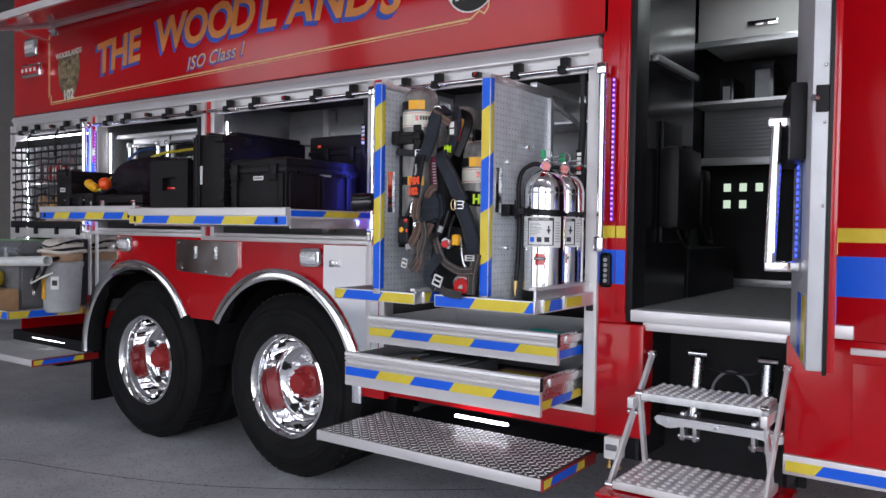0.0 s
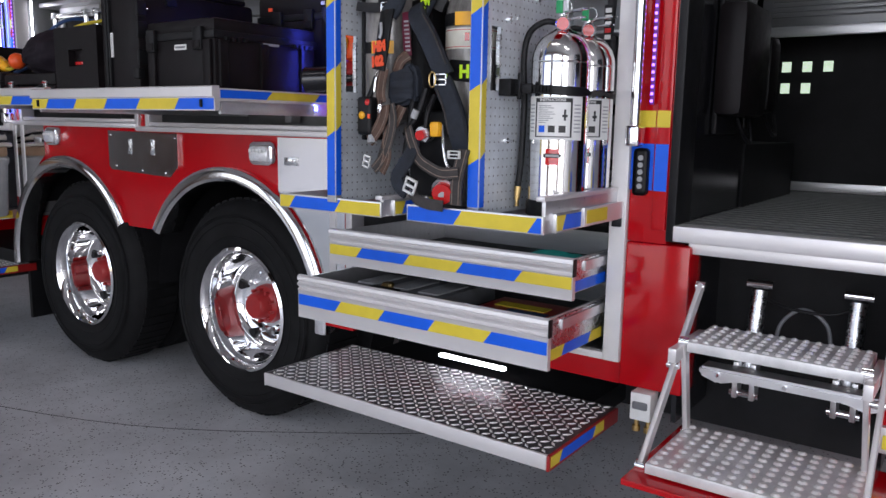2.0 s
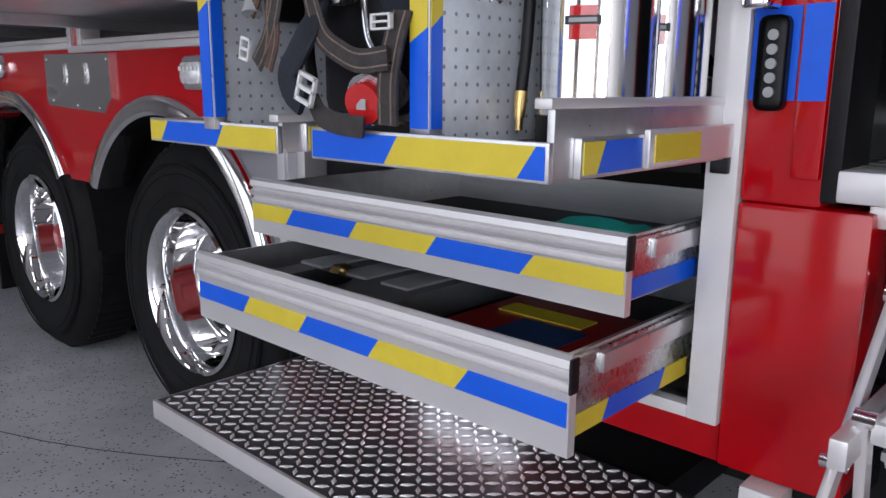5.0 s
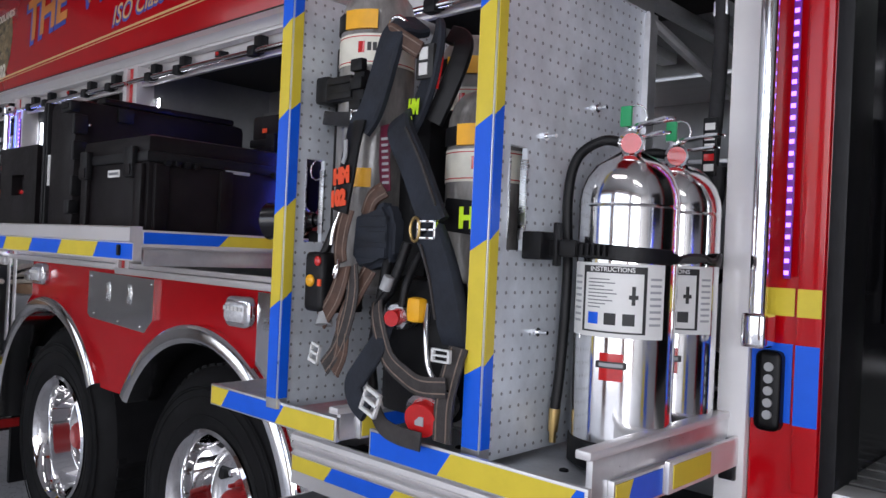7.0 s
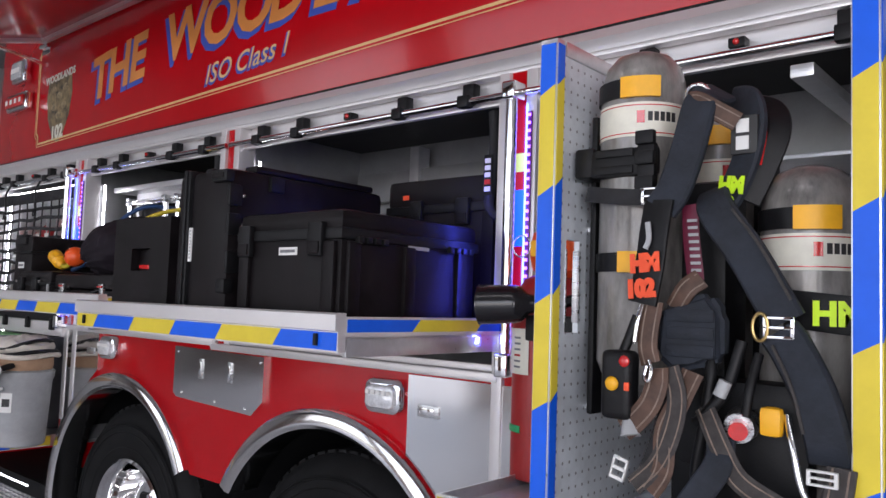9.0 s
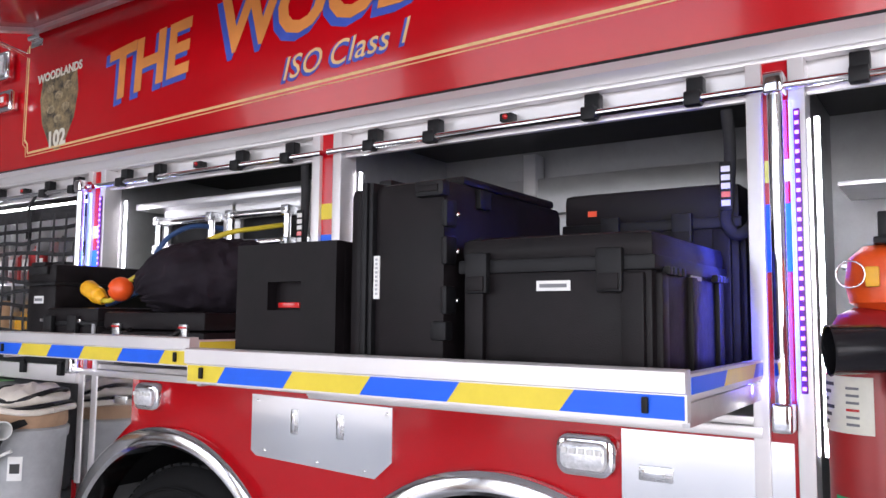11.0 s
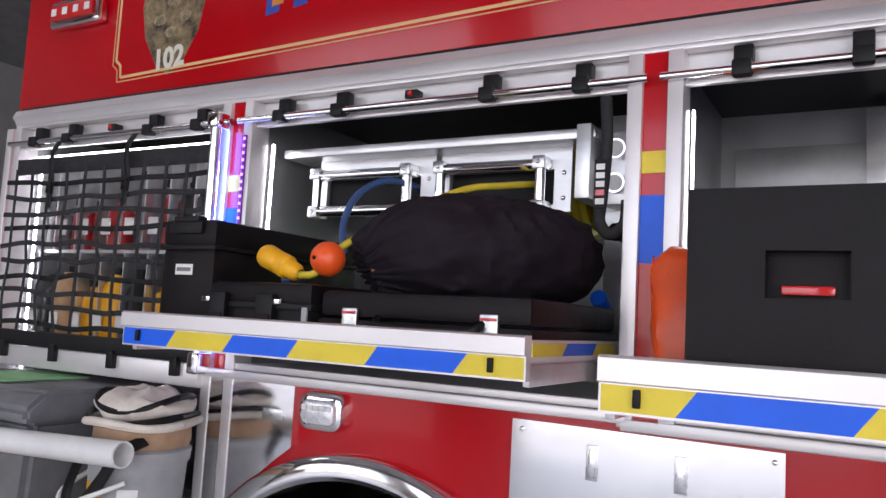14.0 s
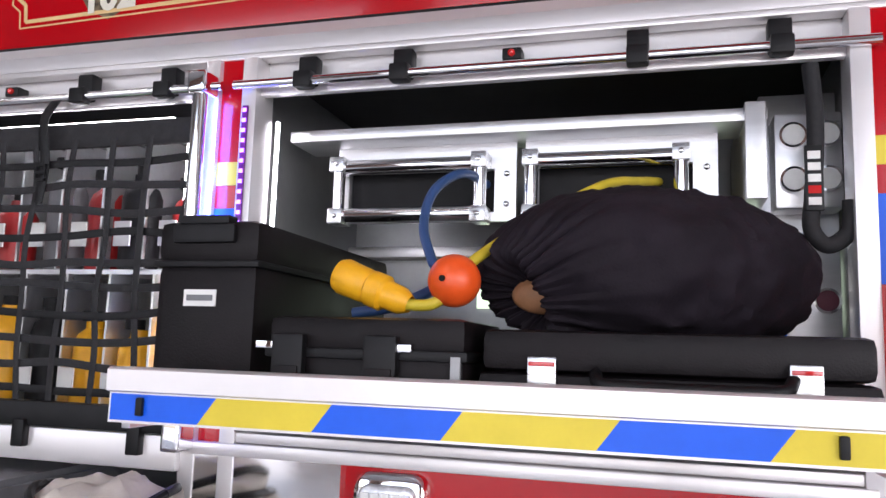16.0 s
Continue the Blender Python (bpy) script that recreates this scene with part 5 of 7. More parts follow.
tube("snap_hook", [(-1.668, 2.468, 1.625), (-1.660, 2.460, 1.610), (-1.664, 2.458, 1.592), (-1.674, 2.462, 1.596), (-1.672, 2.466, 1.615)], 0.0035, CHROME, scba)
striped("grey_strap", [(-1.655, 2.472, 1.612), (-1.652, 2.462, 1.585), (-1.664, 2.458, 1.55), (-1.690, 2.460, 1.520), (-1.712, 2.466, 1.503)], 0.040, 0.005, LEATHER, scba)
striped("grey_strap", [(-1.634, 2.475, 1.615), (-1.616, 2.463, 1.57), (-1.620, 2.458, 1.52), (-1.645, 2.458, 1.458), (-1.690, 2.462, 1.412)], 0.034, 0.004, STRAP, scba)
strap("grey_strap", [(-1.648, 2.49, 1.60), (-1.640, 2.475, 1.55), (-1.655, 2.47, 1.49), (-1.672, 2.468, 1.44)], 0.024, 0.004, WEB, scba)
buckle((-1.716, 2.458, 1.438), 0.014, 0.020, scba, 15, PIPE)

scba2 = thing("breathing_pack", (-1.515, 2.72, 1.30), "black harness breathing pack with grey air cylinder, resting on the tray", "breathing pack", "breathing packs")
air_cylinder(scba2, -1.465, 2.668, 1.30, 1.972, 0.082, (1.786, 1.848), 1.874)
bx("back_frame", (-1.55, 2.765, 1.30), (-1.40, 2.79, 1.95), BLACK, scba2, 0.01)
bx("lumbar_pad", (-1.62, 2.545, 1.33), (-1.43, 2.60, 1.60), BLACK, scba2, 0.025)
sp = strap("shoulder_strap", [(-1.600, 2.59, 1.925), (-1.592, 2.55, 1.905), (-1.573, 2.532, 1.875), (-1.525, 2.525, 1.808), (-1.474, 2.52, 1.722), (-1.462, 2.522, 1.70)], 0.064, 0.022, PAD, scba2, label="padded dark blue shoulder strap")
strap("piping", [(-1.548, 2.518, 1.885), (-1.500, 2.511, 1.822), (-1.450, 2.507, 1.735)], 0.005, 0.004, STRAP, sp)
sp = strap("shoulder_strap", [(-1.470, 2.52, 1.682), (-1.450, 2.515, 1.655), (-1.417, 2.510, 1.592), (-1.398, 2.512, 1.525), (-1.396, 2.525, 1.49)], 0.066, 0.026, PAD, scba2)
strap("piping", [(-1.476, 2.500, 1.662), (-1.446, 2.496, 1.60), (-1.428, 2.497, 1.53)], 0.005, 0.004, STRAP, sp)
buckle((-1.468, 2.507, 1.690), 0.024, 0.018, scba2, 0)
part("snap_ring", sweep(B(), [(-1.496 + 0.012 * math.cos(t), 2.504, 1.690 + 0.022 * math.sin(t)) for t in [2 * math.pi * k / 10 for k in range(11)]], 0.003, 8), BRASS, scba2)
strap("waist_strap", [(-1.475, 2.562, 1.722), (-1.43, 2.556, 1.718), (-1.39, 2.555, 1.714), (-1.368, 2.558, 1.712)], 0.062, 0.006, BLACK, scba2)
writing("number", "HM", front(-1.392, 2.5505, 1.713, 0, 0), 0.052, LIMETX, scba2, 0.0006, 0.0025)
tube("air_line", [(-1.530, 2.52, 1.665), (-1.550, 2.505, 1.585), (-1.575, 2.50, 1.550), (-1.600, 2.505, 1.525)], 0.010, BLACK, scba2)
tube("air_line", [(-1.506, 2.53, 1.645), (-1.512, 2.505, 1.59), (-1.516, 2.50, 1.545)], 0.008, BLACK, scba2)
part("line_sleeve", cyl(B(), (-1.546, 2.492, 1.600), (-1.556, 2.490, 1.575), 0.011, seg=14), LGREY, scba2)
tube("air_line", [(-1.455, 2.505, 1.555), (-1.440, 2.488, 1.505), (-1.424, 2.482, 1.445), (-1.395, 2.485, 1.414), (-1.372, 2.49, 1.410)], 0.0055, CHROME, scba2)
tube("air_line", [(-1.585, 2.53, 1.66), (-1.578, 2.51, 1.60), (-1.588, 2.505, 1.52), (-1.600, 2.505, 1.44), (-1.585, 2.50, 1.38)], 0.010, BLACK, scba2)
reg = part("regulator", cyl(B(), (-1.532, 2.53, 1.530), (-1.526, 2.495, 1.526), 0.028, 0.024, 24), BRUSHED, scba2, "regulator with a red knob")
part("knob", cyl(B(), (-1.526, 2.496, 1.526), (-1.520, 2.476, 1.524), 0.017, 0.015, 18), REDLENS, reg)
part("knob", box(B(), (-1.492, 2.485, 1.520), (-1.458, 2.51, 1.566), 0.009), YELPL, reg)
mask = part("mask_regulator", cyl(B(), (-1.452, 2.55, 1.378), (-1.442, 2.50, 1.356), 0.038, 0.043, 24), BRUSHED, scba2, "round mask regulator with a red cap")
part("cap", cyl(B(), (-1.442, 2.502, 1.357), (-1.436, 2.478, 1.350), 0.036, 0.032, 24), REDLENS, mask)
bx("cap_mark", (-1.447, 2.4755, 1.342), (-1.427, 2.4775, 1.358), LGREY, scba2)
striped("grey_strap", [(-1.585, 2.50, 1.555), (-1.566, 2.482, 1.530), (-1.546, 2.474, 1.495), (-1.518, 2.470, 1.452), (-1.474, 2.468, 1.428), (-1.430, 2.468, 1.414), (-1.375, 2.475, 1.418)], 0.036, 0.004, STRAP, scba2)
strap("blue_strap", [(-1.552, 2.49, 1.505), (-1.548, 2.470, 1.470), (-1.572, 2.458, 1.425), (-1.588, 2.452, 1.395), (-1.575, 2.450, 1.368), (-1.548, 2.452, 1.350)], 0.046, 0.012, PAD, scba2)
striped("brown_strap", [(-1.600, 2.49, 1.610), (-1.616, 2.470, 1.560), (-1.634, 2.460, 1.510), (-1.637, 2.458, 1.450), (-1.662, 2.462, 1.408)], 0.038, 0.004, LEATHER, scba2)
striped("hip_strap", [(-1.376, 2.505, 1.485), (-1.379, 2.492, 1.445), (-1.389, 2.488, 1.389), (-1.392, 2.490, 1.320)], 0.042, 0.010, STRAP, scba2)
strap("grey_strap", [(-1.545, 2.47, 1.352), (-1.515, 2.462, 1.330), (-1.475, 2.462, 1.320), (-1.425, 2.470, 1.316)], 0.034, 0.004, STRAP, scba2)
buckle((-1.530, 2.444, 1.372), 0.022, 0.024, scba2, 20, PIPE)
buckle((-1.398, 2.484, 1.470), 0.022, 0.012, scba2, 0, PIPE)

scba3 = thing("breathing_pack", (-1.70, 2.88, 1.50), "grey air cylinder with white label behind the hung harness", "breathing pack", "breathing packs")
air_cylinder(scba3, -1.70, 2.885, 1.50, 2.165, 0.083, (1.97, 2.03), 2.08)
bx("back_frame", (-1.62, 2.83, 1.32), (-1.60, 2.94, 2.05), BLACK, scba3, 0.006)
bx("base", (-1.78, 2.80, 1.284), (-1.58, 2.96, 1.50), BLACK, scba3, 0.02)

# ---- red extinguisher behind the first board ----
rex = thing("fire_extinguisher", (-2.13, 2.86, 1.284), "scuffed red extinguisher with black horn and worn paper label", "fire extinguisher")
part("cylinder", lathe(B(), (-2.13, 2.87, 0), (0, 0, 1), [(0.06, 1.284), (0.088, 1.295), (0.09, 1.70), (0.085, 1.74), (0.065, 1.775), (0.035, 1.79), (0.0005, 1.792)], 36), REDDULL, rex)
part("collar", lathe(B(), (-2.11, 2.87, 0), (0, 0, 1), [(0.03, 1.78), (0.062, 1.80), (0.070, 1.84), (0.062, 1.89), (0.035, 1.915), (0.0005, 1.918)], 28), ORANGE, rex, "orange valve cover")
part("yellow_seal", box(B(), (-2.135, 2.785, 1.83), (-2.110, 2.80, 1.87), 0.004), YELPL, rex)
tube("wire_ring", [(-2.16 + 0.026 * math.cos(t), 2.785, 1.855 + 0.026 * math.sin(t)) for t in [2 * math.pi * k / 10 for k in range(11)]], 0.0018, CHROME, rex)
part("handle", box(box(B(), (-2.12, 2.80, 1.915), (-2.09, 2.90, 1.93), 0.004), (-2.115, 2.84, 1.93), (-2.095, 2.88, 1.985), 0.006), BLACK, rex)
part("horn", lathe(B(), (-2.09, 2.70, 1.715), (-0.9, -0.35, -0.05), [(0.018, -0.03), (0.024, -0.01), (0.040, 0.005), (0.044, 0.02), (0.046, 0.10), (0.048, 0.105), (0.044, 0.103), (0.040, 0.02), (0.0005, 0.012)], 28), DARKGLOSS, rex, "black discharge horn")
tube("pipe", [(-2.09, 2.70, 1.715), (-2.02, 2.74, 1.72), (-1.97, 2.80, 1.74)], 0.014, DARKGLOSS, rex)
bx("bracket", (-2.10, 2.72, 1.63), (-1.97, 2.78, 1.69), BLACK, rex, 0.006)
lab = label_patch(rex, -2.13, 2.87, 0.0912, -165, -88, 1.545, 1.655, CREAM)
for k in range(6):
    label_patch(lab, -2.13, 2.87, 0.0925, -158, -150 + 6 * (k % 3), 1.56 + 0.015 * k, 1.567 + 0.015 * k, INK, "print", 0.0004)
    label_patch(lab, -2.13, 2.87, 0.0925, -120, -104, 1.56 + 0.014 * k, 1.565 + 0.014 * k, REDLENS if k == 2 else GREY, "print", 0.0004)
label_patch(rex, -2.13, 2.87, 0.0908, -140, -102, 1.405, 1.422, GREEN, "green_sticker")


# ---- cases on the trays ----
def hard_case(x0, x1, y0, y1, z0, z1, lid, label, seam=0.012, sticker=None, latches=(), bev=0.02, ribs=True):
    c = thing("equipment_case", ((x0 + x1) / 2, (y0 + y1) / 2, z0), label, "equipment case", "cases on the trays")
    zl = z1 - lid
    bx("body", (x0 + 0.006, y0 + 0.006, z0), (x1 - 0.006, y1 - 0.006, zl), CASE, c, bev)
    bx("lid", (x0 + 0.004, y0 + 0.004, zl + 0.002), (x1 - 0.004, y1 - 0.004, z1), CASE, c, bev)
    bm = box(B(), (x0, y0, zl - seam), (x1, y1, zl + seam), 0.005)
    part("rim", bm, BLACK, c)
    if ribs:
        for u in (0.10, 0.90):
            bx("rib", (x0 + (x1 - x0) * u - 0.022, y0 - 0.006, z0 + 0.03), (x0 + (x1 - x0) * u + 0.022, y0 + 0.012, zl - seam - 0.004), CASE, c, 0.006)
        for v in (0.08, 0.45, 0.85):
            bx("rib", (x1 - 0.012, y0 + (y1 - y0) * v - 0.02, z0 + 0.03), (x1 + 0.006, y0 + (y1 - y0) * v + 0.02, zl - seam - 0.004), CASE, c, 0.006)
    for u in latches:
        lx = x0 + (x1 - x0) * u
        l = bx("latch", (lx - 0.026, y0 - 0.014, zl - 0.055), (lx + 0.026, y0 + 0.004, zl + 0.028), BLACK, c, 0.005)
        part("latch_grip", box(B(), (lx - 0.020, y0 - 0.018, zl - 0.050), (lx + 0.020, y0 - 0.013, zl - 0.02), 0.002), CASE, l)
    if sticker:
        sx, sz, sw, sh = sticker
        st = bx("sticker", (sx - sw / 2, y0 + 0.0035, sz - sh / 2), (sx + sw / 2, y0 + 0.0055, sz + sh / 2), WHITE, c)
        part("print", box(B(), (sx - sw * 0.4, y0 + 0.0022, sz - sh * 0.18), (sx + sw * 0.4, y0 + 0.0036, sz + sh * 0.18)), GREY, st)
    return c


DZ = 1.627
big = hard_case(-2.858, -2.437, 2.445, 2.97, DZ, 1.928, 0.06, "large black ribbed equipment case with small white sticker on the tray", 0.014, (-2.641, 1.827, 0.072, 0.02), (0.12, 0.80))
bx("logo_bar", (-2.4425, 2.68, 1.845), (-2.4405, 2.76, 1.859), LGREY, big)
for v in (2.54, 2.88):
    bm = B()
    for k in range(4):
        box(bm, (-2.440, v - 0.05 + 0.028 * k, 1.846), (-2.424, v - 0.05 + 0.028 * k + 0.018, 1.862), 0.003)
    part("hinge", bm, BLACK, big)
big2 = hard_case(-2.90, -2.42, 3.05, 3.52, DZ, 2.105, 0.10, "large black equipment case at the back of the tray", 0.014, None, (0.3, 0.7))
bx("red_mark", (-2.822, 3.049, 2.040), (-2.797, 3.052, 2.055), ORANGETX, big2)
tall = thing("equipment_case", (-3.08, 2.85, DZ), "tall black hard case standing on end with white strip label", "equipment case", "cases on the trays")
bx("body", (-3.150, 2.436, DZ), (-3.100, 3.02, 2.058), CASE, tall, 0.022)
bx("lid", (-3.078, 2.432, DZ), (-2.884, 3.02, 2.062), CASE, tall, 0.026)
bx("rim", (-3.108, 2.424, DZ + 0.004), (-3.090, 3.03, 2.068), BLACK, tall, 0.006)
bx("rim", (-3.087, 2.426, DZ + 0.004), (-3.074, 3.03, 2.066), BLACK, tall, 0.005)
st = bx("sticker", (-3.072, 2.4295, 1.803), (-3.056, 2.4325, 1.899), WHITE, tall)
for k in range(9):
    bx("print", (-3.067, 2.4285, 1.812 + 0.0095 * k), (-3.061, 2.4296, 1.817 + 0.0095 * k), LGREY, st)
for z in (1.645, 1.735):
    bx("latch", (-2.912, 2.420, z - 0.020), (-2.872, 2.45, z + 0.020), BLACK, tall, 0.006)
grip = bx("handle", (-2.955, 2.415, 2.020), (-2.878, 2.446, 2.056), BLACK, tall, 0.010)
bx("handle_slot", (-2.945, 2.412, 2.030), (-2.890, 2.418, 2.046), CASE, grip, 0.004)
for z in (1.80, 1.905, 1.985):
    l = bx("latch", (-2.892, 2.428, z - 0.030), (-2.876, 2.47, z + 0.030), BLACK, tall, 0.006)
    part("pin", ball(B(), (-2.879, 2.475, z), 0.006, seg=8), CHROME, l)
for z in (1.66, 1.78, 1.92, 2.03):
    bx("hinge_block", (-2.890, 2.56, z - 0.022), (-2.872, 2.61, z + 0.022), BLACK, tall, 0.004)
bx("corner_block", (-2.95, 2.52, 2.058), (-2.89, 2.98, 2.080), CASE, tall, 0.01)
bx("top_handle", (-3.120, 2.50, 2.060), (-3.080, 2.66, 2.086), BLACK, tall, 0.010)
sq = thing("equipment_case", (-3.42, 2.75, DZ), "square matt black foam-sided case with a recessed handle", "equipment case", "cases on the trays")
x0, x1, y0, z1 = -3.528, -3.192, 2.440, 1.942
hx0, hx1, hz0, hz1 = -3.416, -3.304, 1.777, 1.847
bx("front_panel", (x0, y0, DZ), (hx0, y0 + 0.03, z1), CASE, sq)
bx("front_panel", (hx1, y0, DZ), (x1, y0 + 0.03, z1), CASE, sq)
bx("front_panel", (hx0, y0, DZ), (hx1, y0 + 0.03, hz0), CASE, sq)
bx("front_panel", (hx0, y0, hz1), (hx1, y0 + 0.03, z1), CASE, sq)
bx("body", (x0, y0 + 0.031, DZ), (x1, 3.04, z1), CASE, sq, 0.004)
bx("grip", (hx0 + 0.02, y0 + 0.016, 1.783), (hx1 - 0.02, y0 + 0.024, 1.797), REDLENS, sq, 0.003)
bag_o = thing("dry_bag", (-3.60, 2.95, DZ), "bright orange bag tucked behind a black case", "bag")
bm = box(B(), (-3.640, 2.66, DZ), (-3.535, 3.12, 1.885), 0.03, 3)
bmesh.ops.subdivide_edges(bm, edges=[e for e in bm.edges if e.calc_length() > 0.03], cuts=9, use_grid_fill=True)
for v in bm.verts:
    h = (v.co.z - DZ) / 0.26
    v.co.x += (0.020 * noise.noise(Vector((0, v.co.y * 9, v.co.z * 14))) + 0.008 * noise.noise(v.co * 34)) * min(1, 3 * h)
    v.co.y += 0.05 * (h - 0.3) * h * (1 if v.co.y < 2.9 else -1) + 0.012 * noise.noise(v.co * 16 + Vector((3, 1, 0))) * h
    v.co.z += (0.012 * noise.noise(v.co * 13) - 0.10 * max(0, 2.74 - v.co.y)) * h
part("bag", bm, ORANGE, bag_o)
strap("carry_strap", [(-3.645, 2.70, 1.86), (-3.652, 2.72, 1.80), (-3.650, 2.74, 1.72)], 0.022, 0.004, ORANGETX, bag_o, side=(-1, -0.3, 0))

grey_c = hard_case(-4.960, -4.755, 2.66, 3.30, 1.645, 1.948, 0.075, "black lidded tool case with white label on the tray", 0.006, (-4.865, 1.815, 0.062, 0.028), (), 0.018, False)
bx("handle_recess", (-4.92, 2.652, 1.908), (-4.80, 2.668, 1.941), BLACK, grey_c, 0.006)
bx("top_latch", (-4.905, 2.650, 1.940), (-4.81, 2.68, 1.955), BLACK, grey_c, 0.004)
pel = hard_case(-4.700, -4.378, 2.595, 2.86, 1.645, 1.785, 0.055, "small flat black hard case with two latches", 0.008, None, (0.14, 0.60), 0.014, False)
for u in (-4.69, -4.475):
    bx("hasp", (u - 0.02, 2.586, 1.735), (u + 0.015, 2.594, 1.746), CHROME, pel, 0.001)
bx("sticker", (-4.402, 2.592, 1.66), (-4.388, 2.598, 1.73), LGREY, pel)
longc = thing("equipment_case", (-4.10, 2.78, 1.645), "long flat black case with two steel latches under the bag", "equipment case", "cases on the trays")
bx("body", (-4.365, 2.60, 1.645), (-3.845, 3.16, 1.712), CASE, longc, 0.014)
bx("lid", (-4.36, 2.605, 1.714), (-3.85, 3.155, 1.772), CASE, longc, 0.014)
tube("handle", [(-4.20, 2.60, 1.715), (-4.18, 2.575, 1.70), (-4.05, 2.57, 1.698), (-3.97, 2.575, 1.70), (-3.95, 2.60, 1.715)], 0.009, BLACK, longc)
for u in (-4.272, -3.936):
    l = bx("latch", (u - 0.020, 2.594, 1.665), (u + 0.020, 2.606, 1.735), BRUSHED, longc, 0.003)
    part("latch_bar", box(B(), (u - 0.018, 2.590, 1.722), (u + 0.018, 2.5945, 1.728), 0.001), REDLENS, l)

# ---- drawstring bag over a coil ----
sack = thing("drawstring_bag", (-4.15, 2.85, 1.765), "dark cloth drawstring bag with gathered mouth on a black case", "bag")
cen = Vector((-4.140, 2.945, 1.875))
axis = Vector((-0.70, -0.70, -0.18)).normalized()
side = axis.cross(Vector((0, 0, 1))).normalized()
upv = side.cross(axis).normalized()
e1, e2 = Vector((0.72, 0.69, 0)).normalized(), Vector((-0.69, 0.72, 0)).normalized()
rows_, cols_ = 64, 176


def bag_skin(th, ph):
    """Slumped cloth sack whose mouth lies at th = 0, gathered there into pleats."""
    d = axis * math.cos(th) + (side * math.cos(ph) + upv * math.sin(ph)) * math.sin(th)
    p = 2.3
    r = (abs(d.dot(e1) / 0.30) ** p + abs(d.dot(e2) / 0.245) ** p + abs(d.z / (0.150 if d.z > 0 else 0.125)) ** p) ** (-1 / p)
    r *= 1 + 0.05 * noise.noise(d * 2.2 + Vector((1, 4, 2))) + 0.03 * noise.noise(d * 5)
    near = math.exp(-(th / 0.62) ** 2)
    fold = abs(math.sin(11 * ph + 1.3 * math.sin(3 * ph) + 0.9 * th)) ** 0.7 + 0.45 * abs(math.sin(19 * ph + 2 * math.sin(2 * ph)))
    r += 0.020 * near * (fold - 0.75) * min(1, th / 0.16)
    far = 1 - math.exp(-(th / 0.8) ** 2)
    r += far * (0.016 * (0.4 - abs(noise.noise(Vector((4.5 * th, 3.2 * math.cos(ph), 3.2 * math.sin(ph)))))) + 0.008 * noise.noise(d * 11))
    # dimple of the mouth, with a raised hem round it
    r += 0.016 * math.exp(-((th - 0.24) / 0.08) ** 2) - 0.055 * math.exp(-(th / 0.20) ** 4)
    return cen + d * r


bm = B()
rings = []
for i in range(rows_ + 1):
    th = math.pi * (0.012 + 0.985 * (i / rows_) ** 1.25)
    ring = []
    for k in range(cols_):
        p = bag_skin(th, 2 * math.pi * k / cols_)
        p.z = max(p.z, 1.7735)
        ring.append(bm.verts.new(p))
    rings.append(ring)
for p, q in zip(rings, rings[1:]):
    for k in range(cols_):
        bm.faces.new((p[k], p[(k + 1) % cols_], q[(k + 1) % cols_], q[k]))
bm.faces.new(rings[-1])
bmesh.ops.recalc_face_normals(bm, faces=bm.faces[:])
part("cloth", bm, CLOTH, sack)
mouth = bag_skin(0.02, 0.0)
part("coil", ball(B(), mouth + axis * 0.004, 0.052, 1.0, 0.55, 0.60, 24), TAN, sack, "tan coil seen in the bag's mouth")
tp = bag_skin(1.55, 0.25)
bx("tag", tp - Vector((0.007, 0.004, 0.006)), tp + Vector((0.007, -0.001, 0.006)), WHITE, sack)
tube("cord", [mouth + Vector((0.03, -0.02, -0.03)), mouth + Vector((0.035, -0.045, -0.055)), mouth + Vector((0.05, -0.03, -0.060))], 0.006, BLACK, sack)
part("toggle", box(B(), mouth + Vector((0.010, -0.050, -0.062)), mouth + Vector((0.045, -0.032, -0.046)), 0.005), BLACK, sack, "black cord toggle")

# ---- hose and cable reels with roller guides ----
reel = thing("reel_guide", (-4.5, 3.2, 2.05), "two polished roller hose guides under a silver channel", "reel guide")
bx("channel", (-4.955, 3.12, 2.212), (-3.91, 3.26, 2.240), ALU, reel, 0.006)
bx("channel_end", (-3.955, 3.10, 2.05), (-3.915, 3.45, 2.246), ALU, reel, 0.004)
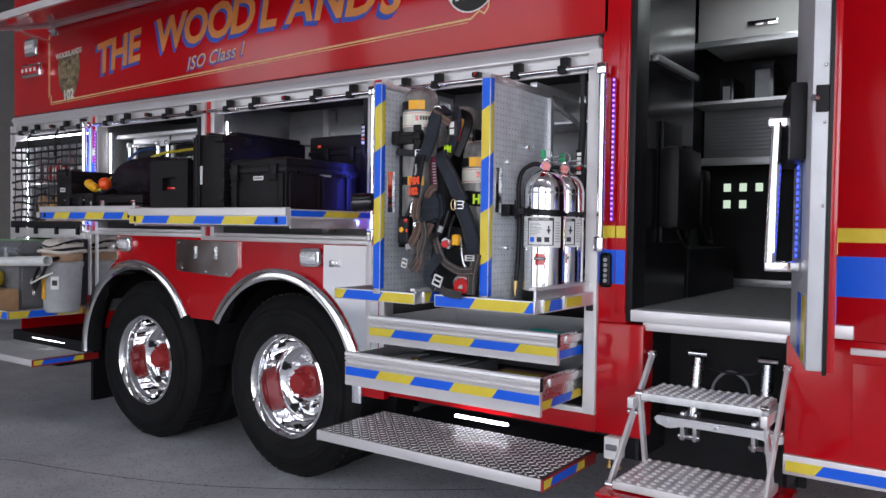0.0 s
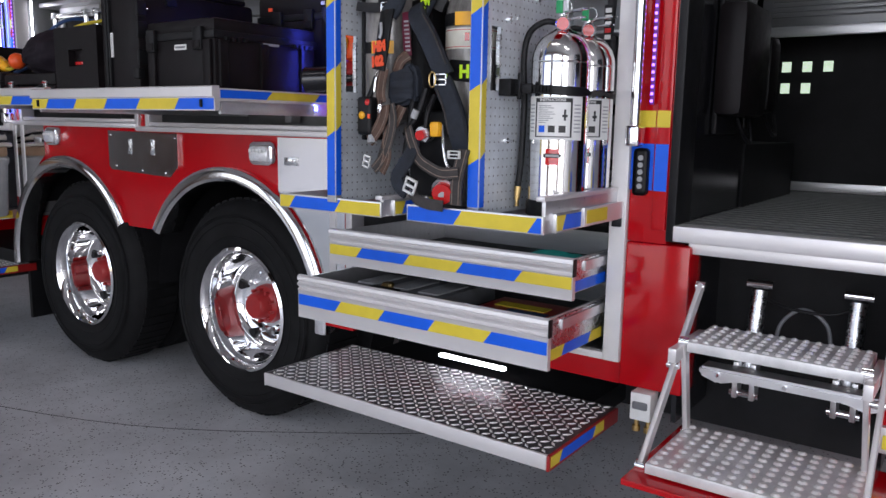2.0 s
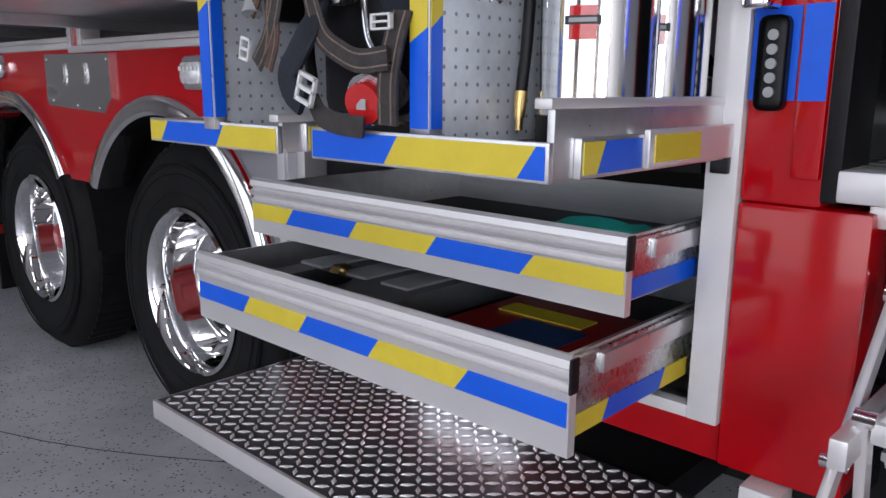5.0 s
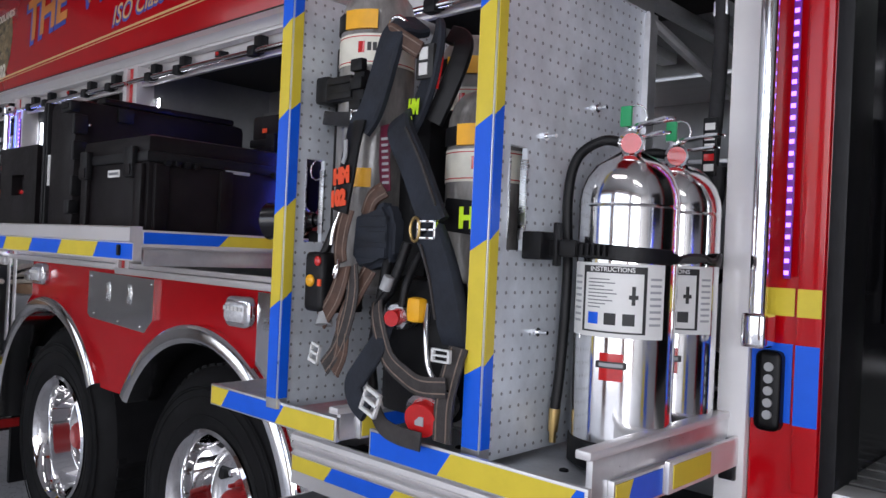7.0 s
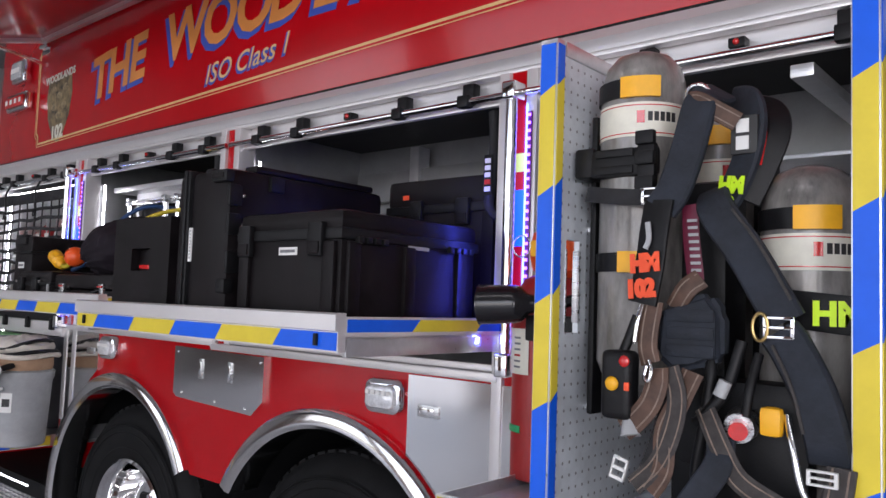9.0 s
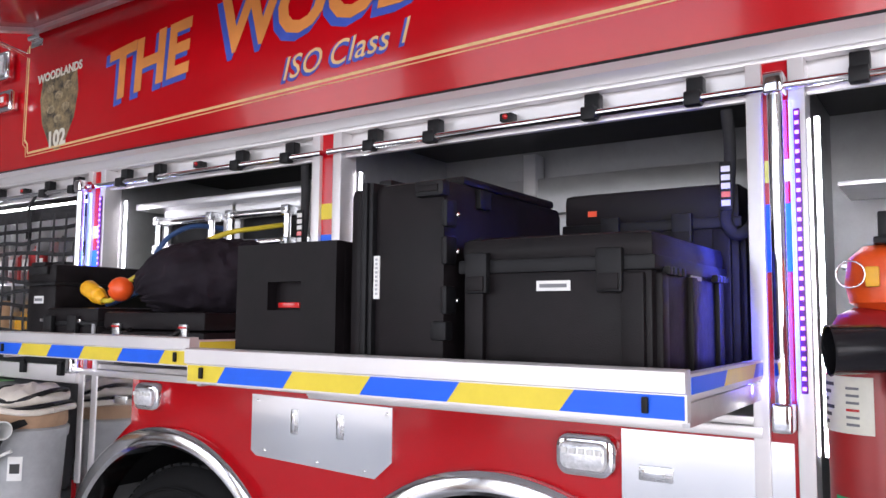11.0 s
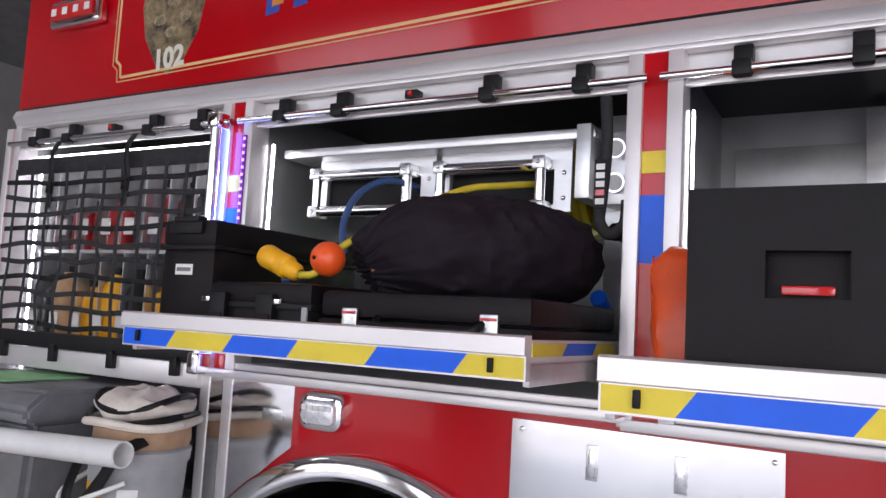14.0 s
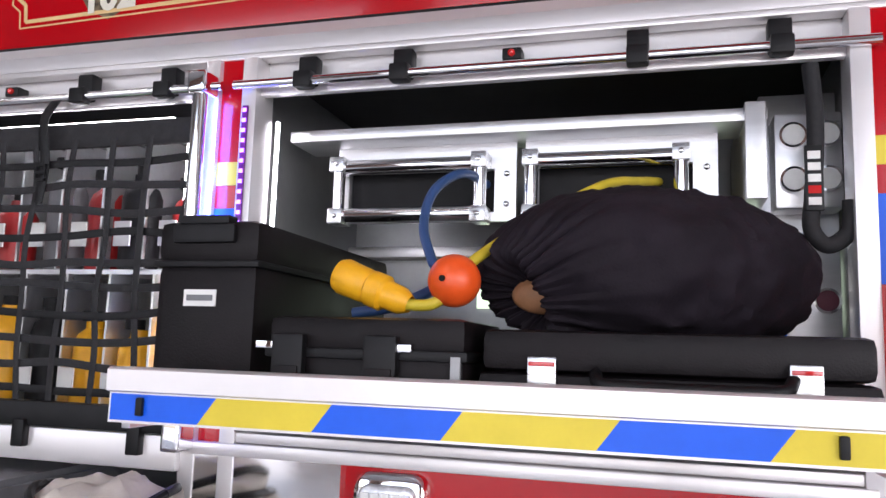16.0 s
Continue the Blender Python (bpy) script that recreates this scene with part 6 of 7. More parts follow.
for a, b in ((-4.862, -4.428), (-4.408, -4.00)):
    bm = B()
    for lo, hi in (((a, 3.20, 2.152), (b, 3.215, 2.212)), ((a, 3.20, 2.032), (b, 3.215, 2.052)), ((a, 3.20, 2.052), (a + 0.03, 3.215, 2.152)), ((b - 0.05, 3.20, 2.052), (b, 3.215, 2.152))):
        box(bm, lo, hi)
    pl = part("guide_plate", bm, ALU, reel)
    # near-black plate stands in for the shaded gap between the rollers
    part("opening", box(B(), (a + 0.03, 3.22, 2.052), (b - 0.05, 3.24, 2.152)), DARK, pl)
    for z in (2.158, 2.044):
        part("roller", cyl(B(), (a + 0.03, 3.165, z), (b - 0.075, 3.165, z), 0.0165, seg=24), CHROME, pl, "chrome roller")
    for x in (a + 0.020, b - 0.075):
        part("roller", cyl(B(), (x, 3.16, 2.056), (x, 3.16, 2.146), 0.015, seg=24), CHROME, pl)
        for z in (2.162, 2.040):
            part("corner_block", box(B(), (x - 0.018, 3.14, z - 0.018), (x + 0.018, 3.2, z + 0.018), 0.004), BRUSHED, pl)
            part("bolt", ball(B(), (x, 3.139, z), 0.006, 1, 0.6, 1, 8), CHROME, pl)
    for z in (2.14, 2.07):
        part("bolt", ball(B(), (b - 0.022, 3.198, z), 0.007, 1, 0.6, 1, 8), CHROME, pl)
drum = thing("hose_reel", (-4.3, 3.45, 1.9), "yellow cable wound on a reel behind the guides", "hose reel")
for k in range(14):
    part("cable_turn", lathe(B(), (-4.36 + 0.026 * k, 3.46, 2.14), (1, 0, 0), [(0.13, -0.013), (0.142, 0.0), (0.13, 0.013)], 28), COIL, drum)
cable = thing("extension_cable", (-4.42, 2.7, 1.8), "yellow cable with an orange ball stop and orange plug end", "cable")
tube("cable", [(-4.12, 3.22, 2.115), (-4.155, 3.10, 2.09), (-4.22, 2.98, 2.058), (-4.33, 2.84, 1.965), (-4.41, 2.74, 1.885), (-4.435, 2.715, 1.845), (-4.465, 2.70, 1.812), (-4.53, 2.70, 1.812)], 0.0095, COIL, cable)
part("ball_stop", ball(B(), (-4.433, 2.715, 1.851), 0.043, seg=28), ORANGE, cable, "orange ball stop")
part("hole", cyl(B(), (-4.441, 2.6735, 1.851), (-4.442, 2.6705, 1.851), 0.005, seg=12), DARK, cable)
plug = lathe(B(), (-4.515, 2.70, 1.816), (-0.90, 0.1, 0.34), [(0.014, -0.015), (0.022, 0.0), (0.024, 0.03), (0.030, 0.035), (0.030, 0.06), (0.026, 0.064), (0.029, 0.07), (0.031, 0.115), (0.027, 0.125), (0.0005, 0.126)], 24)
part("plug", plug, YELPL, cable, "orange rubber plug end")
bh = thing("air_hose", (-4.52, 3.0, 1.8), "blue air hose hanging from a roller guide", "hose")
tube("hose", [(-4.50, 3.22, 2.12), (-4.52, 3.08, 2.115), (-4.555, 2.99, 2.06), (-4.56, 2.94, 1.98), (-4.53, 2.90, 1.91), (-4.50, 2.86, 1.86), (-4.56, 2.80, 1.815), (-4.64, 2.80, 1.80)], 0.010, BLUEHOSE, bh)
gp = thing("gauge_panel", (-3.84, 3.25, 2.05), "silver panel of small pressure gauges and valves", "gauge panel")
bx("panel", (-3.915, 3.24, 1.66), (-3.765, 3.26, 2.30), ALU, gp, 0.004)
bx("box", (-3.895, 3.16, 2.04), (-3.77, 3.24, 2.235), ALU, gp, 0.006)
for x, z in ((-3.862, 2.185), (-3.800, 2.185), (-3.862, 2.095), (-3.800, 2.095), (-3.795, 1.862)):
    y = 3.16 if z > 2 else 3.24
    g = part("gauge", cyl(B(), (x, y, z), (x, y - 0.02, z), 0.026, seg=24), CHROME, gp, "small round pressure gauge")
    part("dial", cyl(B(), (x, y - 0.02, z), (x, y - 0.022, z), 0.021, seg=24), WHITE if z > 2 else TAG, g)
part("valve", cyl(B(), (-3.86, 3.24, 1.97), (-3.86, 3.17, 1.97), 0.02, seg=18), BLACK, gp)
part("valve_ball", ball(B(), (-3.86, 3.165, 1.97), 0.024, seg=14), BLACK, gp)
part("fitting", cyl(B(), (-3.90, 3.20, 1.78), (-3.90, 3.16, 1.80), 0.022, seg=14), BLUE, gp)


def pull_cord(x, y, z0, z1, hook):
    p = thing("pull_cord", (x, y, z1), "black braided pull cord with a white-lettered sleeve", "pull cord", "shutter pull cords")
    pts = [(x + 0.006 * math.sin(7 * k), y, z0 + (z1 - z0) * k / 6) for k in range(7)]
    tube("cord", pts + [(x + 0.02 * hook, y, z1 - 0.03), (x + 0.055 * hook, y, z1 - 0.005), (x + 0.06 * hook, y, z1 + 0.05)], 0.015, WEB, p)
    bx("sleeve", (x - 0.017, y - 0.0185, z1 + 0.03), (x + 0.014, y - 0.012, z1 + 0.15), BLACK, p, 0.003)
    for k in range(5):
        bx("mark", (x - 0.012, y - 0.0200, z1 + 0.04 + 0.021 * k), (x + 0.009, y - 0.0186, z1 + 0.054 + 0.021 * k), REDLENS if k == 1 else WHITE, p)


pull_cord(-3.850, FACE + 0.012, 2.28, 1.975, 1)
pull_cord(-2.445, FACE + 0.03, 2.28, 2.00, 1)
pull_cord(-1.165, FACE + 0.03, 2.30, 1.80, 0.2)

# ---- rear compartment: net, shelves and the lower tray ----
shelf = thing("storage_rack", (-5.7, 3.3, 1.56), "grey divided storage rack behind a net, half full", "storage rack")
bx("shelf", (-6.25, FACE + 0.06, 1.545), (-5.17, FACE + 0.60, 1.56), ALU, shelf)
bx("shelf", (-6.25, FACE + 0.12, 1.90), (-5.17, FACE + 0.60, 1.912), ALU, shelf)
for k in range(9):
    x = -6.2 + 0.125 * k
    bx("divider", (x, FACE + 0.10, 1.912), (x + 0.006, FACE + 0.58, 2.25), ALU, shelf)
    bx("divider", (x + 0.04, FACE + 0.10, 1.56), (x + 0.046, FACE + 0.58, 1.90), ALU, shelf)
random.seed(5)
for k in range(16):
    x = -6.17 + 0.125 * (k % 8)
    up = k >= 8
    z = 1.913 if up else 1.561
    h = random.uniform(0.16, 0.27)
    m, lab = random.choice(((REDDULL, "red"), (REDDULL, "red"), (ORANGE, "orange"), (DARK, "black"), (GREY, "grey"))) if up else random.choice(((YELPL, "yellow"), (YELPL, "yellow"), (DARK, "black"), (DARK, "black"), (CARD, "tan")))
    c = thing("supply_container", (x + 0.06, 3.2, z), lab + " upright supply container in the storage rack", "container", "containers behind the net")
    bm = lathe(B(), (x + 0.062, 3.12 + 0.05 * random.random(), z), (0, 0, 1), [(0.0005, 0), (0.046, 0.0), (0.048, 0.01), (0.048, h * 0.75), (0.040, h * 0.85), (0.022, h * 0.92), (0.022, h), (0.0005, h)], 20)
    part("body", bm, m, c)
    part("cap", cyl(B(), (x + 0.062, 3.145, z + h), (x + 0.062, 3.145, z + h + 0.025), 0.024, seg=16), DARK, c)
    part("label", box(B(), (x + 0.04, 3.066, z + 0.05), (x + 0.085, 3.071, z + 0.11)), WHITE, c)
bx("compartment_light", (-5.20, FACE + 0.075, 1.60), (-5.19, FACE + 0.09, 2.25), LEDWHITE, truck)
bx("compartment_light", (-6.2, FACE + 0.085, 2.27), (-5.25, FACE + 0.10, 2.28), LEDWHITE, truck)
net = thing("cargo_net", (-5.7, 2.99, 1.55), "black webbing cargo net across the rear compartment", "cargo net")
bx("lower_bar", (-6.26, 2.955, 1.545), (-5.15, 2.985, 1.60), BLACK, net, 0.008)
bx("upper_bar", (-6.24, 2.985, 2.185), (-5.16, 3.0, 2.245), WEB, net, 0.004)
random.seed(9)
for k in range(10):
    z = 1.625 + 0.058 * k
    pts = [(-6.25 + 0.155 * j, 2.972 - 0.012 * random.random(), z + random.uniform(-0.010, 0.010)) for j in range(8)]
    strap("web_strap", pts, 0.018, 0.003, WEB if k % 3 else BLACK, net)
for k in range(11):
    x = -6.20 + 0.102 * k
    pts = [(x + random.uniform(-0.010, 0.010), 2.968 - 0.006 * (j % 2), 1.60 + 0.12 * j) for j in range(6)]
    strap("web_strap", pts, 0.016, 0.003, WEB, net)
for x in (-5.97, -5.56):
    strap("hang_strap", [(x, 2.975, 2.30), (x - 0.01, 2.955, 2.24), (x + 0.005, 2.955, 2.14), (x - 0.01, 2.96, 2.05)], 0.026, 0.004, BLACK, net)
    buckle((x, 2.95, 2.12), 0.014, 0.020, net, 0, BLACK)
bar = thing("lower_shutter_bar", (-5.7, 2.99, 1.49), "white-silver cross bar under the net with black clips", "cross bar")
bx("bar", (-6.27, 2.965, 1.470), (-5.155, 3.03, 1.543), ALULIGHT, bar, 0.006)
for x in (-6.15, -5.86, -5.55, -5.25):
    bx("clip", (x - 0.016, 2.945, 1.50), (x + 0.016, 2.966, 1.56), BLACK, bar, 0.004)
lt = thing("slide_out_tray", (-5.7, 2.7, 0.93), "low silver slide-out tray edged with tape, loaded with boxes", "slide-out tray", "slide-out equipment trays")
bx("deck", (-6.24, 2.45, 0.93), (-5.18, 3.5, 0.945), ALU, lt)
bx("front_lip", (-6.24, 2.44, 0.915), (-5.17, 2.452, 0.972), ALU, lt, 0.002)
bx("side_lip", (-5.182, 2.452, 0.915), (-5.17, 3.5, 0.972), ALU, lt, 0.002)
tape_x(lt, -6.23, -5.175, 2.44, 0.920, 0.966, [0, .2, .4, .6, .8, .93, 1], "y")
tape_side(lt, -5.17, 2.455, FACE - 0.02, 0.920, 0.966, [0, .25, .65, 1], "y", 0.02)
TZ = 0.945
tote = thing("storage_tote", (-5.72, 2.85, TZ), "dark grey lidded plastic tote with a green sheet on its lid", "storage tote")
bm = B()
prism(bm, [(-6.05, TZ), (-5.40, TZ), (-5.37, 1.36), (-6.08, 1.36)], "y", 2.66, 3.20)
bmesh.ops.bevel(bm, geom=bm.edges[:], offset=0.02, segments=2, affect='EDGES')
part("bin", bm, GREY, tote)
bm = B()
prism(bm, [(2.62, 1.355), (2.62, 1.395), (2.68, 1.445), (3.16, 1.45), (3.24, 1.40), (3.24, 1.355)], "x", -6.10, -5.345)
bmesh.ops.bevel(bm, geom=bm.edges[:], offset=0.014, segments=2, affect='EDGES')
part("lid", bm, GREY, tote)
bx("paper", (-5.95, 2.72, 1.449), (-5.62, 3.02, 1.453), mat("green_sheet", (0.25, 0.55, 0.25), 0.6), tote, 0, "pale green printed sheet")
bx("latch", (-5.52, 2.61, 1.30), (-5.49, 2.63, 1.40), LGREY, tote, 0.004)
cooler = thing("drinks_cooler", (-5.27, 2.72, TZ), "grey round drinks cooler with yellow label and black strap", "cooler")
cx, cy = -5.285, 2.745
part("body", lathe(B(), (cx, cy, 0), (0, 0, 1), [(0.0005, TZ), (0.105, TZ), (0.115, TZ + 0.01), (0.13, 1.29), (0.137, 1.30), (0.14, 1.335), (0.13, 1.345), (0.0005, 1.345)], 40), LGREY, cooler)
label_patch(cooler, cx, cy, 0.1265, -150, -85, 1.05, 1.24, YELPL, "label")
label_patch(cooler, cx, cy, 0.1268, -62, -38, 1.13, 1.23, WHITE, "label")
label_patch(cooler, cx, cy, 0.1283, -58, -42, 1.16, 1.20, INK, "print", 0.0004)
strap("carry_strap", [(-5.40, 2.64, 1.29), (-5.385, 2.60, 1.20), (-5.355, 2.59, 1.13), (-5.31, 2.585, 1.17), (-5.24, 2.59, 1.26), (-5.19, 2.60, 1.345), (-5.165, 2.66, 1.38)], 0.038, 0.006, BLACK, cooler)
tube("bail_handle", [(-5.42, 2.70, 1.25), (-5.43, 2.62, 1.20), (-5.36, 2.57, 1.175), (-5.26, 2.575, 1.215), (-5.18, 2.62, 1.26)], 0.0075, WHITE, cooler)
tube("clip_ring", [(-5.355 + 0.012 * math.cos(t), 2.583, 1.10 + 0.022 * math.sin(t)) for t in [2 * math.pi * k / 10 for k in range(11)]], 0.003, CHROME, cooler)
canvas = thing("canvas_bucket_bag", (-5.27, 2.74, 1.346), "crumpled white and tan canvas bag with black rims on the cooler", "canvas bag")
bm = B()
for r0, z0, m in ((0.125, 1.346, None),):
    lathe(bm, (cx, cy, 0), (0, 0, 1), [(0.0005, 1.346), (0.122, 1.346), (0.128, 1.36), (0.126, 1.40), (0.0005, 1.405)], 40)
part("base", bm, SACKTAN, canvas, "tan leather base")
bm = ball(B(), (cx + 0.0, cy, 1.45), 0.128, 1.05, 1.0, 0.40, 40)
for v in bm.verts:
    v.co.z += 0.022 * noise.noise(v.co * 16) + 0.010 * noise.noise(v.co * 45)
    v.co.x += 0.012 * noise.noise(v.co * 14 + Vector((5, 1, 2)))
part("cloth", bm, SACK, canvas, "crumpled white canvas")
for z, r, tilt in ((1.425, 0.140, 0.010), (1.465, 0.122, 0.02)):
    pts = [(cx + r * math.cos(t), cy + r * math.sin(t), z + tilt * math.sin(2 * t + 1)) for t in [2 * math.pi * k / 18 for k in range(19)]]
    part("rim", sweep(B(), pts, 0.009, 8, 3), BLACK, canvas)
pts = [(cx + 0.145 * math.cos(t), cy + 0.145 * math.sin(t), 1.412 + 0.006 * math.sin(3 * t)) for t in [2 * math.pi * k / 18 for k in range(19)]]
part("rolled_edge", sweep(B(), pts, 0.012, 8, 3), SACK, canvas)


def pipe(a, b, r, label):
    p = thing("plastic_pipe", a, label, "pipe", "plastic pipes")
    d = (Vector(b) - Vector(a)).normalized()
    L = (Vector(b) - Vector(a)).length
    part("tube", lathe(B(), a, d, [(r * 0.86, 0.0), (r, 0.0), (r, L), (r * 0.86, L), (r * 0.84, L - 0.08), (0.0005, L - 0.085)], 28), PIPE, p)


pipe((-5.75, 2.62, 1.29), (-4.98, 2.62, 1.325), 0.035, "white plastic pipe end lying over the boxes")
cooler.location, cooler.scale = (-5.135, 2.790, TZ), (1.04, 1.04, 0.92)
canvas.location, canvas.scale = (-5.120, 2.805, 1.3145), (1.06, 1.06, 1.05)
tote.location.x -= 0.06
net.location.x += 0.06
bar.location.x += 0.06
yb = thing("yellow_bag", (-5.83, 2.56, 1.10), "yellow printed plastic bag in the box", "bag")
bm = ball(B(), (-5.74, 2.58, 1.165), 0.10, 1.4, 0.9, 0.75, 24)
for v in bm.verts:
    v.co += Vector((0.02, 0.02, 0.03)) * noise.noise(v.co * 14)
part("bag", bm, COIL, yb)
cb = thing("cardboard_box", (-5.70, 2.58, TZ), "brown cardboard box on the low tray", "cardboard box")
bx("box", (-6.0, 2.47, TZ), (-5.43, 2.645, 1.10), CARD, cb, 0.003)
bx("tape_strip", (-5.75, 2.468, TZ + 0.01), (-5.70, 2.4705, 1.10), SACKTAN, cb)
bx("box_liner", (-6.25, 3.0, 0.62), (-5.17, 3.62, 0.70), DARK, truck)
bx("red_skirt", (-5.16, FACE + 0.01, 0.80), (-5.10, FACE + 0.3, 1.06), RED, truck)
bx("mud_flap", (-5.19, FACE + 0.06, 0.25), (-5.16, FACE + 0.6, 0.85), BLACK, truck)
bx("mud_flap", (-3.80, FACE + 0.25, 0.45), (-3.76, FACE + 0.7, 1.0), DARK, truck)
bx("step_light", (-1.80, 2.98, 0.655), (-1.50, 3.0, 0.668), LEDWHITE, truck, 0.003, "white strip light over the step")
bx("step_light", (-5.95, 3.0, 0.655), (-5.45, 3.02, 0.668), LEDWHITE, truck, 0.003)

# ---- first compartment's inside ----
rack = thing("wall_rack", (-1.55, 3.5, 1.4), "silver shelves and rails at the back of the compartment", "rack")
for z in (1.34, 1.40, 1.62, 1.90, 2.12):
    bx("shelf", (-2.24, FACE + 0.35, z), (-1.14, FACE + 0.65, z + 0.012), ALU, rack, 0.002)
bx("slide_track", (-1.175, FACE + 0.02, 1.33), (-1.145, FACE + 0.6, 1.355), ALU, rack, 0.002)
bx("slide_track", (-1.175, FACE + 0.02, 2.16), (-1.145, FACE + 0.6, 2.19), ALU, rack, 0.002)
bx("slide_track", (-1.60, FACE + 0.0, 2.235), (-1.55, FACE + 0.62, 2.265), ALU, rack, 0.003)
bx("slide_track", (-1.36, FACE - 0.1, 2.225), (-1.325, FACE + 0.62, 2.25), ALU, rack, 0.003)
part("diagonal_rail", sweep(B(), [(-1.33, 3.02, 2.19), (-1.16, 3.55, 1.92)], 0.012, 8), ALU, rack)
coil2 = thing("coiled_hose", (-1.35, 3.45, 1.45), "dark coiled hose at the back of the compartment", "hose")
for k in range(4):
    part("loop", sweep(B(), [(-1.24 + 0.09 * math.cos(t), 3.30 + 0.02 * k, 1.52 + 0.11 * math.sin(t)) for t in [2 * math.pi * j / 12 for j in range(13)]], 0.012, 8, 3), DARK, coil2)
# dark sheets added behind and above the drawers to give the bay's shade
bx("drawer_bay_shade", (-2.24, FACE + 0.515, 0.80), (-1.14, FACE + 0.53, 1.245), DARK, truck)
bx("drawer_bay_shade", (-2.24, FACE + 0.02, 1.228), (-1.14, FACE + 0.515, 1.245), DARK, truck)
# drawer loads
gear = thing("rolled_gear", (-1.6, 2.95, 1.04), "dark rolled gear with yellow and green parts in the drawer", "gear")
random.seed(3)
for k in range(9):
    x = -2.08 + 0.105 * k
    m = (DARK, WEB, PAD, DARK, COIL, WEB, GREEN, DARK, PAD)[k]
    bm = ball(B(), (x + 0.03, 2.86 + 0.08 * random.random(), 1.085), 0.055, 1.1, 1.3, 0.62, 16)
    for v in bm.verts:
        v.co.z += 0.012 * noise.noise(v.co * 30)
    part("roll", bm, m, gear)
ts = thing("teal_strap_roll", (-1.24, 2.88, 1.12), "teal folded strap at the drawer's end", "strap")
strap("strap", [(-1.36, 2.86, 1.118), (-1.31, 2.84, 1.136), (-1.25, 2.85, 1.142), (-1.20, 2.88, 1.135), (-1.18, 2.93, 1.13)], 0.05, 0.012, TEAL, ts, side=(0, -0.3, 1))
insert = thing("grey_tool_insert", (-1.85, 2.8, 0.86), "grey moulded insert with a hole and small brass fitting", "tool insert")
bx("insert", (-2.11, 2.66, 0.862), (-1.68, 3.2, 0.935), GREY, insert, 0.012)
for x in (-2.06, -1.90, -1.76):
    bx("clear_lid", (x - 0.04, 2.84, 0.934), (x + 0.05, 3.05, 0.942), LGREY, insert, 0.004)
bx("recess", (-1.98, 2.72, 0.942), (-1.85, 2.80, 0.948), DARK, insert, 0.002)
part("fitting", ball(cyl(B(), (-1.96, 2.86, 0.935), (-1.96, 2.86, 0.95), 0.03, 0.02), (-1.93, 2.84, 0.945), 0.013, seg=12), BRASS, insert)
rb = thing("parts_case", (-1.36, 2.82, 0.86), "red and blue clear-lidded parts case in the drawer", "parts case")
bx("case", (-1.55, 2.68, 0.862), (-1.20, 3.05, 0.915), TAG, rb, 0.012)
bx("lid", (-1.54, 2.69, 0.916), (-1.21, 3.04, 0.925), REDDULL, rb, 0.004)
bx("lid_label", (-1.42, 2.72, 0.925), (-1.27, 2.88, 0.928), BLUEHOSE, rb)
bx("lid_label", (-1.50, 2.90, 0.925), (-1.30, 2.96, 0.928), COIL, rb)

# ---- crew doorway: open door, cab fittings and folding steps ----
door = thing("crew_door", (-0.10, 2.7, 1.19), "red crew door standing open with grey lining and grip", "door")
bx("skin", (-0.098, 2.36, 1.195), (-0.070, 2.985, 2.95), RED, door, 0.006)
bx("lining", (-0.150, 2.352, 1.20), (-0.099, 2.985, 2.95), DOORGREY, door, 0.008, "light grey door lining")
bx("seal", (-0.104, 2.345, 1.19), (-0.092, 2.360, 2.95), BLACK, door, 0.003)
bx("striker", (-0.140, 2.338, 1.98), (-0.105, 2.353, 2.06), DARK, door, 0.004)
part("striker_pin", cyl(B(), (-0.138, 2.335, 2.02), (-0.150, 2.325, 2.02), 0.010, seg=12), CHROME, door)
for z in (2.12, 1.95, 1.70):
    part("screw", ball(B(), (-0.115, 2.350, z), 0.006, seg=8), CHROME, door)
bx("armrest", (-0.20, 2.50, 1.85), (-0.15, 2.90, 2.10), BLACK, door, 0.01)
for y0, y1 in ((2.366, 2.60), (2.605, 2.94)):
    bx("tape", (-0.070, y0, 1.555), (-0.068, y1, 1.605), YELLOW, door)
    bx("tape", (-0.070, y0, 1.345), (-0.068, y1, 1.505), BLUE, door)
grip = part("grip", cyl(B(), (-0.245, 2.60, 1.515), (-0.230, 2.60, 1.985), 0.019, seg=20), STEEL, door, "lit white grab handle")
part("grip_light", box(B(), (-0.242, 2.578, 1.55), (-0.232, 2.583, 1.95), 0.002), GRIPLED, grip)
for z, xe in ((1.505, -0.15), (1.985, -0.15)):
    part("mount", box(B(), (-0.262, 2.585, z - 0.018), (xe, 2.615, z + 0.018), 0.008, 3), CHROME, grip)
strip = bx("light_strip", (-0.162, 2.60, 1.53), (-0.150, 2.64, 2.00), BLUEHOSE, door, 0.003, "ribbed blue light strip beside the grip")
for k in range(22):
    bx("rib", (-0.166, 2.602, 1.535 + 0.021 * k), (-0.161, 2.638, 1.547 + 0.021 * k), LEDDOOR, strip, 0.001)
bx("tape", (-0.152, 2.40, 1.215), (-0.1505, 2.52, 1.42), YELLOW, door)
bx("tape", (-0.152, 2.53, 1.215), (-0.1505, 2.66, 1.42), BLUE, door)
door.matrix_world = pose(-0.142, 2.715, 1.165, 0, 0, 15)
cabinet = thing("cab_cabinet", (-0.5, 4.7, 1.9), "grey framed wall cabinet with a roll shutter", "cabinet")
bx("frame", (-1.08, 4.55, 2.03), (0.0, 4.9, 2.31), LINER, cabinet, 0.006)
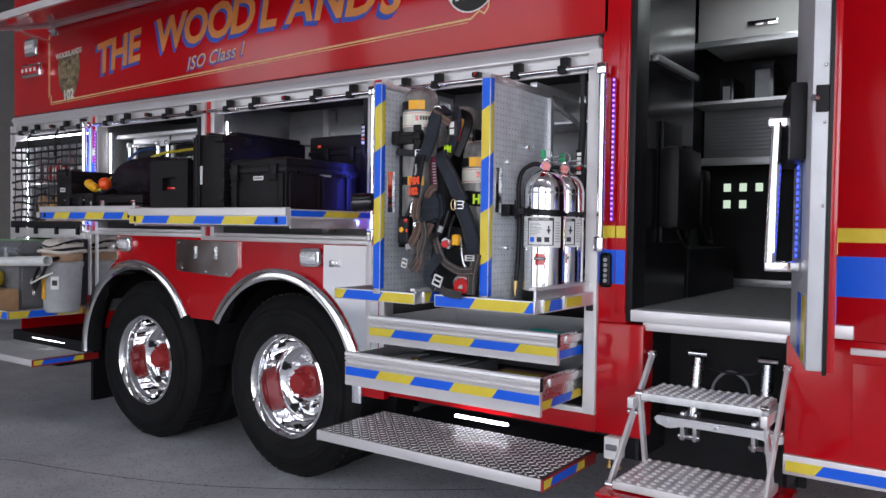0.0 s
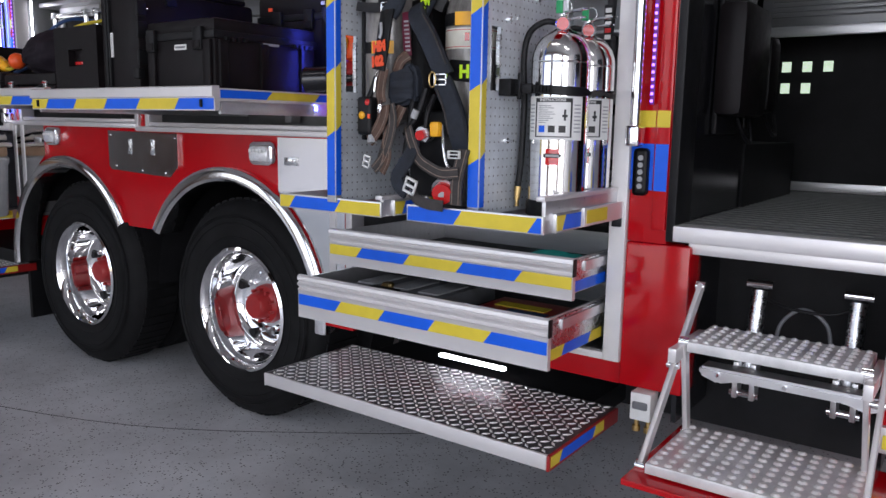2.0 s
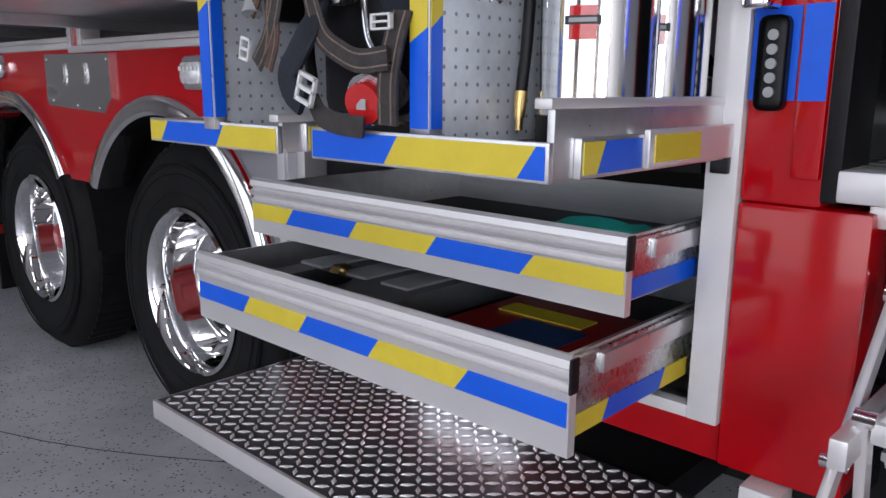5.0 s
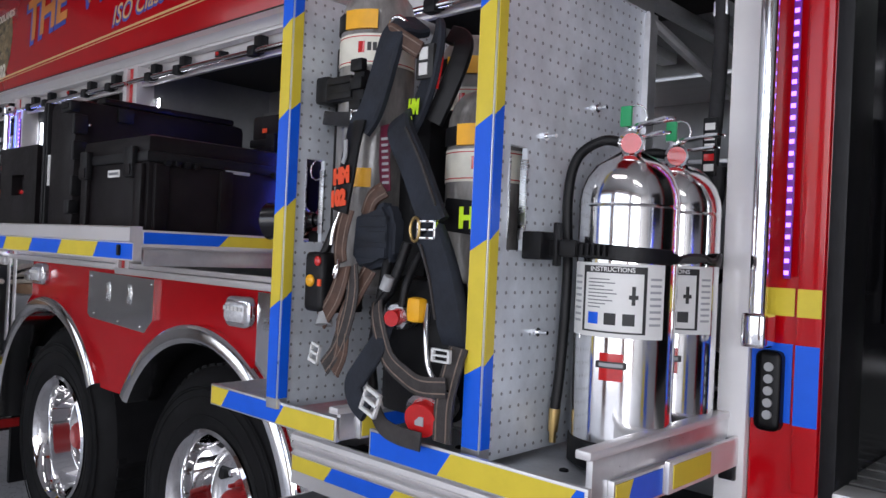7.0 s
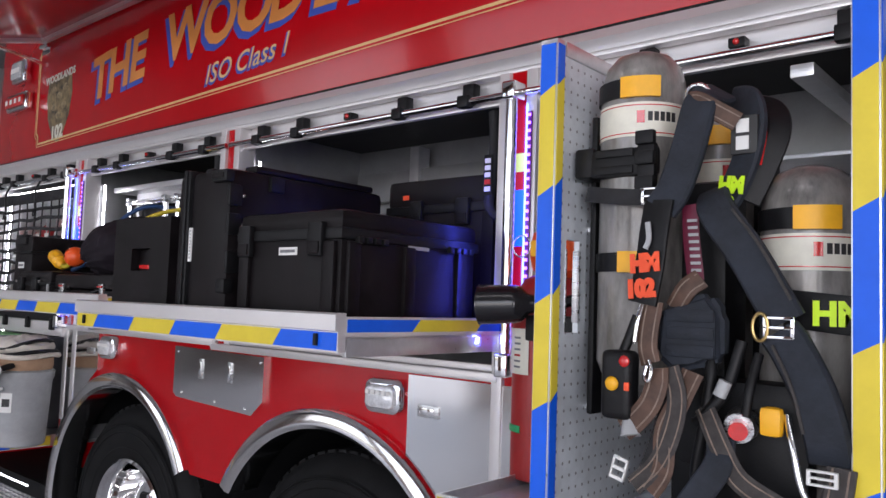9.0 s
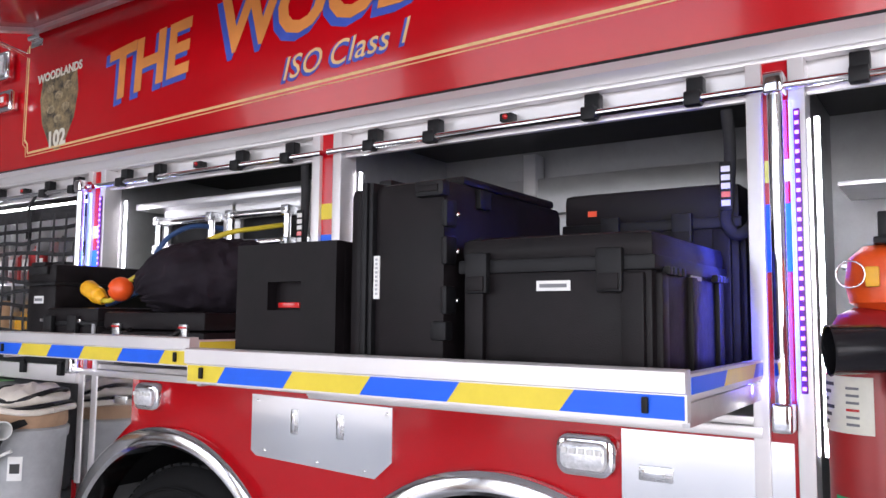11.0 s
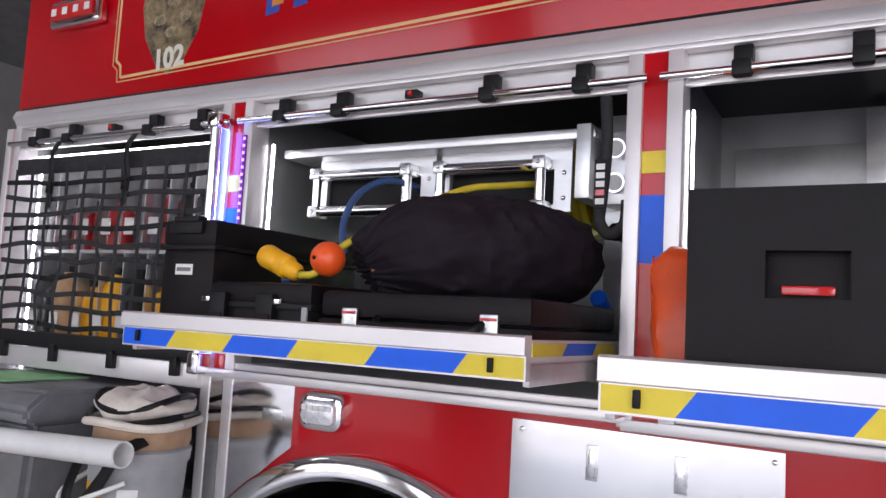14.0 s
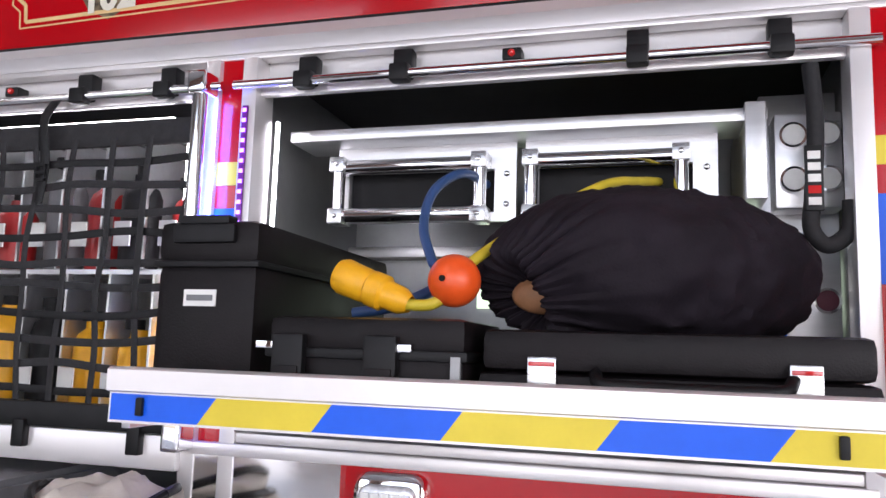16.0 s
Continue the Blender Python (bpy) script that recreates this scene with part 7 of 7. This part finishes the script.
bx("shutter", (-1.03, 4.538, 2.07), (0.0, 4.552, 2.26), GREY, cabinet)
for k in range(8):
    bx("slat", (-1.03, 4.532, 2.075 + 0.023 * k), (0.0, 4.540, 2.093 + 0.023 * k), LINER, cabinet, 0.002)
bx("rail", (-1.13, 4.53, 1.985), (0.0, 4.56, 2.03), ALU, cabinet, 0.004)
cab2 = thing("cab_cabinet", (-0.5, 4.4, 2.6), "pale green-lit upper cabinet with silver trim", "cabinet")
bx("frame", (-1.05, 4.3, 2.66), (0.0, 4.85, 2.94), WALLP, cab2, 0.006)
bx("rail", (-1.08, 4.28, 2.63), (0.0, 4.32, 2.665), ALU, cab2, 0.004)
bx("handle", (-0.78, 4.285, 2.72), (-0.62, 4.305, 2.75), CHROME, cab2, 0.006)
shelf2 = thing("electronics_shelf", (-0.4, 4.5, 2.25), "black electronics on a dark shelf over the cabinet", "electronics")
bx("shelf", (-1.08, 4.3, 2.312), (0.0, 4.88, 2.33), ALU, shelf2)
for k, (a, b, h) in enumerate(((-0.98, -0.90, 0.16), (-0.80, -0.68, 0.24), (-0.55, -0.38, 0.18))):
    bx("unit", (a, 4.5, 2.331), (b, 4.75, 2.331 + h), DARKGLOSS, shelf2, 0.008)
    bx("face", (a + 0.02, 4.497, 2.36), (b - 0.02, 4.501, 2.331 + h - 0.05), GREY, shelf2)
far = thing("rear_screen", (-0.4, 4.88, 1.26), "black rear partition with small bright window squares", "partition")
bx("panel", (-1.17, 4.86, 1.27), (0.0, 4.89, 2.0), DARK, far)
for i, j in ((0, 0), (1, 0), (2, 0), (5, 0), (0, 1), (1, 1)):
    bx("window_square", (-1.04 + 0.096 * i, 4.852, 1.845 - 0.105 * j), (-0.998 + 0.096 * i, 4.859, 1.895 - 0.105 * j), DAY, far, 0, "small window bright with daylight")
bx("kick_rail", (-1.17, 4.84, 1.255), (0.0, 4.87, 1.30), ALU, far, 0.003)
for y0, y1, z0, z1 in ((3.28, 3.62, 1.60, 1.98), (3.64, 3.78, 1.62, 1.90)):
    seat = thing("folded_seat", (-0.86, (y0 + y1) / 2, z0), "black folded seat against the cab wall", "seat", "folded seats")
    bx("pad", (-0.90, y0, z0), (-0.80, y1, z1), CASE, seat, 0.035)
    bx("back", (-0.908, y0 + 0.04, z0 - 0.06), (-0.89, y1 - 0.04, z1 + 0.12), BLACK, seat, 0.006)
    tube("cable", [(-0.84, y0 + 0.1, z0), (-0.82, y0 + 0.14, z0 - 0.07), (-0.82, y0 + 0.22, z0 - 0.08), (-0.84, y0 + 0.25, z0)], 0.006, BLACK, seat)
bx("wall_rail", (-0.909, 3.2, 2.35), (-0.88, 3.78, 2.38), LINER, truck, 0.004)
for k in range(24):
    y = 3.08 + 0.072 * k
    bx("floor_rib", (-0.905, y, 1.2525), (-0.01, y + 0.03, 1.2555), FLOORM, truck, 0.001)


def punched_tread(parent, x0, x1, y0, y1, z, nx, ny):
    part("tread", box(B(), (x0, y0, z - 0.03), (x1, y1, z), 0.004), GRATE, parent, "silver punched tread")
    bm = B()
    for i in range(nx):
        for j in range(ny):
            cxx, cyy = x0 + (i + 0.5) * (x1 - x0) / nx, y0 + (j + 0.5) * (y1 - y0) / ny
            w = 0.34 * (x1 - x0) / nx
            cyl(bm, (cxx, cyy, z), (cxx, cyy, z + 0.006), w, w * 0.55, 7)
    tagged(part("grip_studs", bm, LOZ, parent), kind="stuff")


fs = thing("folding_steps", (-0.6, 2.8, 0.6), "silver folding entry steps with punched treads and red rim", "folding steps")
punched_tread(fs, -0.760, -0.305, 2.755, 2.99, 0.955, 14, 6)
bx("red_rim", (-0.83, 2.49, 0.600), (-0.225, 2.99, 0.618), RED, fs, 0.004)
punched_tread(fs, -0.785, -0.275, 2.545, 2.90, 0.655, 13, 9)
for s, xs in ((-1, -0.782), (1, -0.288)):
    for a, b in (((xs + 0.018 * s, 2.985, 1.075), (xs + 0.030 * s, 2.590, 0.625)), ((xs - 0.012 * s, 2.770, 0.950), (xs - 0.004 * s, 2.870, 0.640))):
        bar_part = part("link", sweep(B(), [a, b], 0, n=1, flat=(0.036, 0.014), side=(1, 0, 0)), ALULIGHT, fs, "silver folding link")
        for q in (a, b):
            part("pivot", cyl(B(), (q[0] - 0.014, q[1], q[2]), (q[0] + 0.014, q[1], q[2]), 0.015, seg=16), CHROME, bar_part)
    part("pivot_bolt", cyl(B(), (xs - 0.01, 2.80, 0.865), (xs + 0.045 * s, 2.80, 0.865), 0.011, seg=12), CHROME, fs)
    bx("tread_bracket", (xs - 0.012, 2.70, 0.900), (xs + 0.012, 2.97, 0.942), ALULIGHT, fs, 0.004)
lift = thing("step_lift", (-0.6, 3.25, 0.75), "pair of silver gas struts with cross member in the step well", "step mechanism")
for x in (-0.74, -0.45):
    part("strut", cyl(B(), (x, 3.22, 1.04), (x, 3.16, 0.78), 0.024, seg=18), BRUSHED, lift)
    part("eye", cyl(B(), (x - 0.04, 3.22, 1.06), (x + 0.04, 3.22, 1.06), 0.014, seg=12), CHROME, lift)
    part("clevis", box(B(), (x - 0.035, 3.10, 0.70), (x - 0.018, 3.16, 0.82), 0.004), ALU, lift)
    part("clevis", box(B(), (x + 0.018, 3.10, 0.70), (x + 0.035, 3.16, 0.82), 0.004), ALU, lift)
    part("eye", cyl(B(), (x - 0.045, 3.12, 0.715), (x + 0.045, 3.12, 0.715), 0.012, seg=12), CHROME, lift)
bm = prism(B(), [(-0.86, 0.845), (-0.32, 0.845), (-0.32, 0.815), (-0.38, 0.795), (-0.44, 0.812), (-0.74, 0.812), (-0.80, 0.795), (-0.86, 0.815)], "y", 3.02, 3.10)
bmesh.ops.bevel(bm, geom=bm.edges[:], offset=0.008, segments=2, affect='EDGES')
bmesh.ops.translate(bm, verts=bm.verts[:], vec=(0, 0, -0.035))
part("carrier", bm, ALU, lift, "cast silver carrier plate")
for x in (-0.80, -0.60, -0.38):
    part("carrier_bolt", cyl(B(), (x, 3.02, 0.793), (x, 3.008, 0.793), 0.008, seg=6), CHROME, lift)
tube("air_line", [(-0.72, 3.2, 1.02), (-0.66, 3.17, 1.01), (-0.60, 3.17, 1.0), (-0.52, 3.18, 1.0), (-0.46, 3.2, 1.02)], 0.005, BLACK, lift)
tube("air_line", [(-0.68, 3.2, 0.86), (-0.66, 3.2, 0.95), (-0.60, 3.2, 1.0), (-0.53, 3.2, 0.96), (-0.51, 3.2, 0.86)], 0.006, GREY, lift)
lift.location.x += 0.06
port = thing("air_port", (-1.02, 2.98, 0.60), "small white junction block with two brass fittings", "air fitting")
bx("block", (-1.055, 2.95, 0.605), (-0.985, 3.02, 0.70), WHITE, port, 0.006)
bx("plate", (-1.045, 2.946, 0.645), (-0.995, 2.951, 0.67), GREY, port, 0.006)
for x in (-1.04, -1.0):
    part("fitting", cyl(cyl(B(), (x, 2.98, 0.605), (x, 2.98, 0.575), 0.008), (x, 2.98, 0.578), (x, 2.98, 0.56), 0.014, seg=8), BRASS, port)
port.location.x += 0.06
bx("underbody", (-2.3, FACE + 0.35, 0.5), (-0.3, FACE + 0.5, 0.8), DARK, truck)
# joint in the floor
solo("floor_joint", sweep(B(), [(-16, 1.55, FLOOR - 0.0035), (-6.0, 2.05, FLOOR - 0.0035), (-4.6, 2.25, FLOOR - 0.0035), (-3.4, 2.62, FLOOR - 0.0035), (-2.5, 3.2, FLOOR - 0.0035), (-2.0, 3.6, FLOOR - 0.0035)], 0, n=5, flat=(0.0045, 0.009), side=(0, 0, 1)), DARK, "thin dark crack in the concrete floor", kind="structure")

# view through the compartment's back to daylight
bx("rear_window", (-4.03, FACE + 0.645, 1.82), (-3.80, FACE + 0.658, 1.99), DAY, truck, 0, "opening in the back wall bright with daylight")
bx("rear_window", (-4.62, FACE + 0.645, 1.86), (-4.40, FACE + 0.658, 1.98), DAY, truck)
bx("back_channel", (-5.0, FACE + 0.60, 2.00), (-3.8, FACE + 0.66, 2.03), ALU, truck, 0.004)
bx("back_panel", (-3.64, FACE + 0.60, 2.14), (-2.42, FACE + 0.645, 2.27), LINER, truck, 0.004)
bx("back_post", (-3.30, FACE + 0.58, 1.55), (-3.25, FACE + 0.65, 2.36), ALU, truck, 0.003)
for k in range(5):
    part("rivet", ball(B(), (-3.684, FACE + 0.14 + 0.05 * (k % 2), 1.75 + 0.11 * k), 0.007, 0.5, 1, 1, 8), CHROME, truck)
